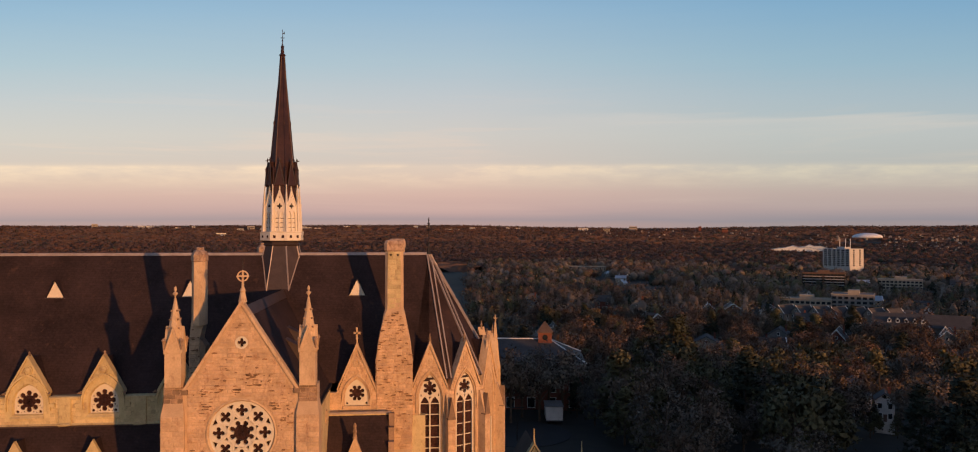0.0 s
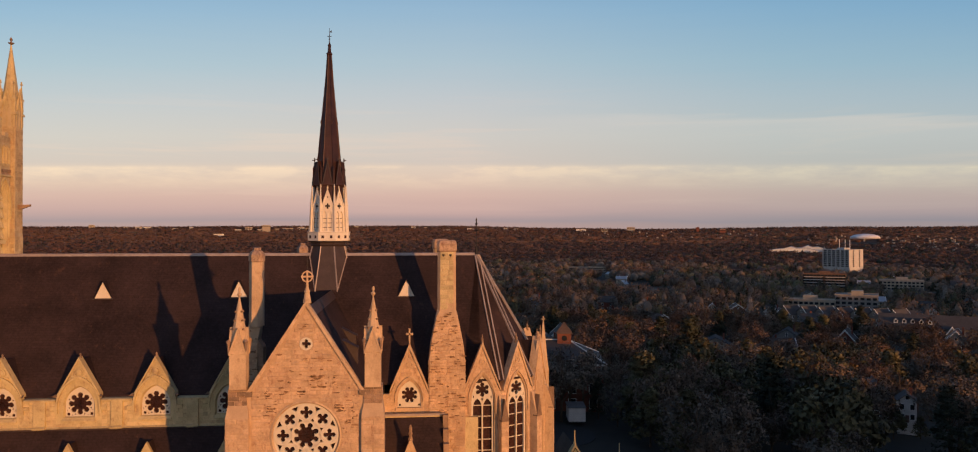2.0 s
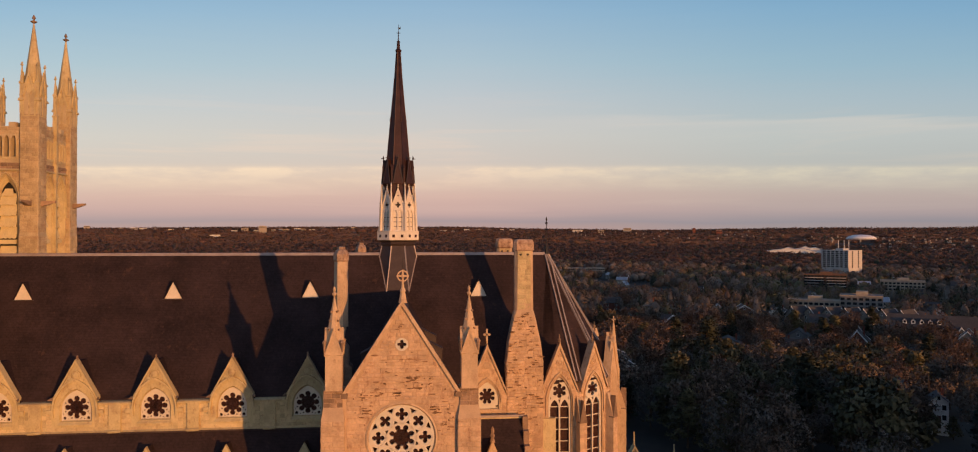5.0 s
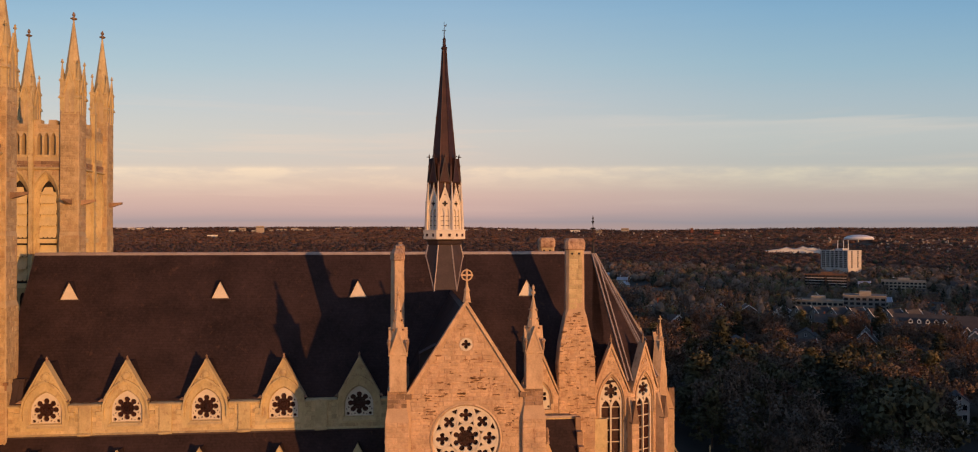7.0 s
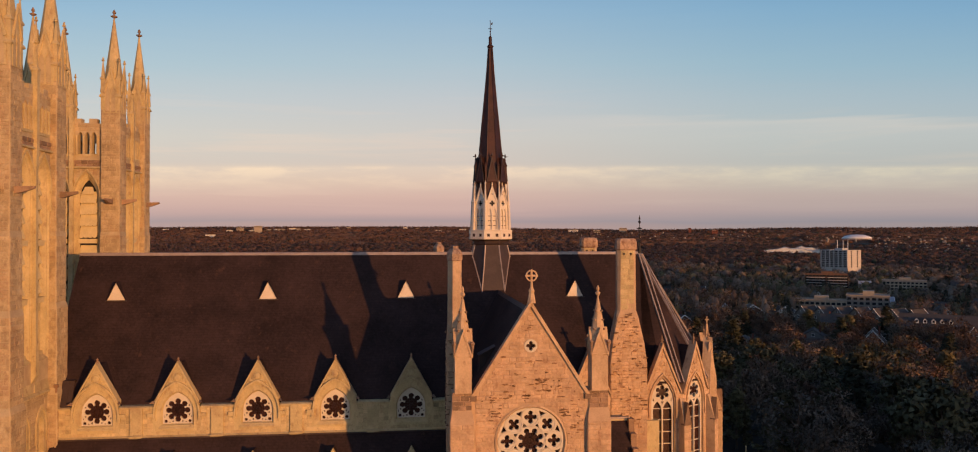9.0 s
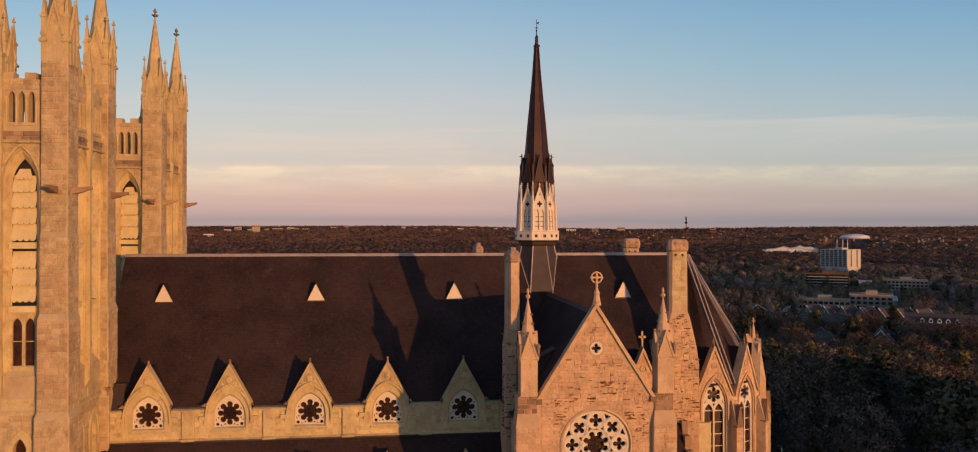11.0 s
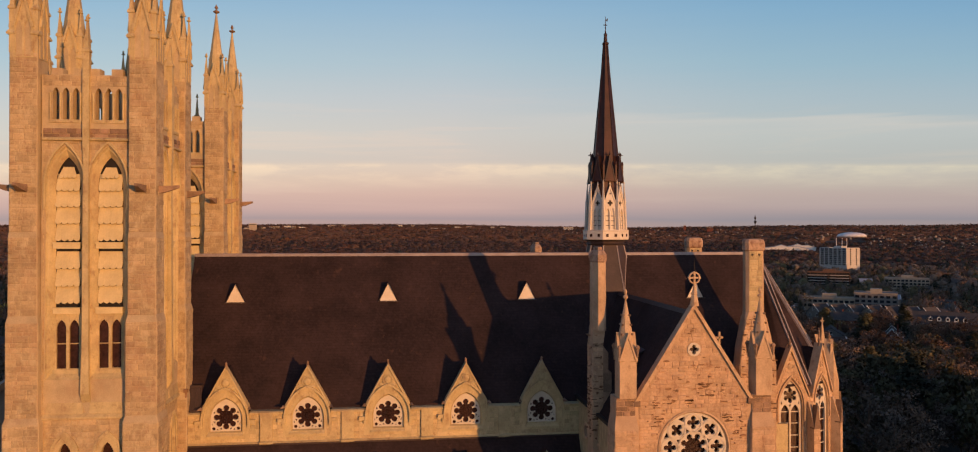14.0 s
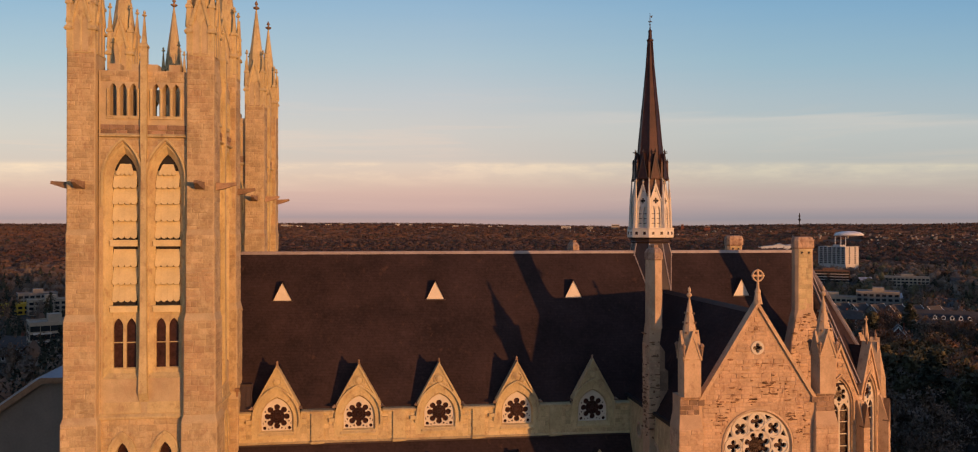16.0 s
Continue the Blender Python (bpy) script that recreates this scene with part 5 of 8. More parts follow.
def build_chimney(m, name_label, octagon=False):
    c = thing("chimney", name_label, "chimney", "church chimneys", m)
    if not octagon:
        def sq(w, d, z, s=0.0):
            return [(-w + s, -d, z), (w - s, -d, z), (w, -d + s, z), (w, 0.5 - s, z), (w - s, 0.5, z), (-w + s, 0.5, z), (-w, 0.5 - s, z), (-w, -d + s, z)]
        stack = part("shaft", Solid().loft([sq(1.55, 0.8, 0, 0.05), sq(1.55, 0.8, 25.9, 0.05), sq(1.4, 0.68, 27.3, 0.05), sq(0.94, 0.5, 29.6, 0.12), sq(0.8, 0.42, 30.1, 0.2), sq(0.78, 0.38, 35.1, 0.2)]), JOINT, c)
        masonry(stack, [(-1.53, 18), (1.53, 18), (1.53, 25.85), (-1.53, 25.85)], [], Matrix.Translation((0, -0.8, 0)), RUBBLE, 300, course=(0.2, 0.34), width=(0.28, 0.9), depth=(0.015, 0.07), singles=150, near=(0, 24))
        masonry(stack, [(-1.52, 25.9), (1.52, 25.9), (1.38, 27.3), (0.92, 29.55), (-0.92, 29.55), (-1.38, 27.3)], [], Matrix.Translation((0, -0.79, 25.9)) @ pose(0, 0, 0, -4.6) @ Matrix.Translation((0, 0, -25.9)), RUBBLE, 301, course=(0.2, 0.34), width=(0.28, 0.9), depth=(0.015, 0.07))
        masonry(stack, [(-0.59, 30.1), (0.59, 30.1), (0.57, 35.1), (-0.57, 35.1)], [], Matrix.Translation((0, -0.41, 0)), ASHLAR, 302, course=(0.36, 0.5), width=(0.5, 0.9), depth=(0.006, 0.02))
        masonry(stack, [(-0.78, 18), (0.48, 18), (0.48, 25.85), (-0.78, 25.85)], [], Matrix.Translation((1.55, 0, 0)) @ pose(0, 0, 0, 0, 0, 90), RUBBLE, 303, course=(0.2, 0.34), width=(0.28, 0.9), depth=(0.015, 0.07))
        masonry(stack, [(-0.48, 18), (0.78, 18), (0.78, 25.85), (-0.48, 25.85)], [], Matrix.Translation((-1.55, 0, 0)) @ pose(0, 0, 0, 0, 0, -90), RUBBLE, 304, course=(0.2, 0.34), width=(0.28, 0.9), depth=(0.015, 0.07))
        pocks(stack, lambda u, z: abs(u) < (1.45 if z < 26 else 1.45 - (z - 26) * 0.15), [(0, 23, 2.2, 3.4, 74), (0, 25.2, 2.0, 0.8, 16)], -0.82, 21)
        pocks(stack, lambda u, z: abs(u) < 1.45 - (z - 26) * 0.15 and 25.9 < z < 29.9, [(0, 26.6, 2.0, 1.4, 36), (0, 28.4, 1.3, 1.4, 26), (0, 29.7, 0.8, 0.3, 8)], -0.02, 25, Matrix.Translation((0, -0.79, 25.9)) @ pose(0, 0, 0, -4.6) @ Matrix.Translation((0, 0, -25.9)))
        cap = Solid().loft([sq(0.78, 0.38, 35.1, 0.2), sq(0.86, 0.5, 35.22, 0.22), sq(0.86, 0.5, 35.8, 0.22), sq(0.78, 0.4, 36.05, 0.22), sq(0.62, 0.25, 36.12, 0.15)])
        part("cap", cap, CAPSTONE, c, "blotched weathered cap")
        for u in (-0.3, 0.3):
            part("vent_slot", Solid().add([(u - 0.12, -0.43, 34.9), (u + 0.12, -0.43, 34.9), (u, -0.43, 34.65)], [(0, 2, 1)]).box(u - 0.1, u + 0.1, -0.44, -0.36, 34.75, 34.9), IRON_AND_SHADE, c)
    else:
        s = Solid().turned([(0.55, 29.6), (0.53, 34.5)], 8, squash=1.8)
        part("shaft", s, PINKSTONE, c)
        part("cap", Solid().turned([(0.53, 34.5), (0.6, 34.6), (0.6, 35.05), (0.46, 35.3), (0.3, 35.42), (0.3, 35.6), (0.22, 35.62)], 8, squash=1.6), CAPSTONE, c, "blotched weathered cap")
        b = Solid().box(-0.58, 0.2, -0.7, 0.7, 0, 28.6)
        b.loft([[(-0.58, -0.7, 28.6), (0.2, -0.7, 28.6), (0.2, 0.7, 28.6), (-0.58, 0.7, 28.6)], [(-0.5, -0.5, 29.9), (0.45, -0.5, 29.9), (0.45, 0.5, 29.9), (-0.5, 0.5, 29.9)]])
        for z0, z1, xo in ((0, 25.2, 1.1), (25.2, 26.6, 0.85), (26.6, 28.0, 0.6)):
            st = Solid().box(0.2, xo, -0.62, 0.62, z0, z1)
            st.loft([[(0.2, -0.62, z1), (xo, -0.62, z1), (xo, 0.62, z1), (0.2, 0.62, z1)], [(0.2, -0.6, z1 + 0.5), (0.25, -0.6, z1 + 0.5), (0.25, 0.6, z1 + 0.5), (0.2, 0.6, z1 + 0.5)]])
            part("set_off", st, DARKSTONE, c, "dark weathered stone set-off")
        bs = part("shaft_base", b, JOINT, c)
        masonry(bs, [(-0.7, 22), (0.7, 22), (0.7, 28.5), (-0.7, 28.5)], [], Matrix.Translation((-0.58, 0, 0)) @ pose(0, 0, 0, 0, 0, -90), RUBBLE, 310, course=(0.22, 0.36), width=(0.3, 0.8), depth=(0.015, 0.06))
        pocks(bs, lambda u, z: abs(u) < 0.66, [(0, 25.5, 0.9, 3.2, 60)], -0.04, 23, Matrix.Translation((-0.58, 0, 0)) @ pose(0, 0, 0, 0, 0, -90))
        pocks(bs, lambda u, z: -0.5 < u < 0.15, [(-0.2, 25.5, 0.5, 3.2, 46)], -0.74, 24)
        masonry(bs, [(-0.57, 22), (0.2, 22), (0.2, 28.5), (-0.57, 28.5)], [], Matrix.Translation((0, -0.7, 0)), RUBBLE, 311, course=(0.24, 0.4), width=(0.3, 0.7), depth=(0.015, 0.06))
    return c


def build_tower(m):
    """Square bell tower with four corner turrets and spirelets."""
    tw = thing("bell_tower", "square limestone bell tower with corner turrets, louvred arches and spirelets", "bell tower", "twin church towers", m)
    T, FACE = 3.55, 3.98
    # four faces of the shaft
    for f in range(4):
        q = pose(0, 0, 0, 0, 0, 90 * f)
        bays = (-1.32, 1.32)
        holes = []
        for b in bays:
            holes.append(arch(b, 27.1, 39.9, 1.2, 42.3))
            holes.append(arch(b, 19.0, 22.2, 0.42, 23.05))
            for u in (-0.62, 0.0, 0.62):
                holes.append(arch(b + u, 44.0, 45.7, 0.2, 46.1, 4))
        top = [(2.8, 46.9), (2.2, 46.9), (2.2, 47.35), (1.5, 47.35), (1.5, 46.95), (0.8, 46.95), (0.8, 47.35), (-0.8, 47.35), (-0.8, 46.95), (-1.5, 46.95), (-1.5, 47.35), (-2.2, 47.35), (-2.2, 46.9), (-2.8, 46.9)]
        wall = part("tower_wall", Solid().plate([(-2.8, -1), (2.8, -1)] + top, holes, -FACE, -FACE + 0.75), TOWERJOINT, tw, m=q)
        lit = f in (0, 1)
        if lit:
            masonry(wall, [(-2.7, 16), (2.7, 16), (2.7, 24.5), (-2.7, 24.5)], [arch(b, 18.0, 22.2, 0.85, 23.6) for b in bays], Matrix.Translation((0, -FACE, 0)), TOWERSTONE, 400 + f, singles=100 if f == 0 else 0, near=(0, 24.5), course=(0.2, 0.46), width=(0.3, 1.15), depth=(0.008, 0.035))
            masonry(wall, [(-2.7, 24.85), (2.7, 24.85), (2.7, 42.6), (-2.7, 42.6)], [arch(b, 25.0, 39.9, 1.3, 42.58) for b in bays], Matrix.Translation((0, -FACE, 0)), TOWERSTONE, 410 + f, singles=100 if f == 0 else 0, near=(0, 34), course=(0.2, 0.46), width=(0.28, 1.05), depth=(0.008, 0.035))
            masonry(wall, [(-2.7, 42.75), (2.7, 42.75), (2.7, 43.45), (-2.7, 43.45)], [], Matrix.Translation((0, -FACE - 0.02, 0)), DARKSTONE, 420 + f, course=(0.33, 0.36), width=(0.5, 1.1), depth=(0.03, 0.07))
            masonry(wall, [(-2.7, 46.2), (2.7, 46.2), (2.7, 46.9), (-2.7, 46.9)], [], Matrix.Translation((0, -FACE, 0)), TOWERSTONE, 430 + f, course=(0.3, 0.4), width=(0.5, 1.0), depth=(0.01, 0.04))
        part("string_course", Solid().loft([[(x, -FACE - 0.16, 24.55), (x, -FACE - 0.18, 24.68), (x, -FACE, 24.9), (x, -FACE, 24.5)] for x in (-2.7, 2.7)]), STONE, wall)
        part("parapet_string", Solid().loft([[(x, -FACE - 0.22, 42.66), (x, -FACE - 0.24, 42.74), (x, -FACE, 42.9), (x, -FACE, 42.6)] for x in (-2.7, 2.7)]), STONE, wall)
        for b in bays:
            # moulded orders stepping back into the arch
            part("arch_hood", Solid().plate(hoop(b, 38.2, 39.9, 1.31, 42.6, 0.12), [], -FACE - 0.16, -FACE + 0.05), STONE, wall)
            part("arch_order", Solid().loft([[(p[0], -FACE - 0.02, p[1]) for p in arch(b, 27.1, 39.9, 1.21, 42.32, 8)], [(p[0], -FACE + 0.12, p[1]) for p in arch(b, 27.25, 39.9, 1.14, 42.2, 8)], [(p[0], -FACE + 0.14, p[1]) for p in arch(b, 27.3, 39.9, 1.06, 42.08, 8)], [(p[0], -FACE + 0.5, p[1]) for p in arch(b, 27.7, 39.9, 0.76, 41.6, 8)]], cap=False), STONE, wall)
            part("sloping_sill", Solid().loft([[(b - 1.15, -FACE - 0.1, 24.9), (b + 1.15, -FACE - 0.1, 24.9), (b + 1.15, -FACE + 0.2, 24.9), (b - 1.15, -FACE + 0.2, 24.9)], [(b - 0.9, -FACE + 0.3, 27.7), (b + 0.9, -FACE + 0.3, 27.7), (b + 0.9, -FACE + 0.5, 27.7), (b - 0.9, -FACE + 0.5, 27.7)]]), STONE, wall)
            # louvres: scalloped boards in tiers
            # dark plate painted as the shade behind the louvres
            part("louvre_shadow", Solid().plate(arch(b, 31.4, 39.9, 0.84, 41.75), [], -FACE + 0.7, -FACE + 0.74), IRON_AND_SHADE, wall)
            tiers = [32.15, 33.25, 34.4, 36.25, 37.35, 38.45, 39.5, 40.35]
            for z in tiers:
                bd = Solid()
                rngw = 0.77 if z < 39 else (0.73 if z < 40 else 0.55)
                n = 4
                pts = [(-rngw, 0.0)]
                for j in range(n):
                    x0 = -rngw + 2 * rngw * j / n
                    w = 2 * rngw / n
                    pts += [(x0 + w * 0.12, -0.1), (x0 + w * 0.5, -0.17), (x0 + w * 0.88, -0.1), (x0 + w, 0.0)]
                pts += [(rngw * 0.98, 1.05), (-rngw * 0.98, 1.05)] if z < 40 else [(rngw * 0.6, 0.62), (-rngw * 0.6, 0.62)]
                bd.plate(pts, [], -0.03, 0.03, Matrix.Translation((b, -FACE + 0.34, z)) @ pose(0, 0, 0, -17))
                for j in range(1, n):
                    x0 = -rngw + 2 * rngw * j / n
                    bd.box(x0 - 0.015, x0 + 0.015, -0.045, 0.0, 0.0, 1.0 if z < 40 else 0.55, Matrix.Translation((b, -FACE + 0.34, z)) @ pose(0, 0, 0, -17))
                part("louvre", bd, LOUVRE, wall, "cream scalloped louvre board")
            for z, h in ((31.35, 0.42), (35.6, 0.42)):
                part("louvre_sill", Solid().box(b - 0.84, b + 0.84, -FACE + 0.16, -FACE + 0.5, z, z + h).box(b - 0.86, b + 0.86, -FACE + 0.1, -FACE + 0.5, z + h - 0.1, z + h), LOUVRE, wall)
            # twin lights below the louvres
            part("twin_light", Solid().plate([(b - 0.86, 27.6), (b + 0.86, 27.6), (b + 0.86, 31.4), (b - 0.86, 31.4)], [arch(b + u, 27.75, 30.4, 0.3, 30.95, 5) for u in (-0.4, 0.4)], -FACE + 0.42, -FACE + 0.56), STONE, wall)
            part("twin_light_glass", Solid().box(b - 0.86, b + 0.86, -FACE + 0.62, -FACE + 0.66, 27.6, 31.4), GLASS, wall)
            part("transom", Solid().box(b - 0.8, b + 0.8, -FACE + 0.4, -FACE + 0.56, 29.35, 29.41), STONE, wall)
            # slim lancets at the foot
            part("lancet_hood", Solid().plate(hoop(b, 21.0, 22.2, 0.9, 23.75, 0.18), [], -FACE - 0.12, -FACE + 0.02), STONE, wall)
            part("lancet_surround", Solid().plate(arch(b, 18.8, 22.2, 0.72, 23.5), [arch(b, 19.0, 22.2, 0.4, 23.0)], -FACE - 0.05, -FACE + 0.3), STONE, wall)
            part("lancet_glass", Solid().box(b - 0.5, b + 0.5, -FACE + 0.4, -FACE + 0.44, 19, 23.2), GLASS, wall)
            part("parapet_sill", Solid().box(b - 1.0, b + 1.0, -FACE - 0.1, -FACE + 0.3, 43.8, 44.0), STONE, wall)
            for u in (-0.93, -0.31, 0.31, 0.93):
                part("parapet_shaft", Solid().turned([(0.09, 44.0), (0.075, 44.1), (0.075, 45.6), (0.11, 45.75)], 6, (b + u, -FACE - 0.06)), STONE, wall)
        # slim middle buttress with a pinnacle
        sb = Solid().loft([[(-0.28, -FACE - 0.34, 26.2), (0.28, -FACE - 0.34, 26.2), (0.28, -FACE, 25.6), (-0.28, -FACE, 25.6)], [(-0.2, -FACE - 0.3, 29.0), (0.2, -FACE - 0.3, 29.0), (0.2, -FACE, 29.0), (-0.2, -FACE, 29.0)], [(-0.16, -FACE - 0.24, 41.0), (0.16, -FACE - 0.24, 41.0), (0.16, -FACE, 41.0), (-0.16, -FACE, 41.0)],
                            [(-0.2, -FACE - 0.3, 42.6), (0.2, -FACE - 0.3, 42.6), (0.2, -FACE + 0.2, 42.6), (-0.2, -FACE + 0.2, 42.6)], [(-0.2, -FACE - 0.3, 48.4), (0.2, -FACE - 0.3, 48.4), (0.2, -FACE + 0.1, 48.4), (-0.2, -FACE + 0.1, 48.4)]])
        sb.turned([(0.36, 48.4), (0.34, 48.55), (0.2, 48.7), (0.06, 50.3)], 4, (0, -FACE - 0.1), spin=math.pi / 4)
        knob_finial(sb, 0, -FACE - 0.1, 50.2, 0.6, 0.15)
        part("middle_buttress", sb, STONE, wall)
    part("belfry_floor", Solid().box(-3.9, 3.9, -3.9, 3.9, 42.9, 43.1), LEAD, tw)
    # added dark filler block, so the belfry openings look unlit inside
    part("belfry_core", Solid().box(-2.9, 2.9, -2.9, 2.9, 20, 42.9), IRON_AND_SHADE, tw)
    # corner turrets
    for i, (sx, sy) in enumerate(((-1, -1), (1, -1), (1, 1), (-1, 1))):
        c = Matrix.Translation(((3.55 if sx > 0 else -3.74), sy * T, 0))

        def sq(h, z, ch=0.06):
            return [(-h + ch, -h, z), (h - ch, -h, z), (h, -h + ch, z), (h, h - ch, z), (h - ch, h, z), (-h + ch, h, z), (-h, h - ch, z), (-h, -h + ch, z)]
        sh = Solid().loft([sq(1.12, -1), sq(1.12, 24.4), sq(1.0, 24.8), sq(1.0, 30.9), sq(0.9, 31.3), sq(0.9, 36.4), sq(0.86, 36.7), sq(0.86, 51.0)])
        tu = part("turret", sh, TOWERJOINT, tw, m=c)
        for fc in range(4):
            q = pose(0, 0, 0, 0, 0, 90 * fc)
            seen = (fc == 0 and sy < 0) or (fc == 1 and sx > 0) or (fc == 0 and sx > 0) or (fc == 3 and sx > 0 and sy < 0)
            if seen:
                for z0, z1, h in ((16, 24.3, 1.12), (24.8, 30.85, 1.0), (31.3, 36.35, 0.9), (36.7, 48.1, 0.86)):
                    masonry(tu, [(-h + 0.03, z0), (h - 0.03, z0), (h - 0.03, z1), (-h + 0.03, z1)], [], q @ Matrix.Translation((0, -h, 0)), TOWERSTONE, 500 + i * 31 + fc * 7 + int(z0), singles=60 if (sy < 0 and fc == 0) else 0, near=(0, (z0 + z1) / 2), course=(0.2, 0.46), width=(0.28, 1.0), depth=(0.008, 0.04))
            # blind lancets and gablet on the upper stage
            part("blind_panel", Solid().plate([(-0.62, 47.9), (0.62, 47.9), (0.62, 50.2), (0, 52.1), (-0.62, 50.2)], [arch(u, 47.95, 49.7, 0.2, 50.3, 4) for u in (-0.26, 0.26)], -0.91, -0.84, q), STONE, tu)
            part("gablet", Solid().plate([(-0.66, 49.9), (-0.5, 49.8), (0, 51.75), (0.5, 49.8), (0.66, 49.9), (0, 52.3)], [], -1.0, -0.86, q), STONE, tu)
            # corner pinnacle of the turret
            pc = Solid().box(-0.15, 0.15, -0.15, 0.15, 48.2, 51.0)
            pc.loft([[(-0.24, -0.24, 49.35), (0.24, -0.24, 49.35), (0.24, 0.24, 49.35), (-0.24, 0.24, 49.35)], [(-0.28, -0.28, 49.45), (0.28, -0.28, 49.45), (0.28, 0.28, 49.45), (-0.28, 0.28, 49.45)], [(-0.18, -0.18, 49.65), (0.18, -0.18, 49.65), (0.18, 0.18, 49.65), (-0.18, 0.18, 49.65)]])
            pc.turned([(0.3, 51.0), (0.3, 51.15), (0.18, 51.3), (0.05, 52.7)], 4, spin=math.pi / 4)
            knob_finial(pc, 0, 0, 52.55, 0.6, 0.16)
            part("turret_pinnacle", pc, STONE, tu, m=q @ Matrix.Translation((0.72, -0.72, 0)))
        sp = Solid().turned([(0.82, 50.8), (0.78, 51.4), (0.06, 57.0)], 8)
        part("spirelet", sp, STONE, tu, "tall octagonal stone spirelet")
        fin = Solid().turned([(0.07, 56.8), (0.06, 57.0), (0.3, 57.14), (0.32, 57.22), (0.09, 57.3), (0.07, 57.4), (0.17, 57.5), (0.15, 57.6), (0.03, 57.85)], 6)
        part("spirelet_finial", fin, DARKSTONE, tu, "reddish leafy finial")
        # gargoyles on the two outer faces
        for fc in ((0 if sy < 0 else 2), (1 if sx > 0 else 3)):
            q = pose(0, 0, 0, 0, 0, 90 * fc)
            g = Solid().loft([[(-0.3, -0.8, 39.25), (0.3, -0.8, 39.25), (0.3, -0.8, 39.75), (-0.3, -0.8, 39.75)], [(-0.26, -1.3, 39.35), (0.26, -1.3, 39.35), (0.26, -1.3, 39.75), (-0.26, -1.3, 39.75)], [(-0.14, -1.75, 39.5), (0.14, -1.75, 39.5), (0.14, -1.75, 39.78), (-0.14, -1.75, 39.78)], [(-0.12, -2.1, 39.62), (0.12, -2.1, 39.62), (0.1, -2.1, 39.8), (-0.1, -2.1, 39.8)]], q)
            part("gargoyle", g, DARKSTONE, tu, "projecting stone gargoyle spout")
    return tw


# ---- building it all ----
build_nave()
build_transept()
build_chancel()
build_fleche()
build_chimney(Matrix.Translation((10.8, -6.05, 0)), "tall tapering rubble-stone chimney rising beside the apse roof")
build_chimney(Matrix.Translation((10.75, 6.75, 0)), "tall tapering stone chimney behind the apse roof")
build_chimney(Matrix.Translation((-4.08, -12.25, 0)), "slim octagonal stone chimney on a rubble base in the transept roof", True)
build_chimney(Matrix.Translation((-4.05, 12.6, 0)), "slim octagonal stone chimney behind the nave ridge", True)
near_tower = build_tower(Matrix.Translation((-38.62, -9.8, 0)))
copy_thing(near_tower, Matrix.Translation((-38.75, 11.1, 0)))

# ---- the land ----


def land(x, y):
    """Height of the ground: a hill under the church, a wide valley, low hills at the horizon."""
    d = math.hypot(x, y)

    def ease(a, b):
        t = min(1.0, max(0.0, (d - a) / (b - a)))
        return t * t * (3 - 2 * t)
    z = -15 * ease(70, 260) - 14 * ease(260, 1000) + 87 * ease(1500, 4900)
    z += 6 * noise.noise((x * 0.0016, y * 0.0016, 3)) * ease(700, 1500) + 16 * noise.noise((x * 0.0008, y * 0.0008, 7)) * ease(2200, 4200)
    z += 8 * ease(2200, 4200) * min(1.0, max(0.0, (900 - x) / 900))
    # unseen spur behind the camera, added and shaped to shade the valley at sunset
    if x > 50:
        c = min(1.0, max(0.0, (x - 232) / 50))
        crest = 24.5 - 19.5 * c * c * (3 - 2 * c) + 16 * min(1.0, max(0.0, (x - 540) / 240))
        t = min(1.0, max(0.0, (x - 60) / 110))
        u = min(1.0, max(0.0, (1250 - x) / 200))
        z += (crest - z) * t * t * (3 - 2 * t) * u * math.exp(-((y + 200 - 0.2 * (x - 280)) / 85) ** 2)
    return z


SOIL = material("ground", (0.026, 0.022, 0.014), 0.95, var=0.4, scale=0.02, fine=0.4, bump=0.2, stain=(((0.06, 0.035, 0.02), 0.6, 0.014, 0.5, 0.75),))
ASPHALT = material("asphalt", (0.022, 0.021, 0.02), 0.95, var=0.2, scale=0.3, fine=6, bump=0.2)
BARK = material("bark", (0.09, 0.06, 0.04), 0.95, var=0.3, scale=2, fine=12, bump=0.6)
RUST = material("rust_twigs", (0.19, 0.108, 0.066), 0.95, var=0.4, scale=0.06, fine=1.5, bump=0.0, per_piece=0.2)
BROWN = material("brown_twigs", (0.165, 0.118, 0.082), 0.95, var=0.4, scale=0.06, fine=1.5, bump=0.0, per_piece=0.2)
OCHRE = material("ochre_leaves", (0.25, 0.15, 0.06), 0.9, var=0.4, scale=0.06, fine=1.5, bump=0.0, per_piece=0.2)
OLIVE = material("olive_needles", (0.115, 0.1, 0.045), 0.9, var=0.4, scale=0.06, fine=1.5, bump=0.0, per_piece=0.2)
DARKGREEN = material("dark_needles", (0.038, 0.044, 0.026), 0.9, var=0.4, scale=0.06, fine=1.5, bump=0.0, per_piece=0.2)
GREYTWIG = material("grey_twigs", (0.165, 0.138, 0.108), 0.95, var=0.35, scale=0.06, fine=1.5, bump=0.0, per_piece=0.2)

FARRUST = material("far_rust_woods", (0.105, 0.05, 0.032), 0.95, var=0.3, scale=0.012, fine=0.3, bump=0.0, per_piece=0.12)
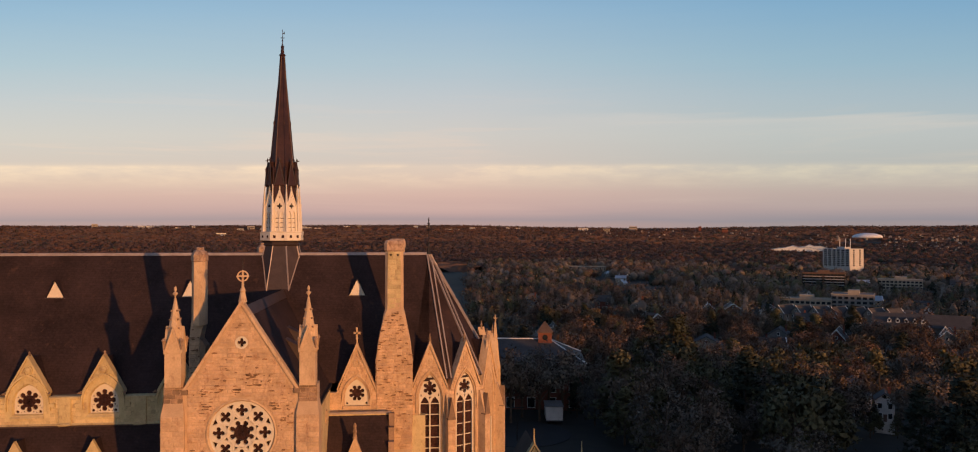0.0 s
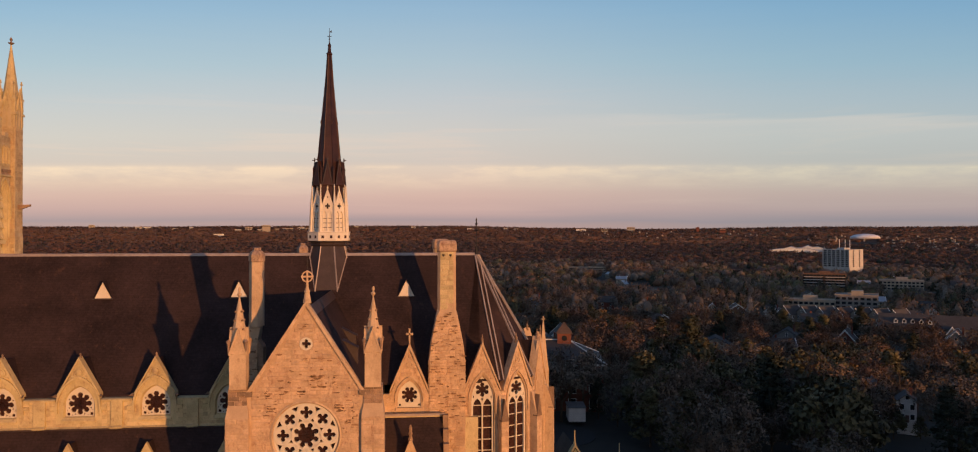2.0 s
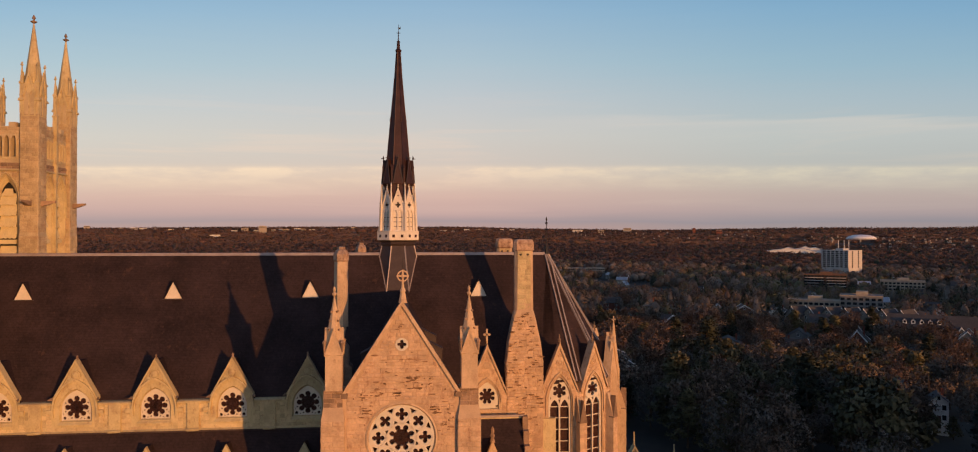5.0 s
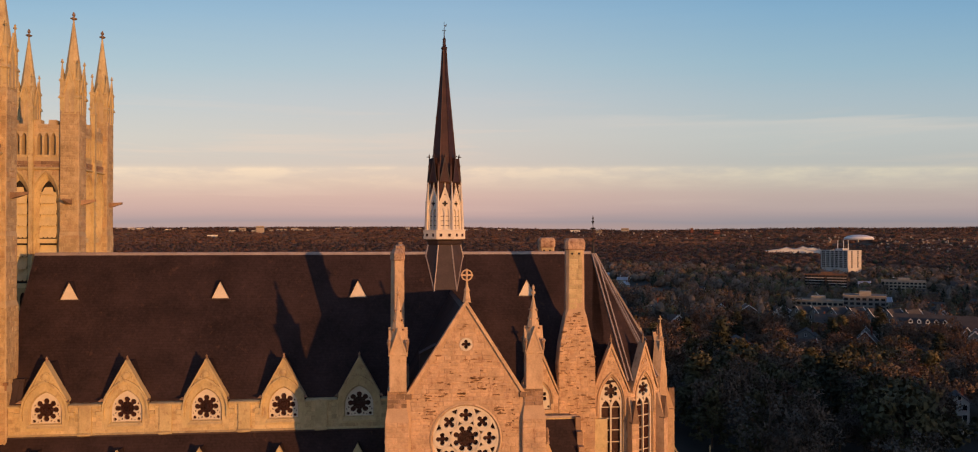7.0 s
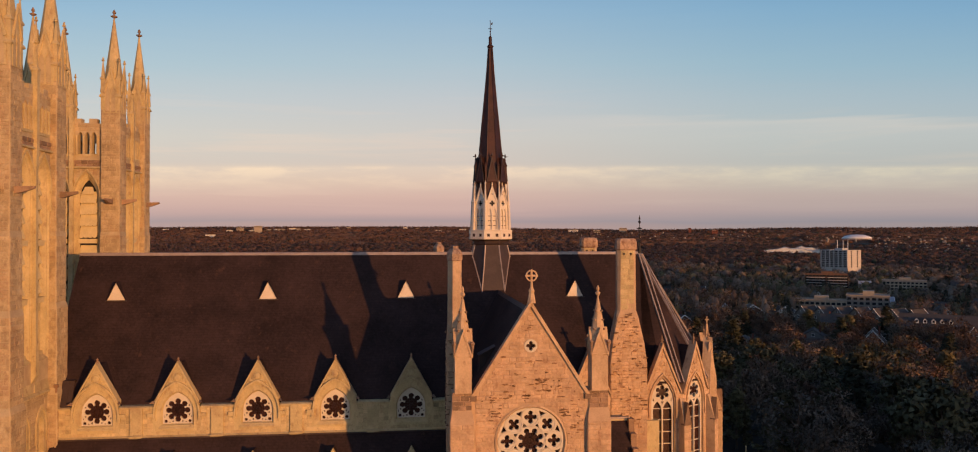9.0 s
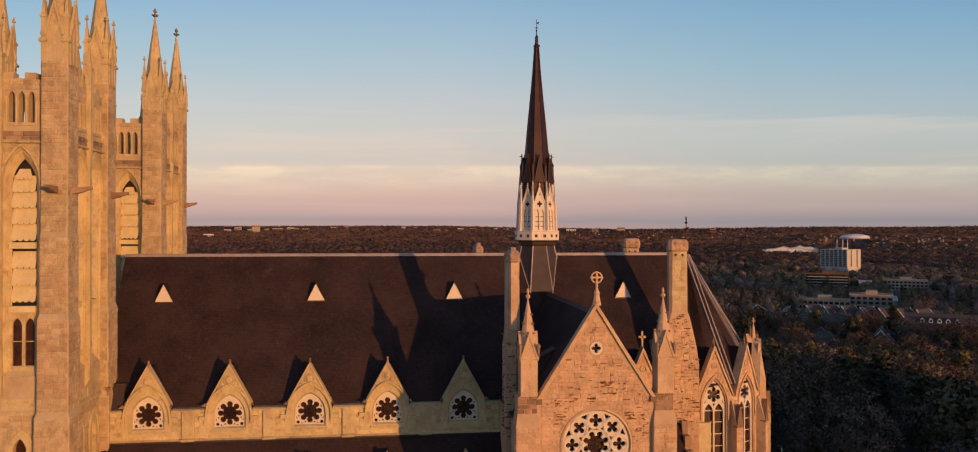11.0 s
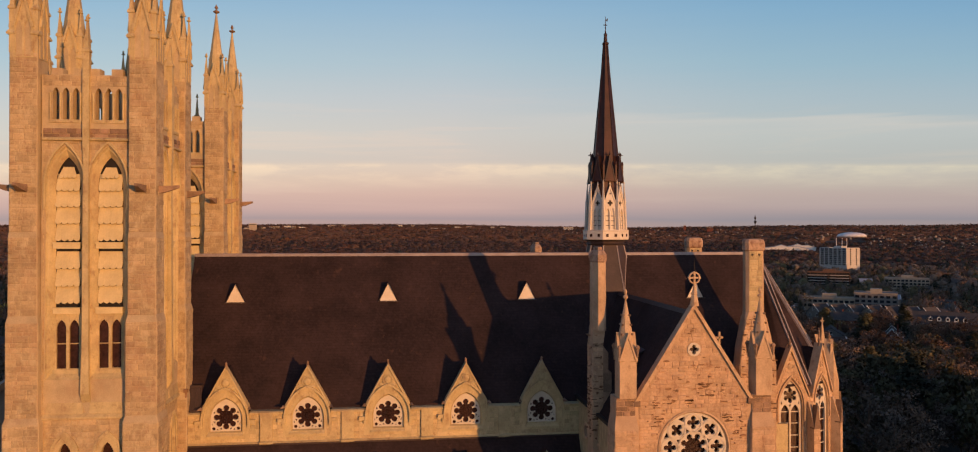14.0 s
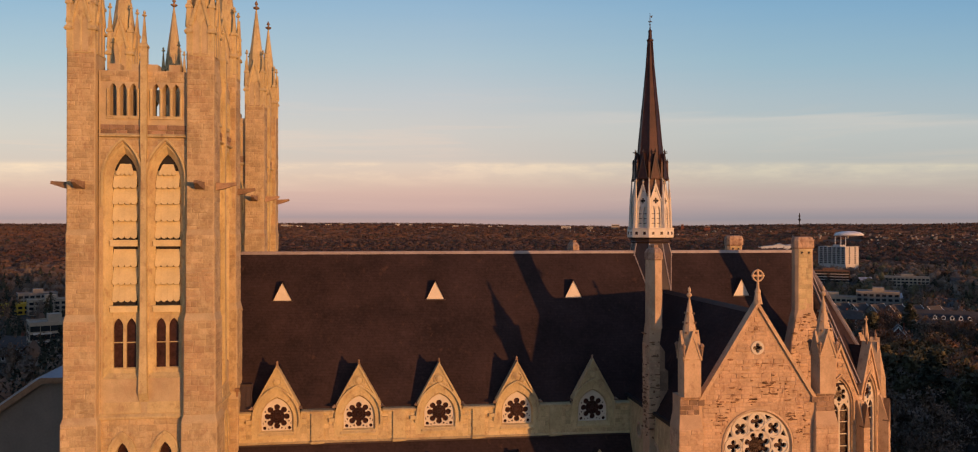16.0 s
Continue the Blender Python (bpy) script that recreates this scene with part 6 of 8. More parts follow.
FARBROWN = material("far_brown_woods", (0.088, 0.052, 0.036), 0.95, var=0.3, scale=0.012, fine=0.3, bump=0.0, per_piece=0.12)


def build_ground():
    rs = [0, 20, 40, 60, 75, 90, 110, 130, 155, 180, 210, 250, 300, 360, 430, 520, 640, 780, 950, 1150, 1400, 1700, 2050, 2450, 2900, 3350, 3800, 4250, 4650, 4950]
    n = 160
    s = Solid()
    for r in rs:
        for k in range(n):
            a = 2 * math.pi * k / n
            x, y = r * math.cos(a), r * math.sin(a)
            s.v.append((x, y, land(x, y)))
    for i in range(len(rs) - 1):
        for k in range(n):
            a, b = i * n + k, i * n + (k + 1) % n
            s.f.append((a, a + n, b + n, b))
    ob = part("ground", s, SOIL, None, kind="structure")
    for p in ob.data.polygons:
        p.use_smooth = True
    tagged(ob, "dark grassy ground falling away from the church hill", "ground")


build_ground()

# ---- buildings of the town ----
BRICK = material("red_brick", (0.2, 0.07, 0.045), 0.9, var=0.2, scale=0.6, fine=9, bump=0.3, grain=(0.5, 0.16, 0.02, 0.3))
BROWNBRICK = material("brown_brick", (0.16, 0.09, 0.06), 0.9, var=0.2, scale=0.6, fine=9, bump=0.3, grain=(0.5, 0.16, 0.02, 0.3))
WHITEWALL = material("white_siding", (0.62, 0.6, 0.56), 0.7, var=0.1, scale=0.8, fine=6, bump=0.15, grain=(6.0, 0.2, 0.02, 0.2))
GREYWALL = material("grey_siding", (0.21, 0.2, 0.19), 0.8, var=0.12, scale=0.8, fine=6, bump=0.15, grain=(6.0, 0.2, 0.02, 0.2))
BEIGEWALL = material("beige_plaster", (0.33, 0.285, 0.225), 0.85, var=0.12, scale=0.5, fine=6, bump=0.15)
DULLWALL = material("dull_plaster", (0.2, 0.17, 0.14), 0.9, var=0.15, scale=0.3, fine=4, bump=0.2)
YELLOWWALL = material("yellow_panel", (0.6, 0.42, 0.04), 0.7, var=0.1, scale=0.5, fine=6, bump=0.1)
CONCRETE = material("concrete", (0.5, 0.48, 0.45), 0.85, var=0.12, scale=0.3, fine=4, bump=0.15, stain=(((0.3, 0.28, 0.26), 0.3, 0.21, 0.5, 0.75),))
SHINGLE = material("asphalt_shingle", (0.075, 0.068, 0.065), 0.9, var=0.25, scale=0.4, fine=5, bump=0.3, grain=(0.9, 0.25, 0.02, 0.3))
BROWNROOF = material("brown_shingle", (0.1, 0.065, 0.05), 0.9, var=0.25, scale=0.4, fine=5, bump=0.3, grain=(0.9, 0.25, 0.02, 0.3))
METALROOF = material("pale_metal_roof", (0.4, 0.42, 0.45), 0.45, 0.3, var=0.1, scale=0.2, fine=3, bump=0.05)
WHITETRIM = material("white_trim", (0.75, 0.74, 0.7), 0.6, var=0.06, scale=1, fine=6, bump=0.0)
PANE = material("window_glass", (0.02, 0.024, 0.028), 0.12, var=0.2, bump=0.0, spec=0.6)
FABRIC = material("white_dome_fabric", (0.78, 0.78, 0.78), 0.6, var=0.05, scale=0.05, fine=1, bump=0.0)
SIGHT = []  # open gardens before houses
TAKEN = []  # ground that buildings stand on: x, y, radius


def window(parent, m, w=1.1, h=1.5, sill=True):
    wf = part("window", Solid().plate([(-w / 2 - 0.12, -0.12), (w / 2 + 0.12, -0.12), (w / 2 + 0.12, h + 0.12), (-w / 2 - 0.12, h + 0.12)], [[(-w / 2, 0), (w / 2, 0), (w / 2, h), (-w / 2, h)]], -0.08, 0.03), WHITETRIM, parent, m=m)
    part("pane", Solid().box(-w / 2, w / 2, -0.03, 0.0, 0, h).box(-0.03, 0.03, -0.06, -0.02, 0, h), PANE, wf)


def build_house(label, wall_mat, roof_mat, w=9.0, d=11.0, storeys=2, pitch=0.9, m=None, chimney=True, trim=False, group="houses of the town", lit_verge=False):
    """A house with its gable to the front (-y), windows on the front and on both sides."""
    h = thing("house", label, "house", group, m)
    H = storeys * 2.9 + 0.4
    rise = w / 2 * pitch
    wall = part("wall", Solid().plate([(-w / 2, -6), (w / 2, -6), (w / 2, H), (0, H + rise), (-w / 2, H)], [], -d / 2, d / 2), wall_mat, h)
    r = Solid()
    for k in (-1, 1):
        o = 0.5
        a = [(0, -d / 2 - o, H + rise + 0.2), (0, d / 2 + o, H + rise + 0.2), (k * (w / 2 + o), d / 2 + o, H - o * pitch + 0.2), (k * (w / 2 + o), -d / 2 - o, H - o * pitch + 0.2)]
        slab(r, a if k < 0 else a[::-1], 0.18)
    part("roof", r, roof_mat, h)
    if trim:
        t = Solid()
        for k in (-1, 1):
            a = [(k * (w / 2 + 0.5), H - 0.75), (k * (w / 2 + 0.5), H - 0.35), (0, H + rise + 0.12), (0, H + rise - 0.3)]
            t.plate(a if k > 0 else a[::-1], [], -d / 2 - 0.62, -d / 2 - 0.5)
        part("barge_board", t, WHITETRIM, h, "white barge board")
        for e in (-d / 2 - 0.5, d / 2 + 0.1):
            v = Solid()
            for k in (-1, 1):
                a = [(0, e, H + rise + 0.32), (0, e + 0.4, H + rise + 0.32), (k * (w / 2 + 0.5), e + 0.4, H - 0.5 * pitch + 0.32), (k * (w / 2 + 0.5), e, H - 0.5 * pitch + 0.32)]
                slab(v, a if k < 0 else a[::-1], 0.1)
            part("verge", v, WHITETRIM, h, "pale verge along the roof edge")
    # white strip on the right slope only: caught light put in as trim
    if lit_verge:
        for e in (-d / 2 - 0.5, d / 2 + 0.2):
            part("verge", slab(Solid(), [(0, e, H + rise + 0.32), (0, e + 0.35, H + rise + 0.32), (w / 2 + 0.5, e + 0.35, H - 0.5 * pitch + 0.32), (w / 2 + 0.5, e, H - 0.5 * pitch + 0.32)][::-1], 0.12), WHITETRIM, h, "pale verge along the roof edge")
    for s in range(storeys):
        for u in (-w * 0.27, w * 0.27):
            window(wall, Matrix.Translation((u, -d / 2, 0.9 + 2.9 * s)))
        for k in (-1, 1):
            for v in (-d * 0.25, d * 0.25):
                window(wall, Matrix.Translation((k * w / 2, v, 0.9 + 2.9 * s)) @ pose(0, 0, 0, 0, 0, 90 * k))
    window(wall, Matrix.Translation((0, -d / 2, H + rise * 0.25)), 0.8, 1.1)
    part("door", Solid().box(-0.5, 0.5, -d / 2 - 0.05, -d / 2 + 0.02, 0, 2.1), BROWNBRICK, h)
    if chimney:
        part("house_chimney", Solid().box(w * 0.2, w * 0.2 + 0.7, 1.0, 1.7, H, H + rise + 1.2).box(w * 0.2 - 0.08, w * 0.2 + 0.78, 0.92, 1.78, H + rise + 1.0, H + rise + 1.2), BRICK, h)
    return h


def build_block(label, category, mat, w, d, floors, m, bay=3.4, fh=3.1, roof_mat=None, balconies=False, group="", penthouse=True, band=None):
    """A flat-roofed block with rows of windows on its front and its two ends."""
    b = thing("apartment_block" if balconies else "low_block", label, category, group, m)
    H = floors * fh + 0.8
    wall = part("wall", Solid().box(-w / 2, w / 2, -d / 2, d / 2, -8, H), mat, b)
    par = Solid().plate([(-w / 2 - 0.15, -d / 2 - 0.15), (w / 2 + 0.15, -d / 2 - 0.15), (w / 2 + 0.15, d / 2 + 0.15), (-w / 2 - 0.15, d / 2 + 0.15)], [[(-w / 2 + 0.3, -d / 2 + 0.3), (w / 2 - 0.3, -d / 2 + 0.3), (w / 2 - 0.3, d / 2 - 0.3), (-w / 2 + 0.3, d / 2 - 0.3)]], -0.6, 0.0, Matrix.Translation((0, 0, H)) @ pose(0, 0, 0, -90) @ Matrix.Diagonal((1, 1, 1, 1)))
    part("parapet", par, roof_mat or mat, b)
    n = max(2, int(w / bay))
    wide = 0.48 if balconies else 0.36
    g = Solid().box(-bay * wide, bay * wide, -0.06, 0.02, 0, fh * (0.68 if balconies else 0.55))
    gm = g.mesh("pane")
    for f in range(floors):
        for k in range(n):
            part("pane", gm, PANE, wall, m=Matrix.Translation((-w / 2 + (k + 0.5) * w / n, -d / 2 - 0.02, f * fh + 0.9)))
        for s in (-1, 1):
            for k in range(2):
                part("pane", gm, PANE, wall, m=Matrix.Translation((s * (w / 2 + 0.02), (k - 0.5) * d * 0.45, f * fh + 0.9)) @ pose(0, 0, 0, 0, 0, 90 * s))
        if balconies and f:
            part("balcony", Solid().box(-w / 2 + 1, -1.5, -d / 2 - 1.3, -d / 2, f * fh - 0.1, f * fh + 0.1).box(-w / 2 + 1, -1.5, -d / 2 - 1.3, -d / 2 - 1.2, f * fh, f * fh + 0.6), CONCRETE, b)
            part("balcony", Solid().box(1.5, w / 2 - 1, -d / 2 - 1.3, -d / 2, f * fh - 0.1, f * fh + 0.1).box(1.5, w / 2 - 1, -d / 2 - 1.3, -d / 2 - 1.2, f * fh, f * fh + 0.6), CONCRETE, b)
    if penthouse:
        part("plant_room", Solid().box(-w * 0.12, w * 0.15, -d * 0.2, d * 0.25, H - 0.2, H + 3.0), roof_mat or mat, b)
    return b


def on_land(x, y, turn=0.0, r=10, dz=0.0):
    TAKEN.append((x, y, r))
    return Matrix.Translation((x, y, land(x, y) + dz)) @ pose(0, 0, 0, 0, 0, turn)


def build_town():
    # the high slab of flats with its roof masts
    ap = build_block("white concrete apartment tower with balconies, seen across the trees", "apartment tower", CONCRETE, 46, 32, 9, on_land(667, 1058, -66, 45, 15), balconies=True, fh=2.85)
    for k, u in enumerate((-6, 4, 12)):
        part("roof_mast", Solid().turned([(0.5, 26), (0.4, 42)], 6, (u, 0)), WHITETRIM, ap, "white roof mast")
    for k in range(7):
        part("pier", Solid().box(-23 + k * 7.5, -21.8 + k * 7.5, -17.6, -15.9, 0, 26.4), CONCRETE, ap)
    # sports dome and arena roofs beyond it
    dm = Solid()
    rings = [[(math.cos(2 * math.pi * k / 40) * 46 * math.cos(a), math.sin(2 * math.pi * k / 40) * 30 * math.cos(a), 13 * math.sin(a)) for k in range(40)] for a in (0, 0.3, 0.6, 0.9, 1.2, 1.5)]
    dm.loft(rings)
    dome = thing("sports_dome", "white inflated sports dome on far playing fields", "sports dome", m=on_land(1506, 2365, -30, 80, 21))
    part("dome_skin", dm, FABRIC, dome)
    part("dome_base", Solid().turned([(46.5, -3), (46.5, 0.8)], 40, squash=0.66), CONCRETE, dome)
    for (x, y, w, hh) in ((990, 1850, 130, 14), (1078, 1930, 90, 14)):
        ar = thing("arena", "pale metal-roofed sports hall beyond the woods", "sports hall", "sports halls", on_land(x, y, -28, 60, 5))
        bow = [(-0.5, 0.2), (-0.3, 0.5), (-0.16, 0.62), (-0.02, 1.0), (0.1, 0.66), (0.28, 0.74), (0.5, 0.25)]
        part("wall", Solid().plate([(-w * 0.48, -12), (w * 0.48, -12)] + [(w * 0.96 * u, hh * v - 0.5) for u, v in bow[::-1]], [], -22, 22), WHITETRIM, ar)
        part("roof", Solid().loft([[(w * u, yy, hh * v + 0.6) for u, v in bow] + [(w * u, yy, hh * v - 0.4) for u, v in bow[::-1]] for yy in (-23, 23)]), METALROOF, ar, "pale curved metal roof")
    # office blocks in the middle distance
    build_block("grey concrete office block with a pale plant room", "office block", GREYWALL, 27, 20, 3, on_land(317, 440, -33, 26, 3), roof_mat=BEIGEWALL, group="mid-town blocks")
    build_block("low grey concrete block beside the offices", "office block", BEIGEWALL, 34, 16, 2, on_land(289, 452, -33, 20, 2), group="mid-town blocks")
    build_block("brown brick flats with pale balconies among trees", "flats", BROWNBRICK, 44, 16, 5, on_land(470, 758, -30, 28, 3), balconies=True, group="mid-town blocks")
    build_block("low beige block among trees", "office block", BEIGEWALL, 40, 18, 3, on_land(500, 665, -34, 30, 6), group="mid-town blocks")
    build_block("pale low block among bare trees", "office block", BEIGEWALL, 60, 20, 2, on_land(298, 1194, -12, 40), group="mid-town blocks", penthouse=False)
    # terrace with parallel pitched roofs
    for k in range(7):
        x, y = 222 + k * 8.0, 348 - k * 4.4
        build_house("narrow terraced house with a dark roof, verge painted pale on its lit slope", DULLWALL, SHINGLE, 8.2, 11, 2, 1.05, on_land(x, y, -68, 8, 1.5), False, False, "terrace of pitched roofs", True)
    # long roof with a row of dormers
    lg = thing("long_house", "long low house with a row of small white dormers", "house", m=on_land(262, 285, -36, 26))
    part("wall", Solid().box(-22, 19, -6, 6, -6, 7), DULLWALL, lg)
    rr = Solid()
    for k in (-1, 1):
        a = [(-23, 0, 12.5), (20, 0, 12.5), (20, k * 7, 6.6), (-23, k * 7, 6.6)]
        slab(rr, a if k > 0 else a[::-1], 0.2)
    part("roof", rr, SHINGLE, lg)
    for k in range(5):
        u = -15 + 3.7 * k
        dr = part("dormer", Solid().plate([(-0.9, 0), (0.9, 0), (0.9, 1.4), (0, 2.4), (-0.9, 1.4)], [], -5.2, -2.0, Matrix.Translation((u, 0, 8.2))), WHITETRIM, lg, "white gabled dormer")
        part("pane", Solid().box(u - 0.5, u + 0.5, -5.3, -5.18, 8.6, 9.7), PANE, dr)
        dr2 = Solid()
        for s in (-1, 1):
            slab(dr2, [(u, -5.4, 10.8), (u, -1.2, 10.8), (u + s * 1.1, -1.2, 9.5), (u + s * 1.1, -5.4, 9.5)][::-s], 0.12)
        part("dormer_roof", dr2, SHINGLE, dr)
    for u in (2.0, 9.0):
        gw = part("gable_wing", Solid().plate([(-2.4, -4), (2.4, -4), (2.4, 4.6), (0, 8.0), (-2.4, 4.6)], [], -9.5, -6, Matrix.Translation((u, 0, 0))), DULLWALL, lg, "gabled wing with white verges")
        part("gable_trim", Solid().plate([(-2.8, 4.0), (-2.3, 4.0), (0, 7.4), (2.3, 4.0), (2.8, 4.0), (0, 8.2)], [], -9.8, -9.5, Matrix.Translation((u, 0, 0))), WHITETRIM, gw)
        part("pane", Solid().box(u - 1.0, u + 1.0, -9.6, -9.45, 2.0, 4.0), PANE, gw)
    # named houses among the trees
    H = build_house
    H("red brick house with a white-trimmed front gable", BRICK, SHINGLE, 9, 12, 2, 1.15, on_land(190, 237, -35, 9), True, True)
    H("pale rendered house in the trees", BEIGEWALL, SHINGLE, 14, 10, 2, 0.5, on_land(131, 232, -22, 10))
    H("small white house with a dark roof", WHITEWALL, SHINGLE, 8, 9, 1, 0.6, on_land(112, 185, -25, 8))
    H("brown brick house with a steep roof", BROWNBRICK, BROWNROOF, 8, 9, 2, 0.9, on_land(122, 176, -15, 8))
    H("white Victorian house with a bay window", WHITEWALL, SHINGLE, 5.0, 7, 2, 0.8, on_land(107, 74, -30, 8, 2.6) @ Matrix.Diagonal((0.68, 0.68, 0.68, 1)))
    H("grey-roofed house among bare trees", GREYWALL, SHINGLE, 8, 8, 2, 0.6, on_land(112, 95, -40, 8))
    H("white gabled house with a dark roof", WHITEWALL, SHINGLE, 9, 13, 2, 1.0, on_land(74, 268, -10, 9), True, True)
    H("pale stone house below the wood", BEIGEWALL, SHINGLE, 13, 10, 2, 0.6, on_land(62, 235, -10, 9))
    H("long grey house with a dark roof", GREYWALL, SHINGLE, 16, 10, 2, 0.7, on_land(270, 225, -40, 11))
    H("beige house with twin gables", BEIGEWALL, BROWNROOF, 10, 12, 2, 1.0, on_land(236, 232, -40, 9), True, True)
    # more houses through the wooded streets
    rng = random.Random(31)
    kinds = [("white sided house in the trees", WHITEWALL, SHINGLE), ("red brick house in the trees", BRICK, SHINGLE), ("grey house in the trees", GREYWALL, SHINGLE), ("brown brick house in the trees", BROWNBRICK, BROWNROOF), ("beige house in the trees", BEIGEWALL, METALROOF)]
    models = []
    count = 0
    while count < 64:
        az, r = radians(rng.uniform(7, 41)), rng.uniform(260, 1150)
        x, y = 12 + r * math.sin(az), -74 + r * math.cos(az)
        if any(math.hypot(x - a, y - b) < c + 14 for a, b, c in TAKEN):
            continue
        turn = rng.choice((-35, 55, -20, 70, 10)) + rng.uniform(-6, 6)
        k = count % 10
        m = on_land(x, y, turn, 8)
        if r < 700:
            SIGHT.append((x, y, 36, 6))
        if count < 10:
            lab, wm, rm = kinds[k % 5]
            models.append(H(lab, wm, rm, rng.uniform(8, 12), rng.uniform(9, 14), 2 if k % 3 else 1, rng.uniform(0.55, 1.0), m, True, k % 4 == 0))
        else:
            copy_thing(models[k], m)
        count += 1
    # far blocks along the horizon
    for i, (az, r, w, hh, mat) in enumerate(((-8, 3900, 160, 9, WHITETRIM), (-10.4, 3600, 60, 30, BEIGEWALL), (-11.6, 3700, 130, 16, CONCRETE), (-9.2, 3750, 200, 12, BEIGEWALL), (0.5, 4200, 120, 9, WHITETRIM), (3.2, 4000, 150, 8, WHITETRIM), (12.4, 3900, 80, 12, WHITETRIM), (14.1, 3700, 40, 26, CONCRETE), (16.0, 3900, 50, 26, BEIGEWALL), (20.7, 3600, 34, 24, BRICK), (22.4, 3500, 60, 26, BRICK), (-17, 3900, 200, 10, WHITETRIM), (-19, 4000, 90, 12, CONCRETE), (-21.5, 4100, 60, 26, BEIGEWALL), (6.4, 4200, 200, 7, WHITETRIM), (-4.5, 4100, 90, 10, WHITETRIM), (-13.6, 3400, 60, 10, WHITETRIM), (31.5, 3300, 70, 8, WHITETRIM))):
        n = max(1, int(w / 42))
        for k in range(n):
            a = radians(az) + (k + 0.5 - n / 2) * w / n / r * rng.uniform(0.9, 1.5)
            rr, wk, hk = r + rng.uniform(-160, 60), w / n * rng.uniform(0.3, 0.8), hh * rng.uniform(0.5, 1.05)
            x, y = 12 + rr * math.sin(a), -74 + rr * math.cos(a)
            b = thing("far_block", "pale flat-roofed building on the far horizon", "building", "far buildings", on_land(x, y, -az, wk / 2))
            part("wall", Solid().box(-wk / 2, wk / 2, -15, 15, -10, hk + 4), mat if rng.random() > 0.3 else BEIGEWALL, b)
            part("roof", Solid().box(-wk / 2 - 1, wk / 2 + 1, -16, 16, hk + 4, hk + 5), CONCRETE, b)
            part("window_band", Solid().box(-wk / 2 + 1, wk / 2 - 1, -15.3, -15, hk - 1, hk + 1.5), PANE, b)
    # street of flats to the west
    build_block("yellow-fronted flat-roofed shop building", "shop", YELLOWWALL, 26, 14, 2, on_land(-277, 488, 28, 24), group="west street blocks", penthouse=False)
    build_block("grey flats above the shop street", "flats", GREYWALL, 24, 14, 4, on_land(-268, 512, 28, 24), group="west street blocks")
    build_block("pale rendered flats with flat roofs", "flats", BEIGEWALL, 26, 14, 3, on_land(-249, 486, 28, 24), group="west street blocks")
    build_block("white apartment house with recessed balconies", "flats", BEIGEWALL, 17, 14, 5, on_land(-153, 255, 28, 14), group="west street blocks", balconies=True)
    H("dark-roofed house on the west street", GREYWALL, SHINGLE, 10, 14, 2, 0.7, on_land(-168, 262, 70, 10))
    H("white house on the west street", WHITEWALL, SHINGLE, 8, 9, 2, 0.8, on_land(-176, 240, 30, 8), True, True)


def build_hall():
    """Big plain hall west of the towers with a half-hipped roof."""
    h = thing("parish_hall", "large plain beige hall with a half-hipped metal roof", "hall", m=Matrix.Translation((-46.5, 25, 0)))
    TAKEN.append((-46, 34, 30))
    part("wall", Solid().plate([(-30, -1), (14, -1), (14, 12), (3, 20.3), (-14.4, 20.3), (-30, 9.2)], [], 0, 30), DULLWALL, h)
    r = Solid()
    slab(r, [(-15.0, -0.5, 20.3), (4, -0.5, 20.3), (-5.5, 8, 25.5)], 0.2)
    slab(r, [(-30.8, -0.5, 8.9), (-15.0, -0.5, 20.35), (-5.5, 8, 25.5), (-5.5, 30.5, 25.5), (-30.8, 30.5, 8.9)], 0.25)
    slab(r, [(4, -0.5, 20.35), (14.8, -0.5, 11.6), (14.8, 30.5, 11.6), (-5.5, 30.5, 25.5), (-5.5, 8, 25.5)], 0.25)
    part("roof", r, METALROOF, h, "blue-grey metal roof")
    part("verge_trim", Solid().plate([(-30.5, 9.0), (-30.2, 8.5), (-14.3, 19.8), (3, 19.8), (3, 20.4), (-14.5, 20.4)], [], -0.6, -0.3), SILL, h)


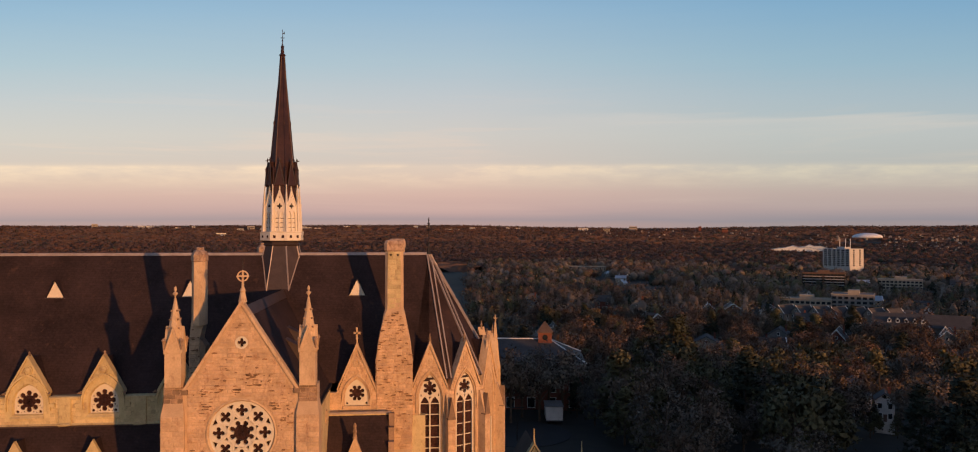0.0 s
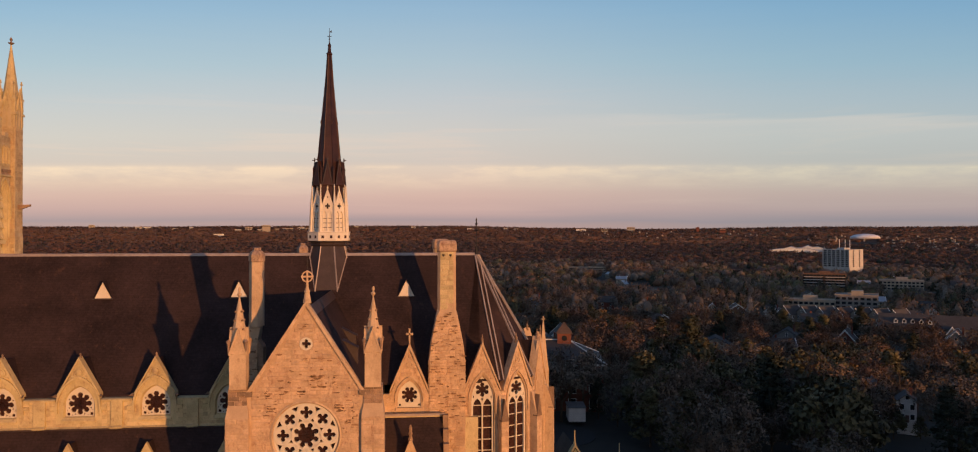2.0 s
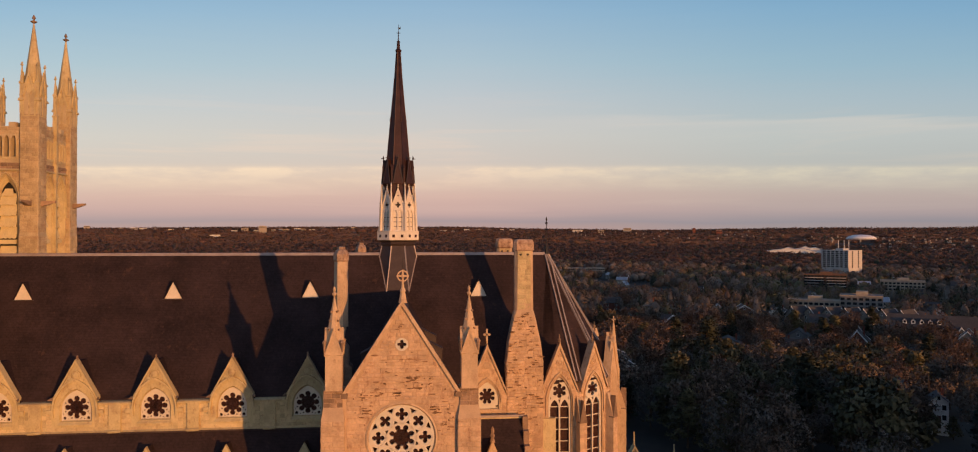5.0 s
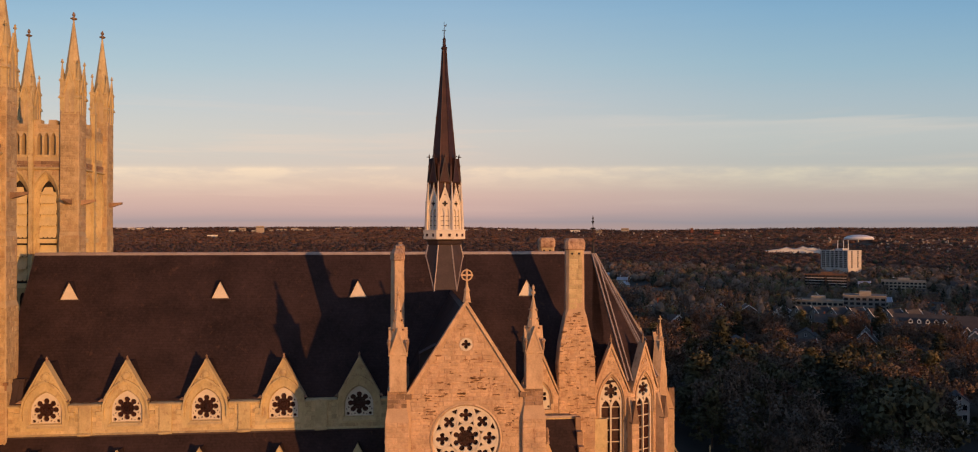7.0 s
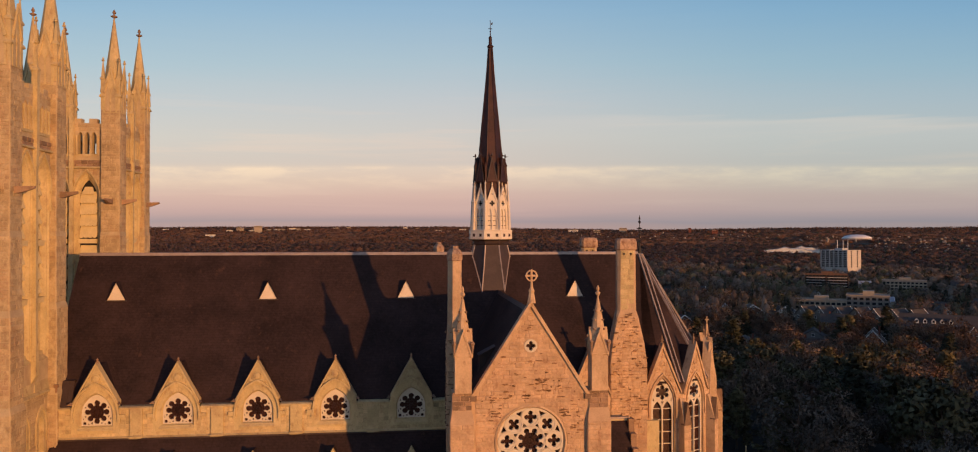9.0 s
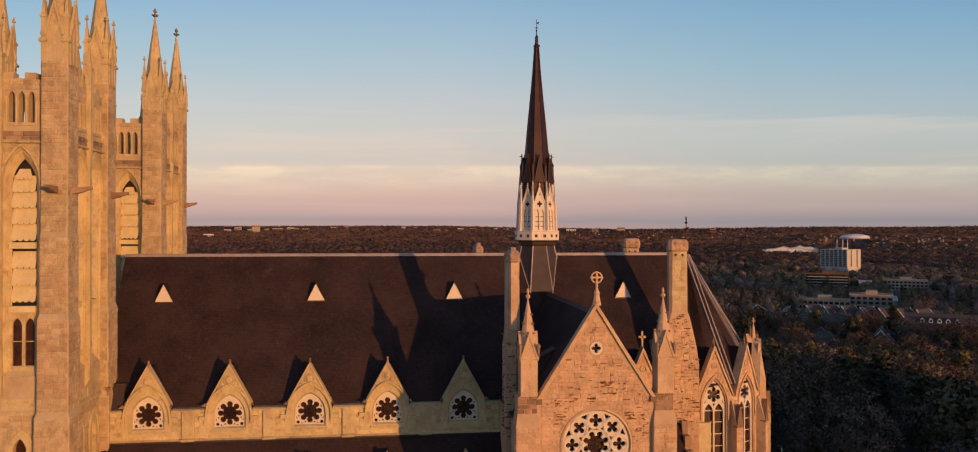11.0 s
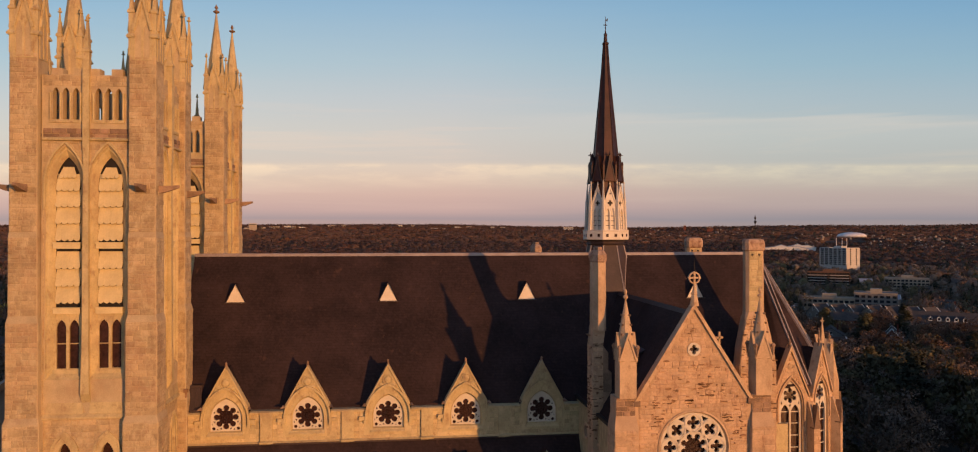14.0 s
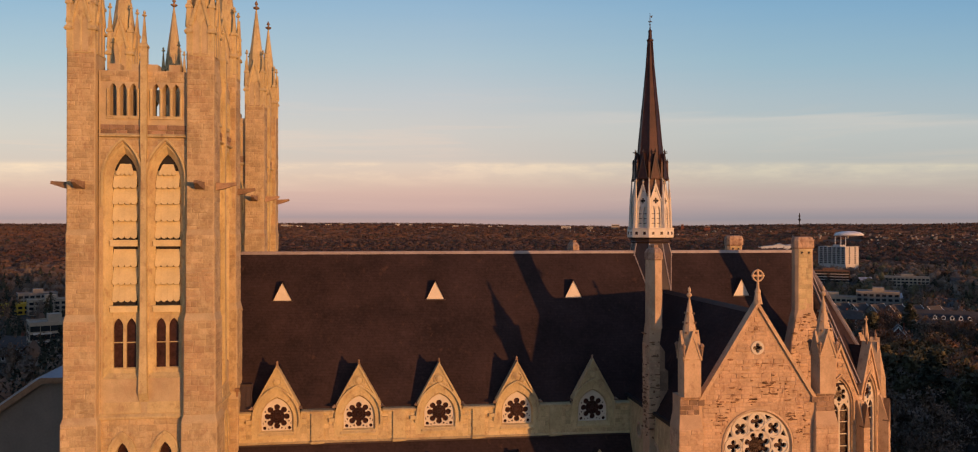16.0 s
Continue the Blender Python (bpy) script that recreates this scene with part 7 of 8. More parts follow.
def build_school():
    """Red-brick school with a hipped slate roof and a small cupola, in the trees behind the apse."""
    s = thing("school", "red brick school with a hipped slate roof and small cupola", "school", m=Matrix.Translation((33.8, 97, -1.5)) @ pose(0, 0, 0, 0, 0, -8))
    TAKEN.append((33.8, 97, 16))
    w, d, H, ri = 15.5, 8.0, 10.6, 14.6
    wall = part("wall", Solid().box(-w, w, -d, d, -6, H), BRICK, s)
    part("cornice", Solid().box(-w - 0.5, w + 0.5, -d - 0.5, d + 0.5, H - 0.4, H), WHITETRIM, s)
    a, b, c, e = (-w - 0.6, -d - 0.6, H), (w + 0.6, -d - 0.6, H), (w + 0.6, d + 0.6, H), (-w - 0.6, d + 0.6, H)
    f, g = (-w + 7, 0, ri), (w - 7, 0, ri)
    part("roof", Solid().add([a, b, c, e, f, g], [(0, 1, 5, 4), (1, 2, 5), (2, 3, 4, 5), (3, 0, 4), (3, 2, 1, 0)]), SHINGLE, s, "grey slate hipped roof")
    for p, q in ((a, f), (b, g), (c, g), (f, g)):
        v = Vector(q) - Vector(p)
        part("hip_line", Solid().turned([(0.16, 0), (0.16, v.length)], 6, m=Matrix.Translation(p) @ v.to_track_quat("Z", "Y").to_matrix().to_4x4()), WHITETRIM, s)
    cu = part("cupola", Solid().box(w - 9.4, w - 6.4, -1.5, 1.5, ri - 1.5, ri + 1.5), BRICK, s, "square brick cupola with a pyramid cap")
    part("cupola_cap", Solid().turned([(2.6, ri + 1.5), (2.5, ri + 1.7), (0.1, ri + 3.9)], 4, (w - 7.9, 0), spin=math.pi / 4), BROWNROOF, cu)
    part("cupola_vent", Solid().plate(ring(0, 0, 0.6, 16), [], -0.05, 0, Matrix.Translation((w - 7.9, -1.5, ri + 0.5))), PANE, cu)
    for k in range(7):
        for z in (1.2, 4.4, 7.4):
            window(wall, Matrix.Translation((-w + 2.4 + k * 4.4, -d, z)), 1.5, 2.0)
    for k in range(3):
        for z in (1.2, 4.4, 7.4):
            window(wall, Matrix.Translation((w, -5 + 5 * k, z)) @ pose(0, 0, 0, 0, 0, 90), 1.5, 2.0)


def build_annex():
    """Low sacristy wing behind the apse, with stone copings and small finials."""
    an = thing("sacristy", "low stone sacristy wing with slate roof and coped gables", "church annex", m=Matrix.Translation((-3.5, 0, 0)))
    TAKEN.append((30, 20, 16))
    part("wall", Solid().box(18, 36, 14, 24, -2, 6.2), ASHLAR, an)
    r = Solid()
    slab(r, [(17.5, 19, 9.4), (36.4, 19, 9.4), (36.4, 13.4, 5.6), (17.5, 13.4, 5.6)][::-1], 0.2)
    slab(r, [(17.5, 19, 9.4), (36.4, 19, 9.4), (36.4, 24.6, 5.6), (17.5, 24.6, 5.6)], 0.2)
    part("roof", r, SLATE, an)
    part("ridge_tile", Solid().box(17.5, 36.5, 18.85, 19.15, 9.3, 9.55), STONE, an)
    cp = Solid()
    cp.plate([(13.2, 5.5), (13.5, 5.4), (19, 9.2), (24.5, 5.4), (24.8, 5.5), (19, 9.7)], [], -0.3, 0.3, Matrix.Translation((36.4, 0, 0)) @ pose(0, 0, 0, 0, 0, 90))
    part("coping", cp, STONE, an)
    part("finial", Solid().turned([(0.2, 9.4), (0.1, 9.9), (0.05, 11.2)], 6, (36.4, 19)), STONE, an)
    cx, top = 29.5, 12.8
    b = Solid()
    slab(b, [(cx, 12.0, top), (cx, 19, top), (cx - 3, 19, 8.0), (cx - 3, 12.0, 8.0)], 0.2)
    slab(b, [(cx, 12.0, top), (cx, 19, top), (cx + 3, 19, 8.0), (cx + 3, 12.0, 8.0)][::-1], 0.2)
    part("cross_roof", b, SLATE, an)
    part("cross_gable", Solid().plate([(cx - 2.8, -2), (cx + 2.8, -2), (cx + 2.8, 8.0), (cx, top - 0.1), (cx - 2.8, 8.0)], [], 12.3, 12.8), ASHLAR, an)
    part("cross_coping", Solid().plate([(cx - 3.2, 7.9), (cx - 2.9, 7.7), (cx, top - 0.3), (cx + 2.9, 7.7), (cx + 3.2, 7.9), (cx, top + 0.35)], [], 12.0, 12.9), STONE, an)
    part("finial", Solid().turned([(0.2, top), (0.1, top + 0.6), (0.05, top + 1.8)], 6, (cx, 12.4)), STONE, an)


def build_yard():
    dv = part("driveway", Solid().turned([(9, -0.4), (9, 0.06)], 40, (32, 66)), ASPHALT, None, kind="structure")
    tagged(dv, "dark asphalt yard behind the church", "pavement")
    tr = thing("storage_trailer", "white box storage trailer parked in the yard", "trailer", m=Matrix.Translation((39.5, 75, 0)) @ pose(0, 0, 0, 0, 0, -6))
    TAKEN.append((38, 66, 12))
    part("box_body", Solid().box(-1.6, 1.6, -2.6, 2.6, 0.7, 3.3), WHITEWALL, tr)
    part("box_roof", Solid().box(-1.8, 1.75, -2.8, 2.7, 3.3, 3.42).box(-0.9, 0.9, -0.6, -0.2, 3.42, 3.5), GREYWALL, tr)
    for k in (-1, 1):
        for v in (-1.6, 1.6):
            part("wheel", Solid().turned([(0.36, -0.12), (0.36, 0.12)], 16, m=Matrix.Translation((k * 1.35, v, 0.36)) @ pose(0, 0, 0, 0, 90)), IRON_AND_SHADE, tr)
    part("chassis", Solid().box(-1.4, 1.4, -2.5, 2.5, 0.45, 0.7), IRON_AND_SHADE, tr)
    lp = thing("street_lamp", "slim dark lamp post in the yard", "lamp post", m=Matrix.Translation((30.5, 61, 0)))
    part("pole", Solid().turned([(0.12, 0), (0.06, 6.0)], 8), IRON_AND_SHADE, lp)
    part("arm", Solid().box(-0.9, 0.9, -0.05, 0.05, 5.9, 6.0), IRON_AND_SHADE, lp)
    for k in (-1, 1):
        part("lamp_head", Solid().box(k * 0.9 - 0.3, k * 0.9 + 0.3, -0.12, 0.12, 5.85, 6.02), IRON_AND_SHADE, lp)


# lines of sight kept open by streets, lawns and the yard: x, y, length towards the church, half width
LANES = [(107, 74, 70, 5), (110, 92, 10, 3), (131, 232, 45, 7), (112, 185, 50, 6), (190, 237, 40, 6), (236, 232, 40, 6), (262, 285, 50, 24), (248, 334, 80, 36), (300, 445, 120, 30), (662, 1060, 45, 32), (1480, 2370, 200, 70), (1030, 1880, 160, 70), (506, 661, 80, 20), (298, 1194, 140, 34), (39.5, 75, 60, 3), (37, 92, 60, 15), (74, 268, 60, 5), (62, 235, 50, 7), (270, 225, 35, 8), (470, 758, 70, 20)]
build_hall()
build_school()
build_annex()
build_yard()
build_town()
LANES += SIGHT

# ---- trees ----


def raw_mesh(name, verts, tris, normals=None):
    """A mesh of triangles; normals: one for each corner point, so that a crown of loose leaves shades as one soft mass."""
    if normals is not None:
        p = verts[tris]
        face = np.cross(p[:, 1] - p[:, 0], p[:, 2] - p[:, 0])
        away = (face * normals[tris[:, 0]]).sum(1) < 0
        tris = tris.copy()
        tris[away] = tris[away][:, ::-1]
    me = bpy.data.meshes.new(name)
    me.vertices.add(len(verts))
    me.vertices.foreach_set("co", np.asarray(verts, dtype=np.float32).ravel())
    n = len(tris)
    me.loops.add(n * 3)
    me.loops.foreach_set("vertex_index", np.asarray(tris, dtype=np.int32).ravel())
    me.polygons.add(n)
    me.polygons.foreach_set("loop_start", np.arange(0, n * 3, 3, dtype=np.int32))
    me.update(calc_edges=True)
    if normals is not None:
        me.normals_split_custom_set_from_vertices(normals)
    return me


def soften(verts, centres, rs, rough=0.35, lift=0.25):
    """Directions out of the crown's middle, a little roughened, tilted up by lift."""
    d = verts - centres
    d /= np.maximum(np.linalg.norm(d, axis=1, keepdims=True), 1e-3)
    d[:, 2] += lift
    # the three corners of a leaf share one direction
    n = len(d) // 3
    d = d[:n * 3].reshape(n, 3, 3).mean(1) + rs.normal(size=(n, 3)) * rough
    d /= np.maximum(np.linalg.norm(d, axis=1, keepdims=True), 1e-3)
    return d.repeat(3, 0)


def leaves(centres, size, rs, flat=0.0):
    """One small three-cornered leaf clump at each centre, turned at random."""
    n = len(centres)
    a = rs.normal(size=(n, 3))
    a /= np.linalg.norm(a, axis=1, keepdims=True)
    b = rs.normal(size=(n, 3)); b -= a * (a * b).sum(1, keepdims=True); b /= np.linalg.norm(b, axis=1, keepdims=True)
    s = size * rs.uniform(0.6, 1.4, (n, 1))
    if flat:
        a[:, 2] *= flat; b[:, 2] *= flat
    v = np.stack([centres + a * s, centres - a * s * 0.5 + b * s * 0.7, centres - a * s * 0.5 - b * s * 0.7], 1)
    return v.reshape(-1, 3), np.arange(n * 3).reshape(-1, 3)


def limb(s, a, b, r0, r1, sides=5):
    v = Vector(b) - Vector(a)
    s.turned([(r0, 0), (r1, v.length)], sides, m=Matrix.Translation(a) @ v.to_track_quat("Z", "Y").to_matrix().to_4x4())


def build_tree(label, mat, seed, h=13.0, spread=5.0, dense=60, per=42, leaf=0.34, evergreen=False):
    rs = np.random.RandomState(seed)
    rng = random.Random(seed)
    t = thing("tree", label, "tree", "trees below the church")
    tr = Solid()
    limb(tr, (0, 0, -2), (0, 0, h * 0.45), 0.3, 0.2, 7)
    limb(tr, (0, 0, h * 0.45), (rng.uniform(-0.5, 0.5), rng.uniform(-0.5, 0.5), h * 0.9), 0.2, 0.05, 6)
    clumps = []
    if evergreen:
        for k in range(dense):
            f = rng.random() ** 0.8
            z = h * (0.16 + 0.82 * f)
            r = spread * (1 - f) ** 0.75 * rng.uniform(0.5, 1.0) + 0.2
            a = rng.uniform(0, 2 * math.pi)
            clumps.append((r * math.cos(a), r * math.sin(a), z, 0.95))
    else:
        for k in range(14):
            a, e = rng.uniform(0, 2 * math.pi), rng.uniform(0.35, 1.2)
            z0 = h * rng.uniform(0.28, 0.6)
            ln_ = spread * rng.uniform(0.6, 1.0)
            tip = (ln_ * math.cos(a) * math.cos(e) * 1.25, ln_ * math.sin(a) * math.cos(e) * 1.25, z0 + ln_ * math.sin(e))
            limb(tr, (0, 0, z0), tip, 0.13, 0.03)
            for j in range(3):
                b, e2 = a + rng.uniform(-0.9, 0.9), rng.uniform(0.2, 1.3)
                f = rng.uniform(0.4, 0.9)
                st = tuple(Vector((0, 0, z0)).lerp(Vector(tip), f))
                ln2 = spread * 0.45
                tp2 = (st[0] + ln2 * math.cos(b) * math.cos(e2), st[1] + ln2 * math.sin(b) * math.cos(e2), st[2] + ln2 * math.sin(e2))
                limb(tr, st, tp2, 0.06, 0.015, 4)
                clumps.append((*tp2, 0.85))
            clumps.append((*tip, 1.0))
        while len(clumps) < dense:
            a, u, v = rng.uniform(0, 2 * math.pi), rng.uniform(-0.6, 1), rng.uniform(0.45, 1) ** 0.5
            w = math.sqrt(max(0, 1 - u * u))
            clumps.append((spread * v * w * math.cos(a), spread * v * w * math.sin(a), h * 0.62 + h * 0.36 * u * v, 1.0))
    cs = []
    for x, y, z, r in clumps:
        p = rs.normal(size=(per, 3)) * 0.5 * r
        if evergreen:
            p[:, 2] *= 0.5
        cs.append(p + np.array([x, y, z]))
    v, f = leaves(np.concatenate(cs), leaf, rs, 0.6 if evergreen else 0.0)
    part("trunk", tr, BARK, t)
    mid = np.array([0, 0, h * 0.5]) if not evergreen else np.stack([v[:, 0] * 0, v[:, 1] * 0, v[:, 2] - 0.6], 1)
    part("crown", raw_mesh("crown", v, f, soften(v, mid, rs, 0.45)), mat, t)
    return t


def free(x, y, pad=0.0):
    if not all(math.hypot(x - a, y - b) > c + pad for a, b, c in TAKEN):
        return False
    for a, b, length, half in LANES:
        dx, dy = 8 - a, -74 - b
        d = math.hypot(dx, dy)
        along = ((x - a) * dx + (y - b) * dy) / d
        if 0 < along < length and abs((x - a) * dy - (y - b) * dx) / d < half:
            return False
    return True


def plant_near():
    kinds = [build_tree("bare rust-brown tree with fine twigs", RUST, 1, 13, 5.2, 75, 34, 0.26), build_tree("bare brown tree with an open crown", BROWN, 2, 14, 5.0, 70, 32, 0.26),
             build_tree("ochre-leaved autumn tree with rounded crown", OCHRE, 3, 11, 4.6, 80, 34, 0.36), build_tree("olive evergreen with golden top growth", OLIVE, 4, 14, 4.8, 100, 32, 0.42, True),
             build_tree("dark green conifer on the slope", DARKGREEN, 5, 17, 4.4, 110, 30, 0.46, True), build_tree("grey bare tree with fine twigs", GREYTWIG, 6, 13, 5.4, 72, 34, 0.24),
             build_tree("broad olive pine with open crown", OLIVE, 7, 13, 5.8, 90, 34, 0.42), build_tree("tall bare rust tree", RUST, 8, 16, 5.0, 76, 32, 0.26)]
    rng = random.Random(5)
    placed = []
    used = set()

    def put(k, x, y, s):
        m = Matrix.Translation((x, y, land(x, y) - 0.2)) @ pose(0, 0, 0, 0, 0, rng.uniform(0, 360))
        if k not in used:
            used.add(k)
            kinds[k].matrix_basis = m @ Matrix.Diagonal((s, s, s, 1))
        else:
            o = copy_thing(kinds[k], m)
            o.scale = (s, s, s)
        placed.append((x, y))
    # bare trees and low conifers before the school
    for k, x, y, s in ((5, 24, 72, 0.8), (1, 29, 78, 1.05), (5, 34, 80, 1.0), (4, 45, 79, 0.5), (5, 47, 72, 0.66), (4, 22, 80, 0.5), (1, 40, 83, 1.05), (5, 51, 84, 0.7), (3, 27, 70, 0.5), (5, 37, 76.5, 1.05), (1, 31, 74, 1.0), (5, 26, 79, 0.85), (5, 43, 84, 1.1)):
        put(k, x, y, s)
    # broad ochre and rust trees in the gardens below the terrace
    for k, x, y, s in ((2, 148, 174, 1.25), (0, 140, 182, 1.15), (2, 158, 166, 1.2), (0, 166, 180, 1.15), (2, 137, 164, 1.05), (0, 153, 192, 1.25), (2, 174, 170, 1.1), (5, 128, 176, 1.1), (1, 102, 84, 0.9), (6, 96, 92, 0.9), (2, 116, 112, 1.0), (6, 122, 120, 1.0), (4, 102.5, 70.5, 0.36), (3, 105.5, 67.5, 0.34), (6, 99, 66, 0.4)):
        put(k, x, y, s)
    tries = 0
    while len(placed) < 310 and tries < 20000:
        tries += 1
        az, r = radians(rng.uniform(7.5, 41)), 112 + 300 * rng.random() ** 0.85
        x, y = 12 + r * math.sin(az), -74 + r * math.cos(az)
        if not free(x, y, -1.0) or any((x - a) ** 2 + (y - b) ** 2 < (27 if r < 230 else 62) for a, b in placed):
            continue
        if 18 < x < 46 and 40 < y < 80:
            continue
        if r < 245:
            k = rng.choices(range(8), (1, 5, 1, 4, 4, 5, 5, 1) if r < 165 or az < 0.3 else (3, 5, 3, 5, 1, 7, 6, 2))[0]
        else:
            k = rng.choices(range(8), (6, 5, 3, 1, 1.4, 2, 1, 4))[0]
        put(k, x, y, rng.uniform(0.72, 1.1) if r < 230 else rng.uniform(0.85, 1.3))
    return placed


def woods(name, label, mat, pts, height, radius, per, leaf, seed, evergreen=False, core=0.62):
    """A joined stand of trees: each a solid inner mass with leaf clumps all over it."""
    rs = np.random.RandomState(seed)
    P = np.array(pts)
    n = len(P)
    if not n:
        return
    hs = height * (rs.uniform(0.7, 1.25, n) if per > 30 else rs.uniform(0.85, 1.15, n))
    rd = radius * rs.uniform(0.65, 1.4, n)
    # inner mass
    k = 7
    ang = np.arange(k) * 2 * np.pi / k
    prof = ((0.6, 0.14), (1.0, 0.45), (0.85, 0.75), (0.25, 0.95)) if not evergreen else ((0.9, 0.1), (0.75, 0.4), (0.4, 0.75), (0.0, 1.0))
    vs = []
    for fr, fz in prof:
        jit = rs.uniform(0.75, 1.2, (n, k))
        vs.append(np.stack([P[:, None, 0] + core * fr * rd[:, None] * jit * np.cos(ang), P[:, None, 1] + core * fr * rd[:, None] * jit * np.sin(ang), P[:, None, 2] + (fz * hs)[:, None] * (0.9 + 0.1 * jit)], 2))
    V = np.stack(vs, 1).reshape(n, -1, 3)
    T = []
    for i in range(len(prof) - 1):
        for j in range(k):
            a, b = i * k + j, i * k + (j + 1) % k
            T += [(a, b, b + k), (a, b + k, a + k)]
    T = np.array(T)
    tri = (T[None] + (np.arange(n) * V.shape[1])[:, None, None]).reshape(-1, 3)
    v0 = V.reshape(-1, 3)
    # leaf clumps gathered in a few boughs, so that the outline is uneven
    if evergreen:
        fz = rs.uniform(0.1, 1.0, (n, per)); a = rs.uniform(0, 2 * np.pi, (n, per)); rr = (1.05 - fz) * rd[:, None] * rs.uniform(0.6, 1.0, (n, per))
        C = np.stack([P[:, None, 0] + rr * np.cos(a), P[:, None, 1] + rr * np.sin(a), P[:, None, 2] + fz * hs[:, None]], 2)
    else:
        nb = 7 if per > 30 else 4
        a = rs.uniform(0, 2 * np.pi, (n, nb)); rr = rd[:, None] * rs.uniform(0.15, 0.75, (n, nb))
        bough = np.stack([P[:, None, 0] + rr * np.cos(a), P[:, None, 1] + rr * np.sin(a), P[:, None, 2] + hs[:, None] * rs.uniform(0.42, 0.86, (n, nb))], 2)
        pick = rs.randint(0, nb, (n, per))
        g = rs.normal(size=(n, per, 3))
        g /= np.maximum(1.0, np.linalg.norm(g, axis=2, keepdims=True) / 1.5)
        C = np.take_along_axis(bough, pick[:, :, None].repeat(3, 2), 1) + g * rd[:, None, None] * np.array([0.27, 0.27, 0.22])
    v1, t1 = leaves(C.reshape(-1, 3), leaf, rs)
    mid = np.stack([P[:, 0], P[:, 1], P[:, 2] + hs * 0.45], 1)
    core_n = v0 - mid.repeat(V.shape[1], 0)
    core_n /= np.maximum(np.linalg.norm(core_n, axis=1, keepdims=True), 1e-3)
    soft = np.concatenate([core_n, soften(v1, mid.repeat(per * 3, 0), rs, 0.55)])
    ob = part(name, raw_mesh(name, np.concatenate([v0, v1]), np.concatenate([tri, t1 + len(v0)]), soft), mat, None, kind="stuff")
    tagged(ob, label, "woodland")


def plant_far(placed):
    rng = random.Random(77)
    bands = [  # near, far, ground per tree, leaves per tree, leaf size, height, radius
        (400, 800, 190, 270, 0.55, 13.0, 8.6), (800, 1500, 290, 130, 0.85, 13.0, 11.5), (1500, 2700, 400, 30, 1.8, 13.0, 15.0), (2700, 4850, 800, 12, 3.0, 10.0, 22.0)]
    mats = (("rust", RUST, 0.26, False), ("brown", BROWN, 0.3, False), ("ochre", OCHRE, 0.06, False), ("grey", GREYTWIG, 0.17, False), ("olive", OLIVE, 0.14, False), ("conifer", DARKGREEN, 0.08, True))
    words = {"rust": "rust-brown bare woodland", "brown": "dark brown bare woodland", "ochre": "scattered ochre autumn trees", "grey": "grey bare trees between the streets", "olive": "olive trees between the streets", "conifer": "dark conifers between the streets"}
    sets = {}
    for bi, (r0, r1, area, per, leaf, hh, rd) in enumerate(bands):
        lo, hi = (-30, 43) if r0 >= 1400 else (4, 43)
        full = radians(hi - lo) * (r1 * r1 - r0 * r0) / 2
        for _ in range(int(full / area)):
            az = radians(rng.uniform(lo, hi))
            r = math.sqrt(rng.uniform(r0 * r0, r1 * r1))
            x, y = 12 + r * math.sin(az), -74 + r * math.cos(az)
            if not free(x, y, 1.0 + rd * 0.3):
                continue
            # open ground, streets and fields
            if noise.noise((x * 0.006, y * 0.006, 1)) > (0.34 if r < 1500 else 0.42):
                continue
            c = noise.noise((x * 0.009, y * 0.009, 9))
            w = [m[2] for m in mats]
            if c > 0.15:
                w[0] *= 4; w[2] *= 2
            elif c < -0.15:
                w[3] *= 4; w[4] *= 3
            else:
                w[1] *= 3
            if az > 0.36:
                w[0] *= 0.4; w[2] *= 0.6; w[3] *= 1.2; w[4] *= 2.0; w[5] *= 4.0
            k = rng.choices(range(6), w)[0]
            sets.setdefault((bi, k), []).append((x, y, land(x, y) - 0.5))
    # the slice west of the towers
    for _ in range(420):
        az, r = radians(rng.uniform(-31, -19)), rng.uniform(110, 1450)
        x, y = -23 + r * math.sin(az), -66 + r * math.cos(az)
        if free(x, y, 3):
            sets.setdefault((0 if r < 800 else 1, rng.choice((0, 1, 1, 5))), []).append((x, y, land(x, y) - 0.5))
    for (bi, k), pts in sorted(sets.items()):
        _, _, _, per, leaf, hh, rd = bands[bi]
        nm, mat, _, ev = mats[k]
        if bi in (2, 3):
            mat = {"rust": FARRUST, "ochre": FARRUST, "brown": FARBROWN, "grey": FARBROWN, "olive": FARBROWN}.get(nm, mat)
        woods("woodland", words[nm], mat, pts, hh * (1.15 if ev else 1.0), rd * (0.7 if ev else 1.0), per, leaf, bi * 10 + k, ev, (0.22, 0.4, 0.7, 0.8)[bi])


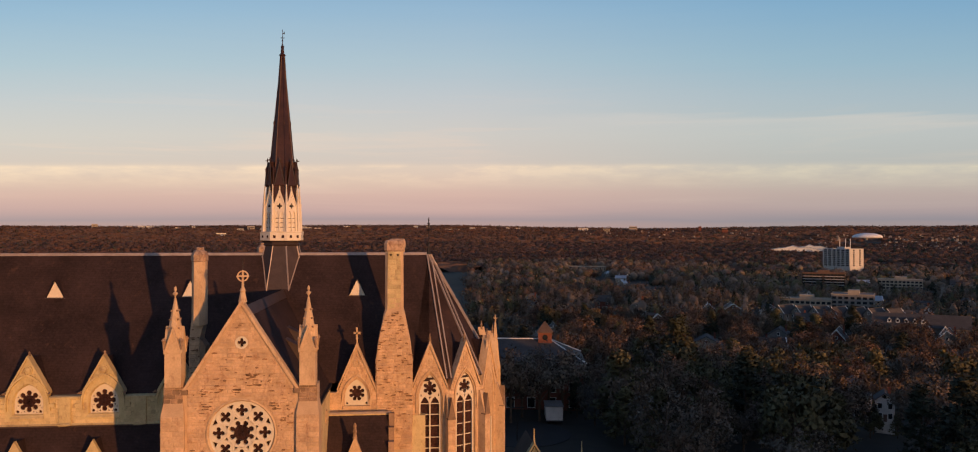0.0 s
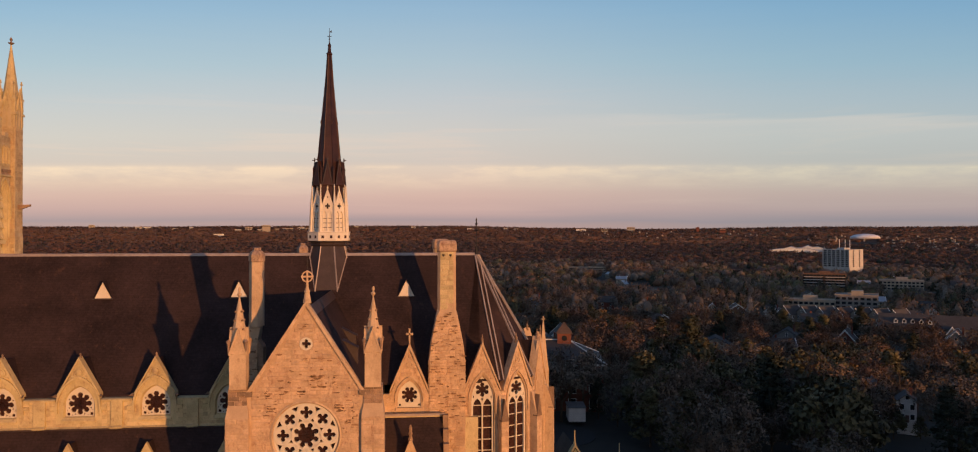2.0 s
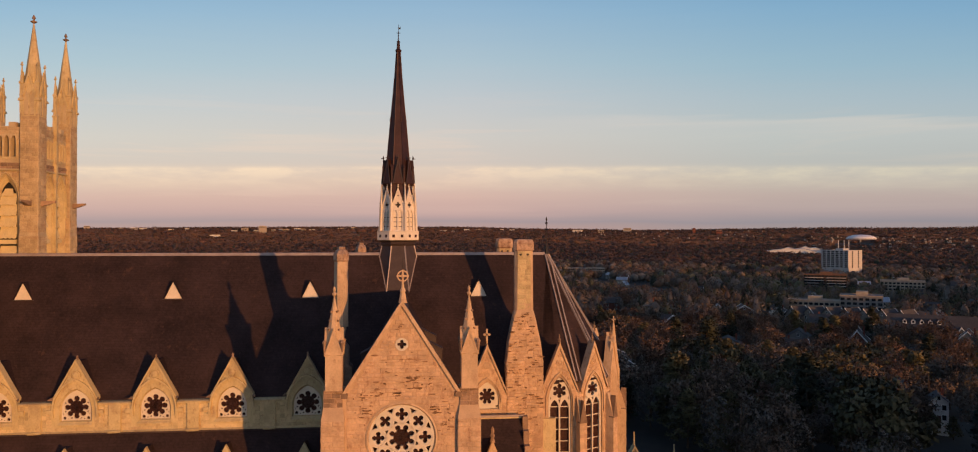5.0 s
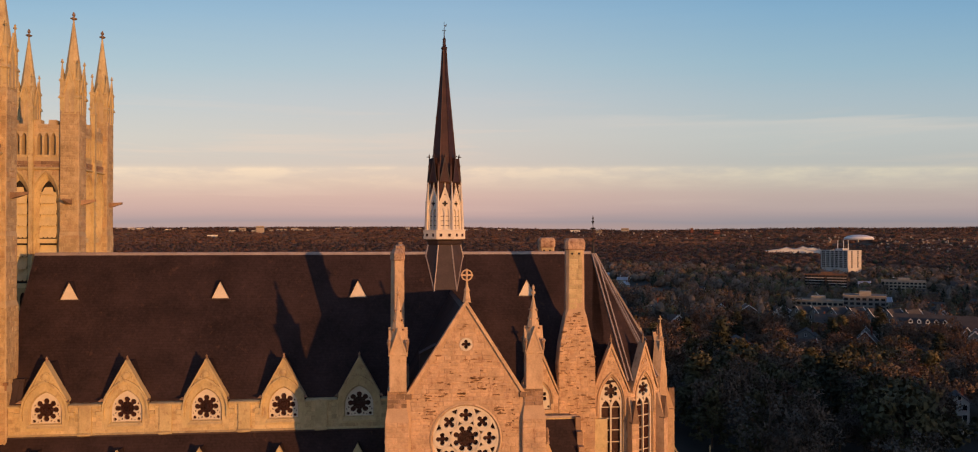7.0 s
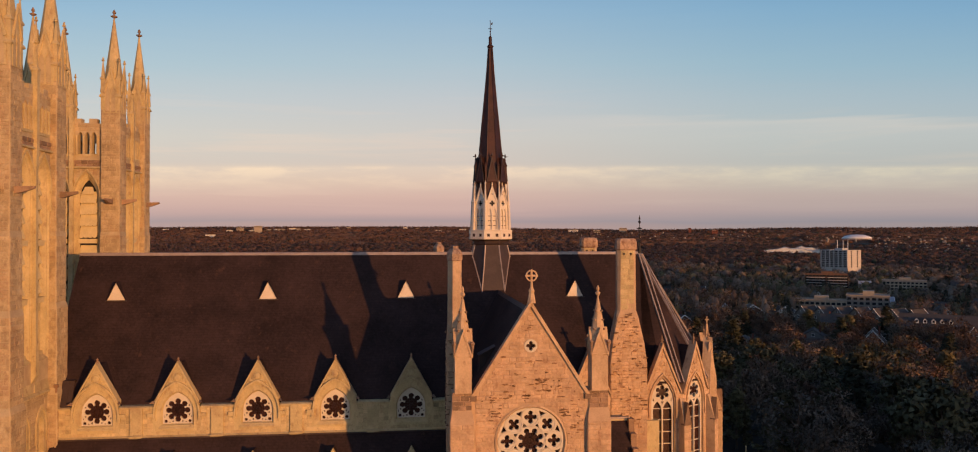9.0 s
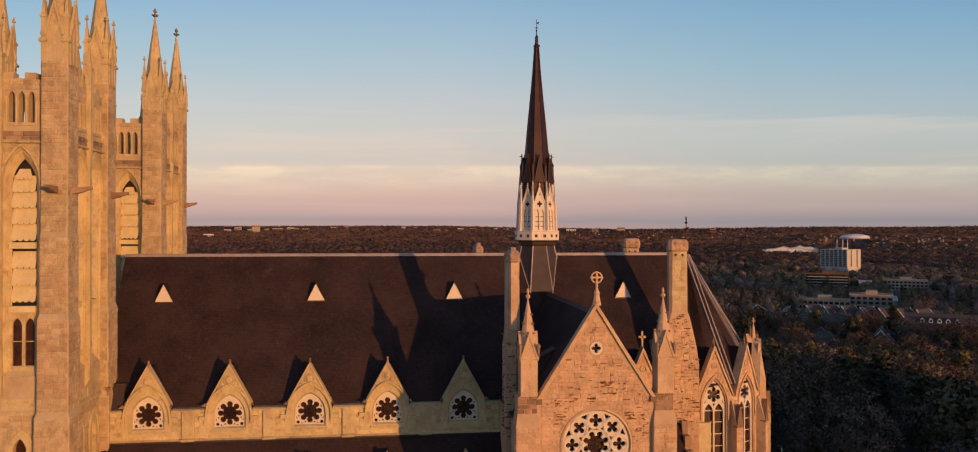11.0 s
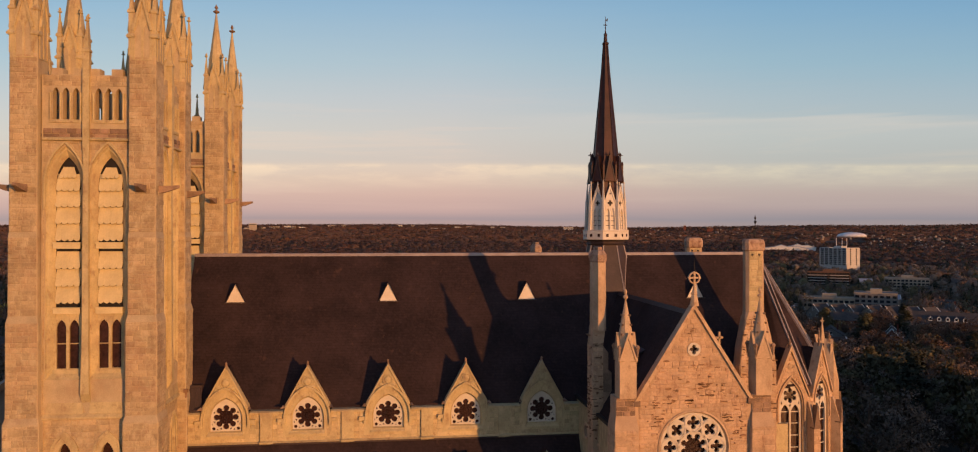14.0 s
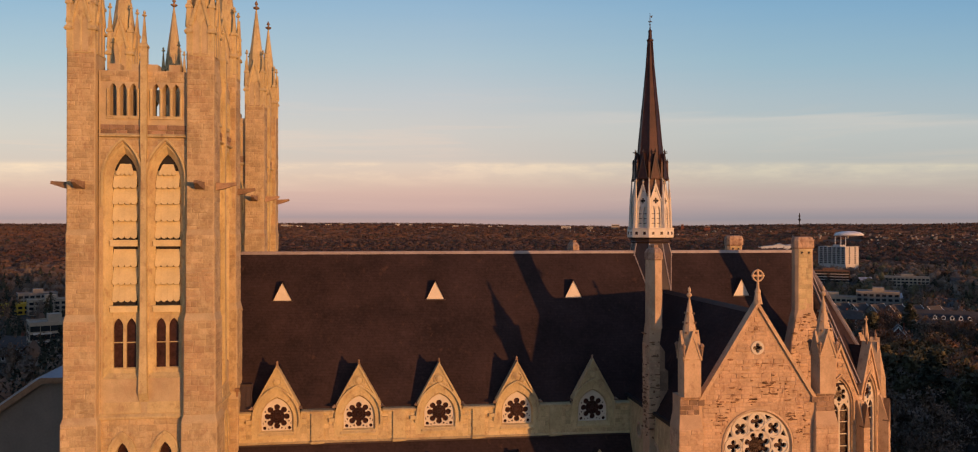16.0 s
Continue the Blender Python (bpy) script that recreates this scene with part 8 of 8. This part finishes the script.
def canopy_sheet():
    """The closed canopy of the far woods under the single crowns."""
    s = Solid()
    rs_ = [1250 + 70 * i for i in range(52)]
    azs = [radians(-31 + 0.6 * k) for k in range(125)]
    for r in rs_:
        for a in azs:
            x, y = 12 + r * math.sin(a), -74 + r * math.cos(a)
            up = 7.0 + 2.5 * noise.noise((x * 0.02, y * 0.02, 4)) if noise.noise((x * 0.006, y * 0.006, 1)) < 0.42 else 0.5
            if not free(x, y, 25):
                up = -1.0
            s.v.append((x, y, land(x, y) + up))
    n = len(azs)
    for i in range(len(rs_) - 1):
        for j in range(n - 1):
            a = i * n + j
            s.f.append((a, a + 1, a + n + 1, a + n))
    ob = part("woodland", s, FARBROWN, None, kind="stuff")
    tagged(ob, "closed brown canopy of the far woods", "woodland")
    rs = np.random.RandomState(3)
    # normals bent from the near-flat sheet towards the low sun, so it shades as lit crowns
    v = np.array([0.1, -0.7, 0.6]) + rs.normal(size=(len(s.v), 3)) * 0.3
    for p in ob.data.polygons:
        p.use_smooth = True
    ob.data.normals_split_custom_set_from_vertices(v / np.linalg.norm(v, axis=1, keepdims=True))


def far_suburb():
    """Pale houses scattered through the far woods, a speck each."""
    rng = random.Random(91)
    s = Solid()
    for _ in range(170):
        az, r = (rng.uniform(28, 41), rng.uniform(2300, 3200)) if rng.random() < 0.75 else (rng.uniform(12, 28), rng.uniform(3000, 3900))
        a = radians(az)
        x, y = 12 + r * math.sin(a), -74 + r * math.cos(a)
        if not free(x, y, 5):
            continue
        w, d, h = rng.uniform(3, 7), rng.uniform(4, 7), rng.uniform(10.5, 12.5)
        m = Matrix.Translation((x, y, land(x, y))) @ pose(0, 0, 0, 0, 0, rng.uniform(-60, 30))
        s.plate([(-w / 2, -3), (w / 2, -3), (w / 2, h), (0, h + 1.5), (-w / 2, h)], [], -d / 2, d / 2, m)
    ob = part("suburb", s, BEIGEWALL, None, kind="stuff")
    tagged(ob, "far suburb of small pale gabled houses among trees", "houses")


plant_far(plant_near())
canopy_sheet()
far_suburb()
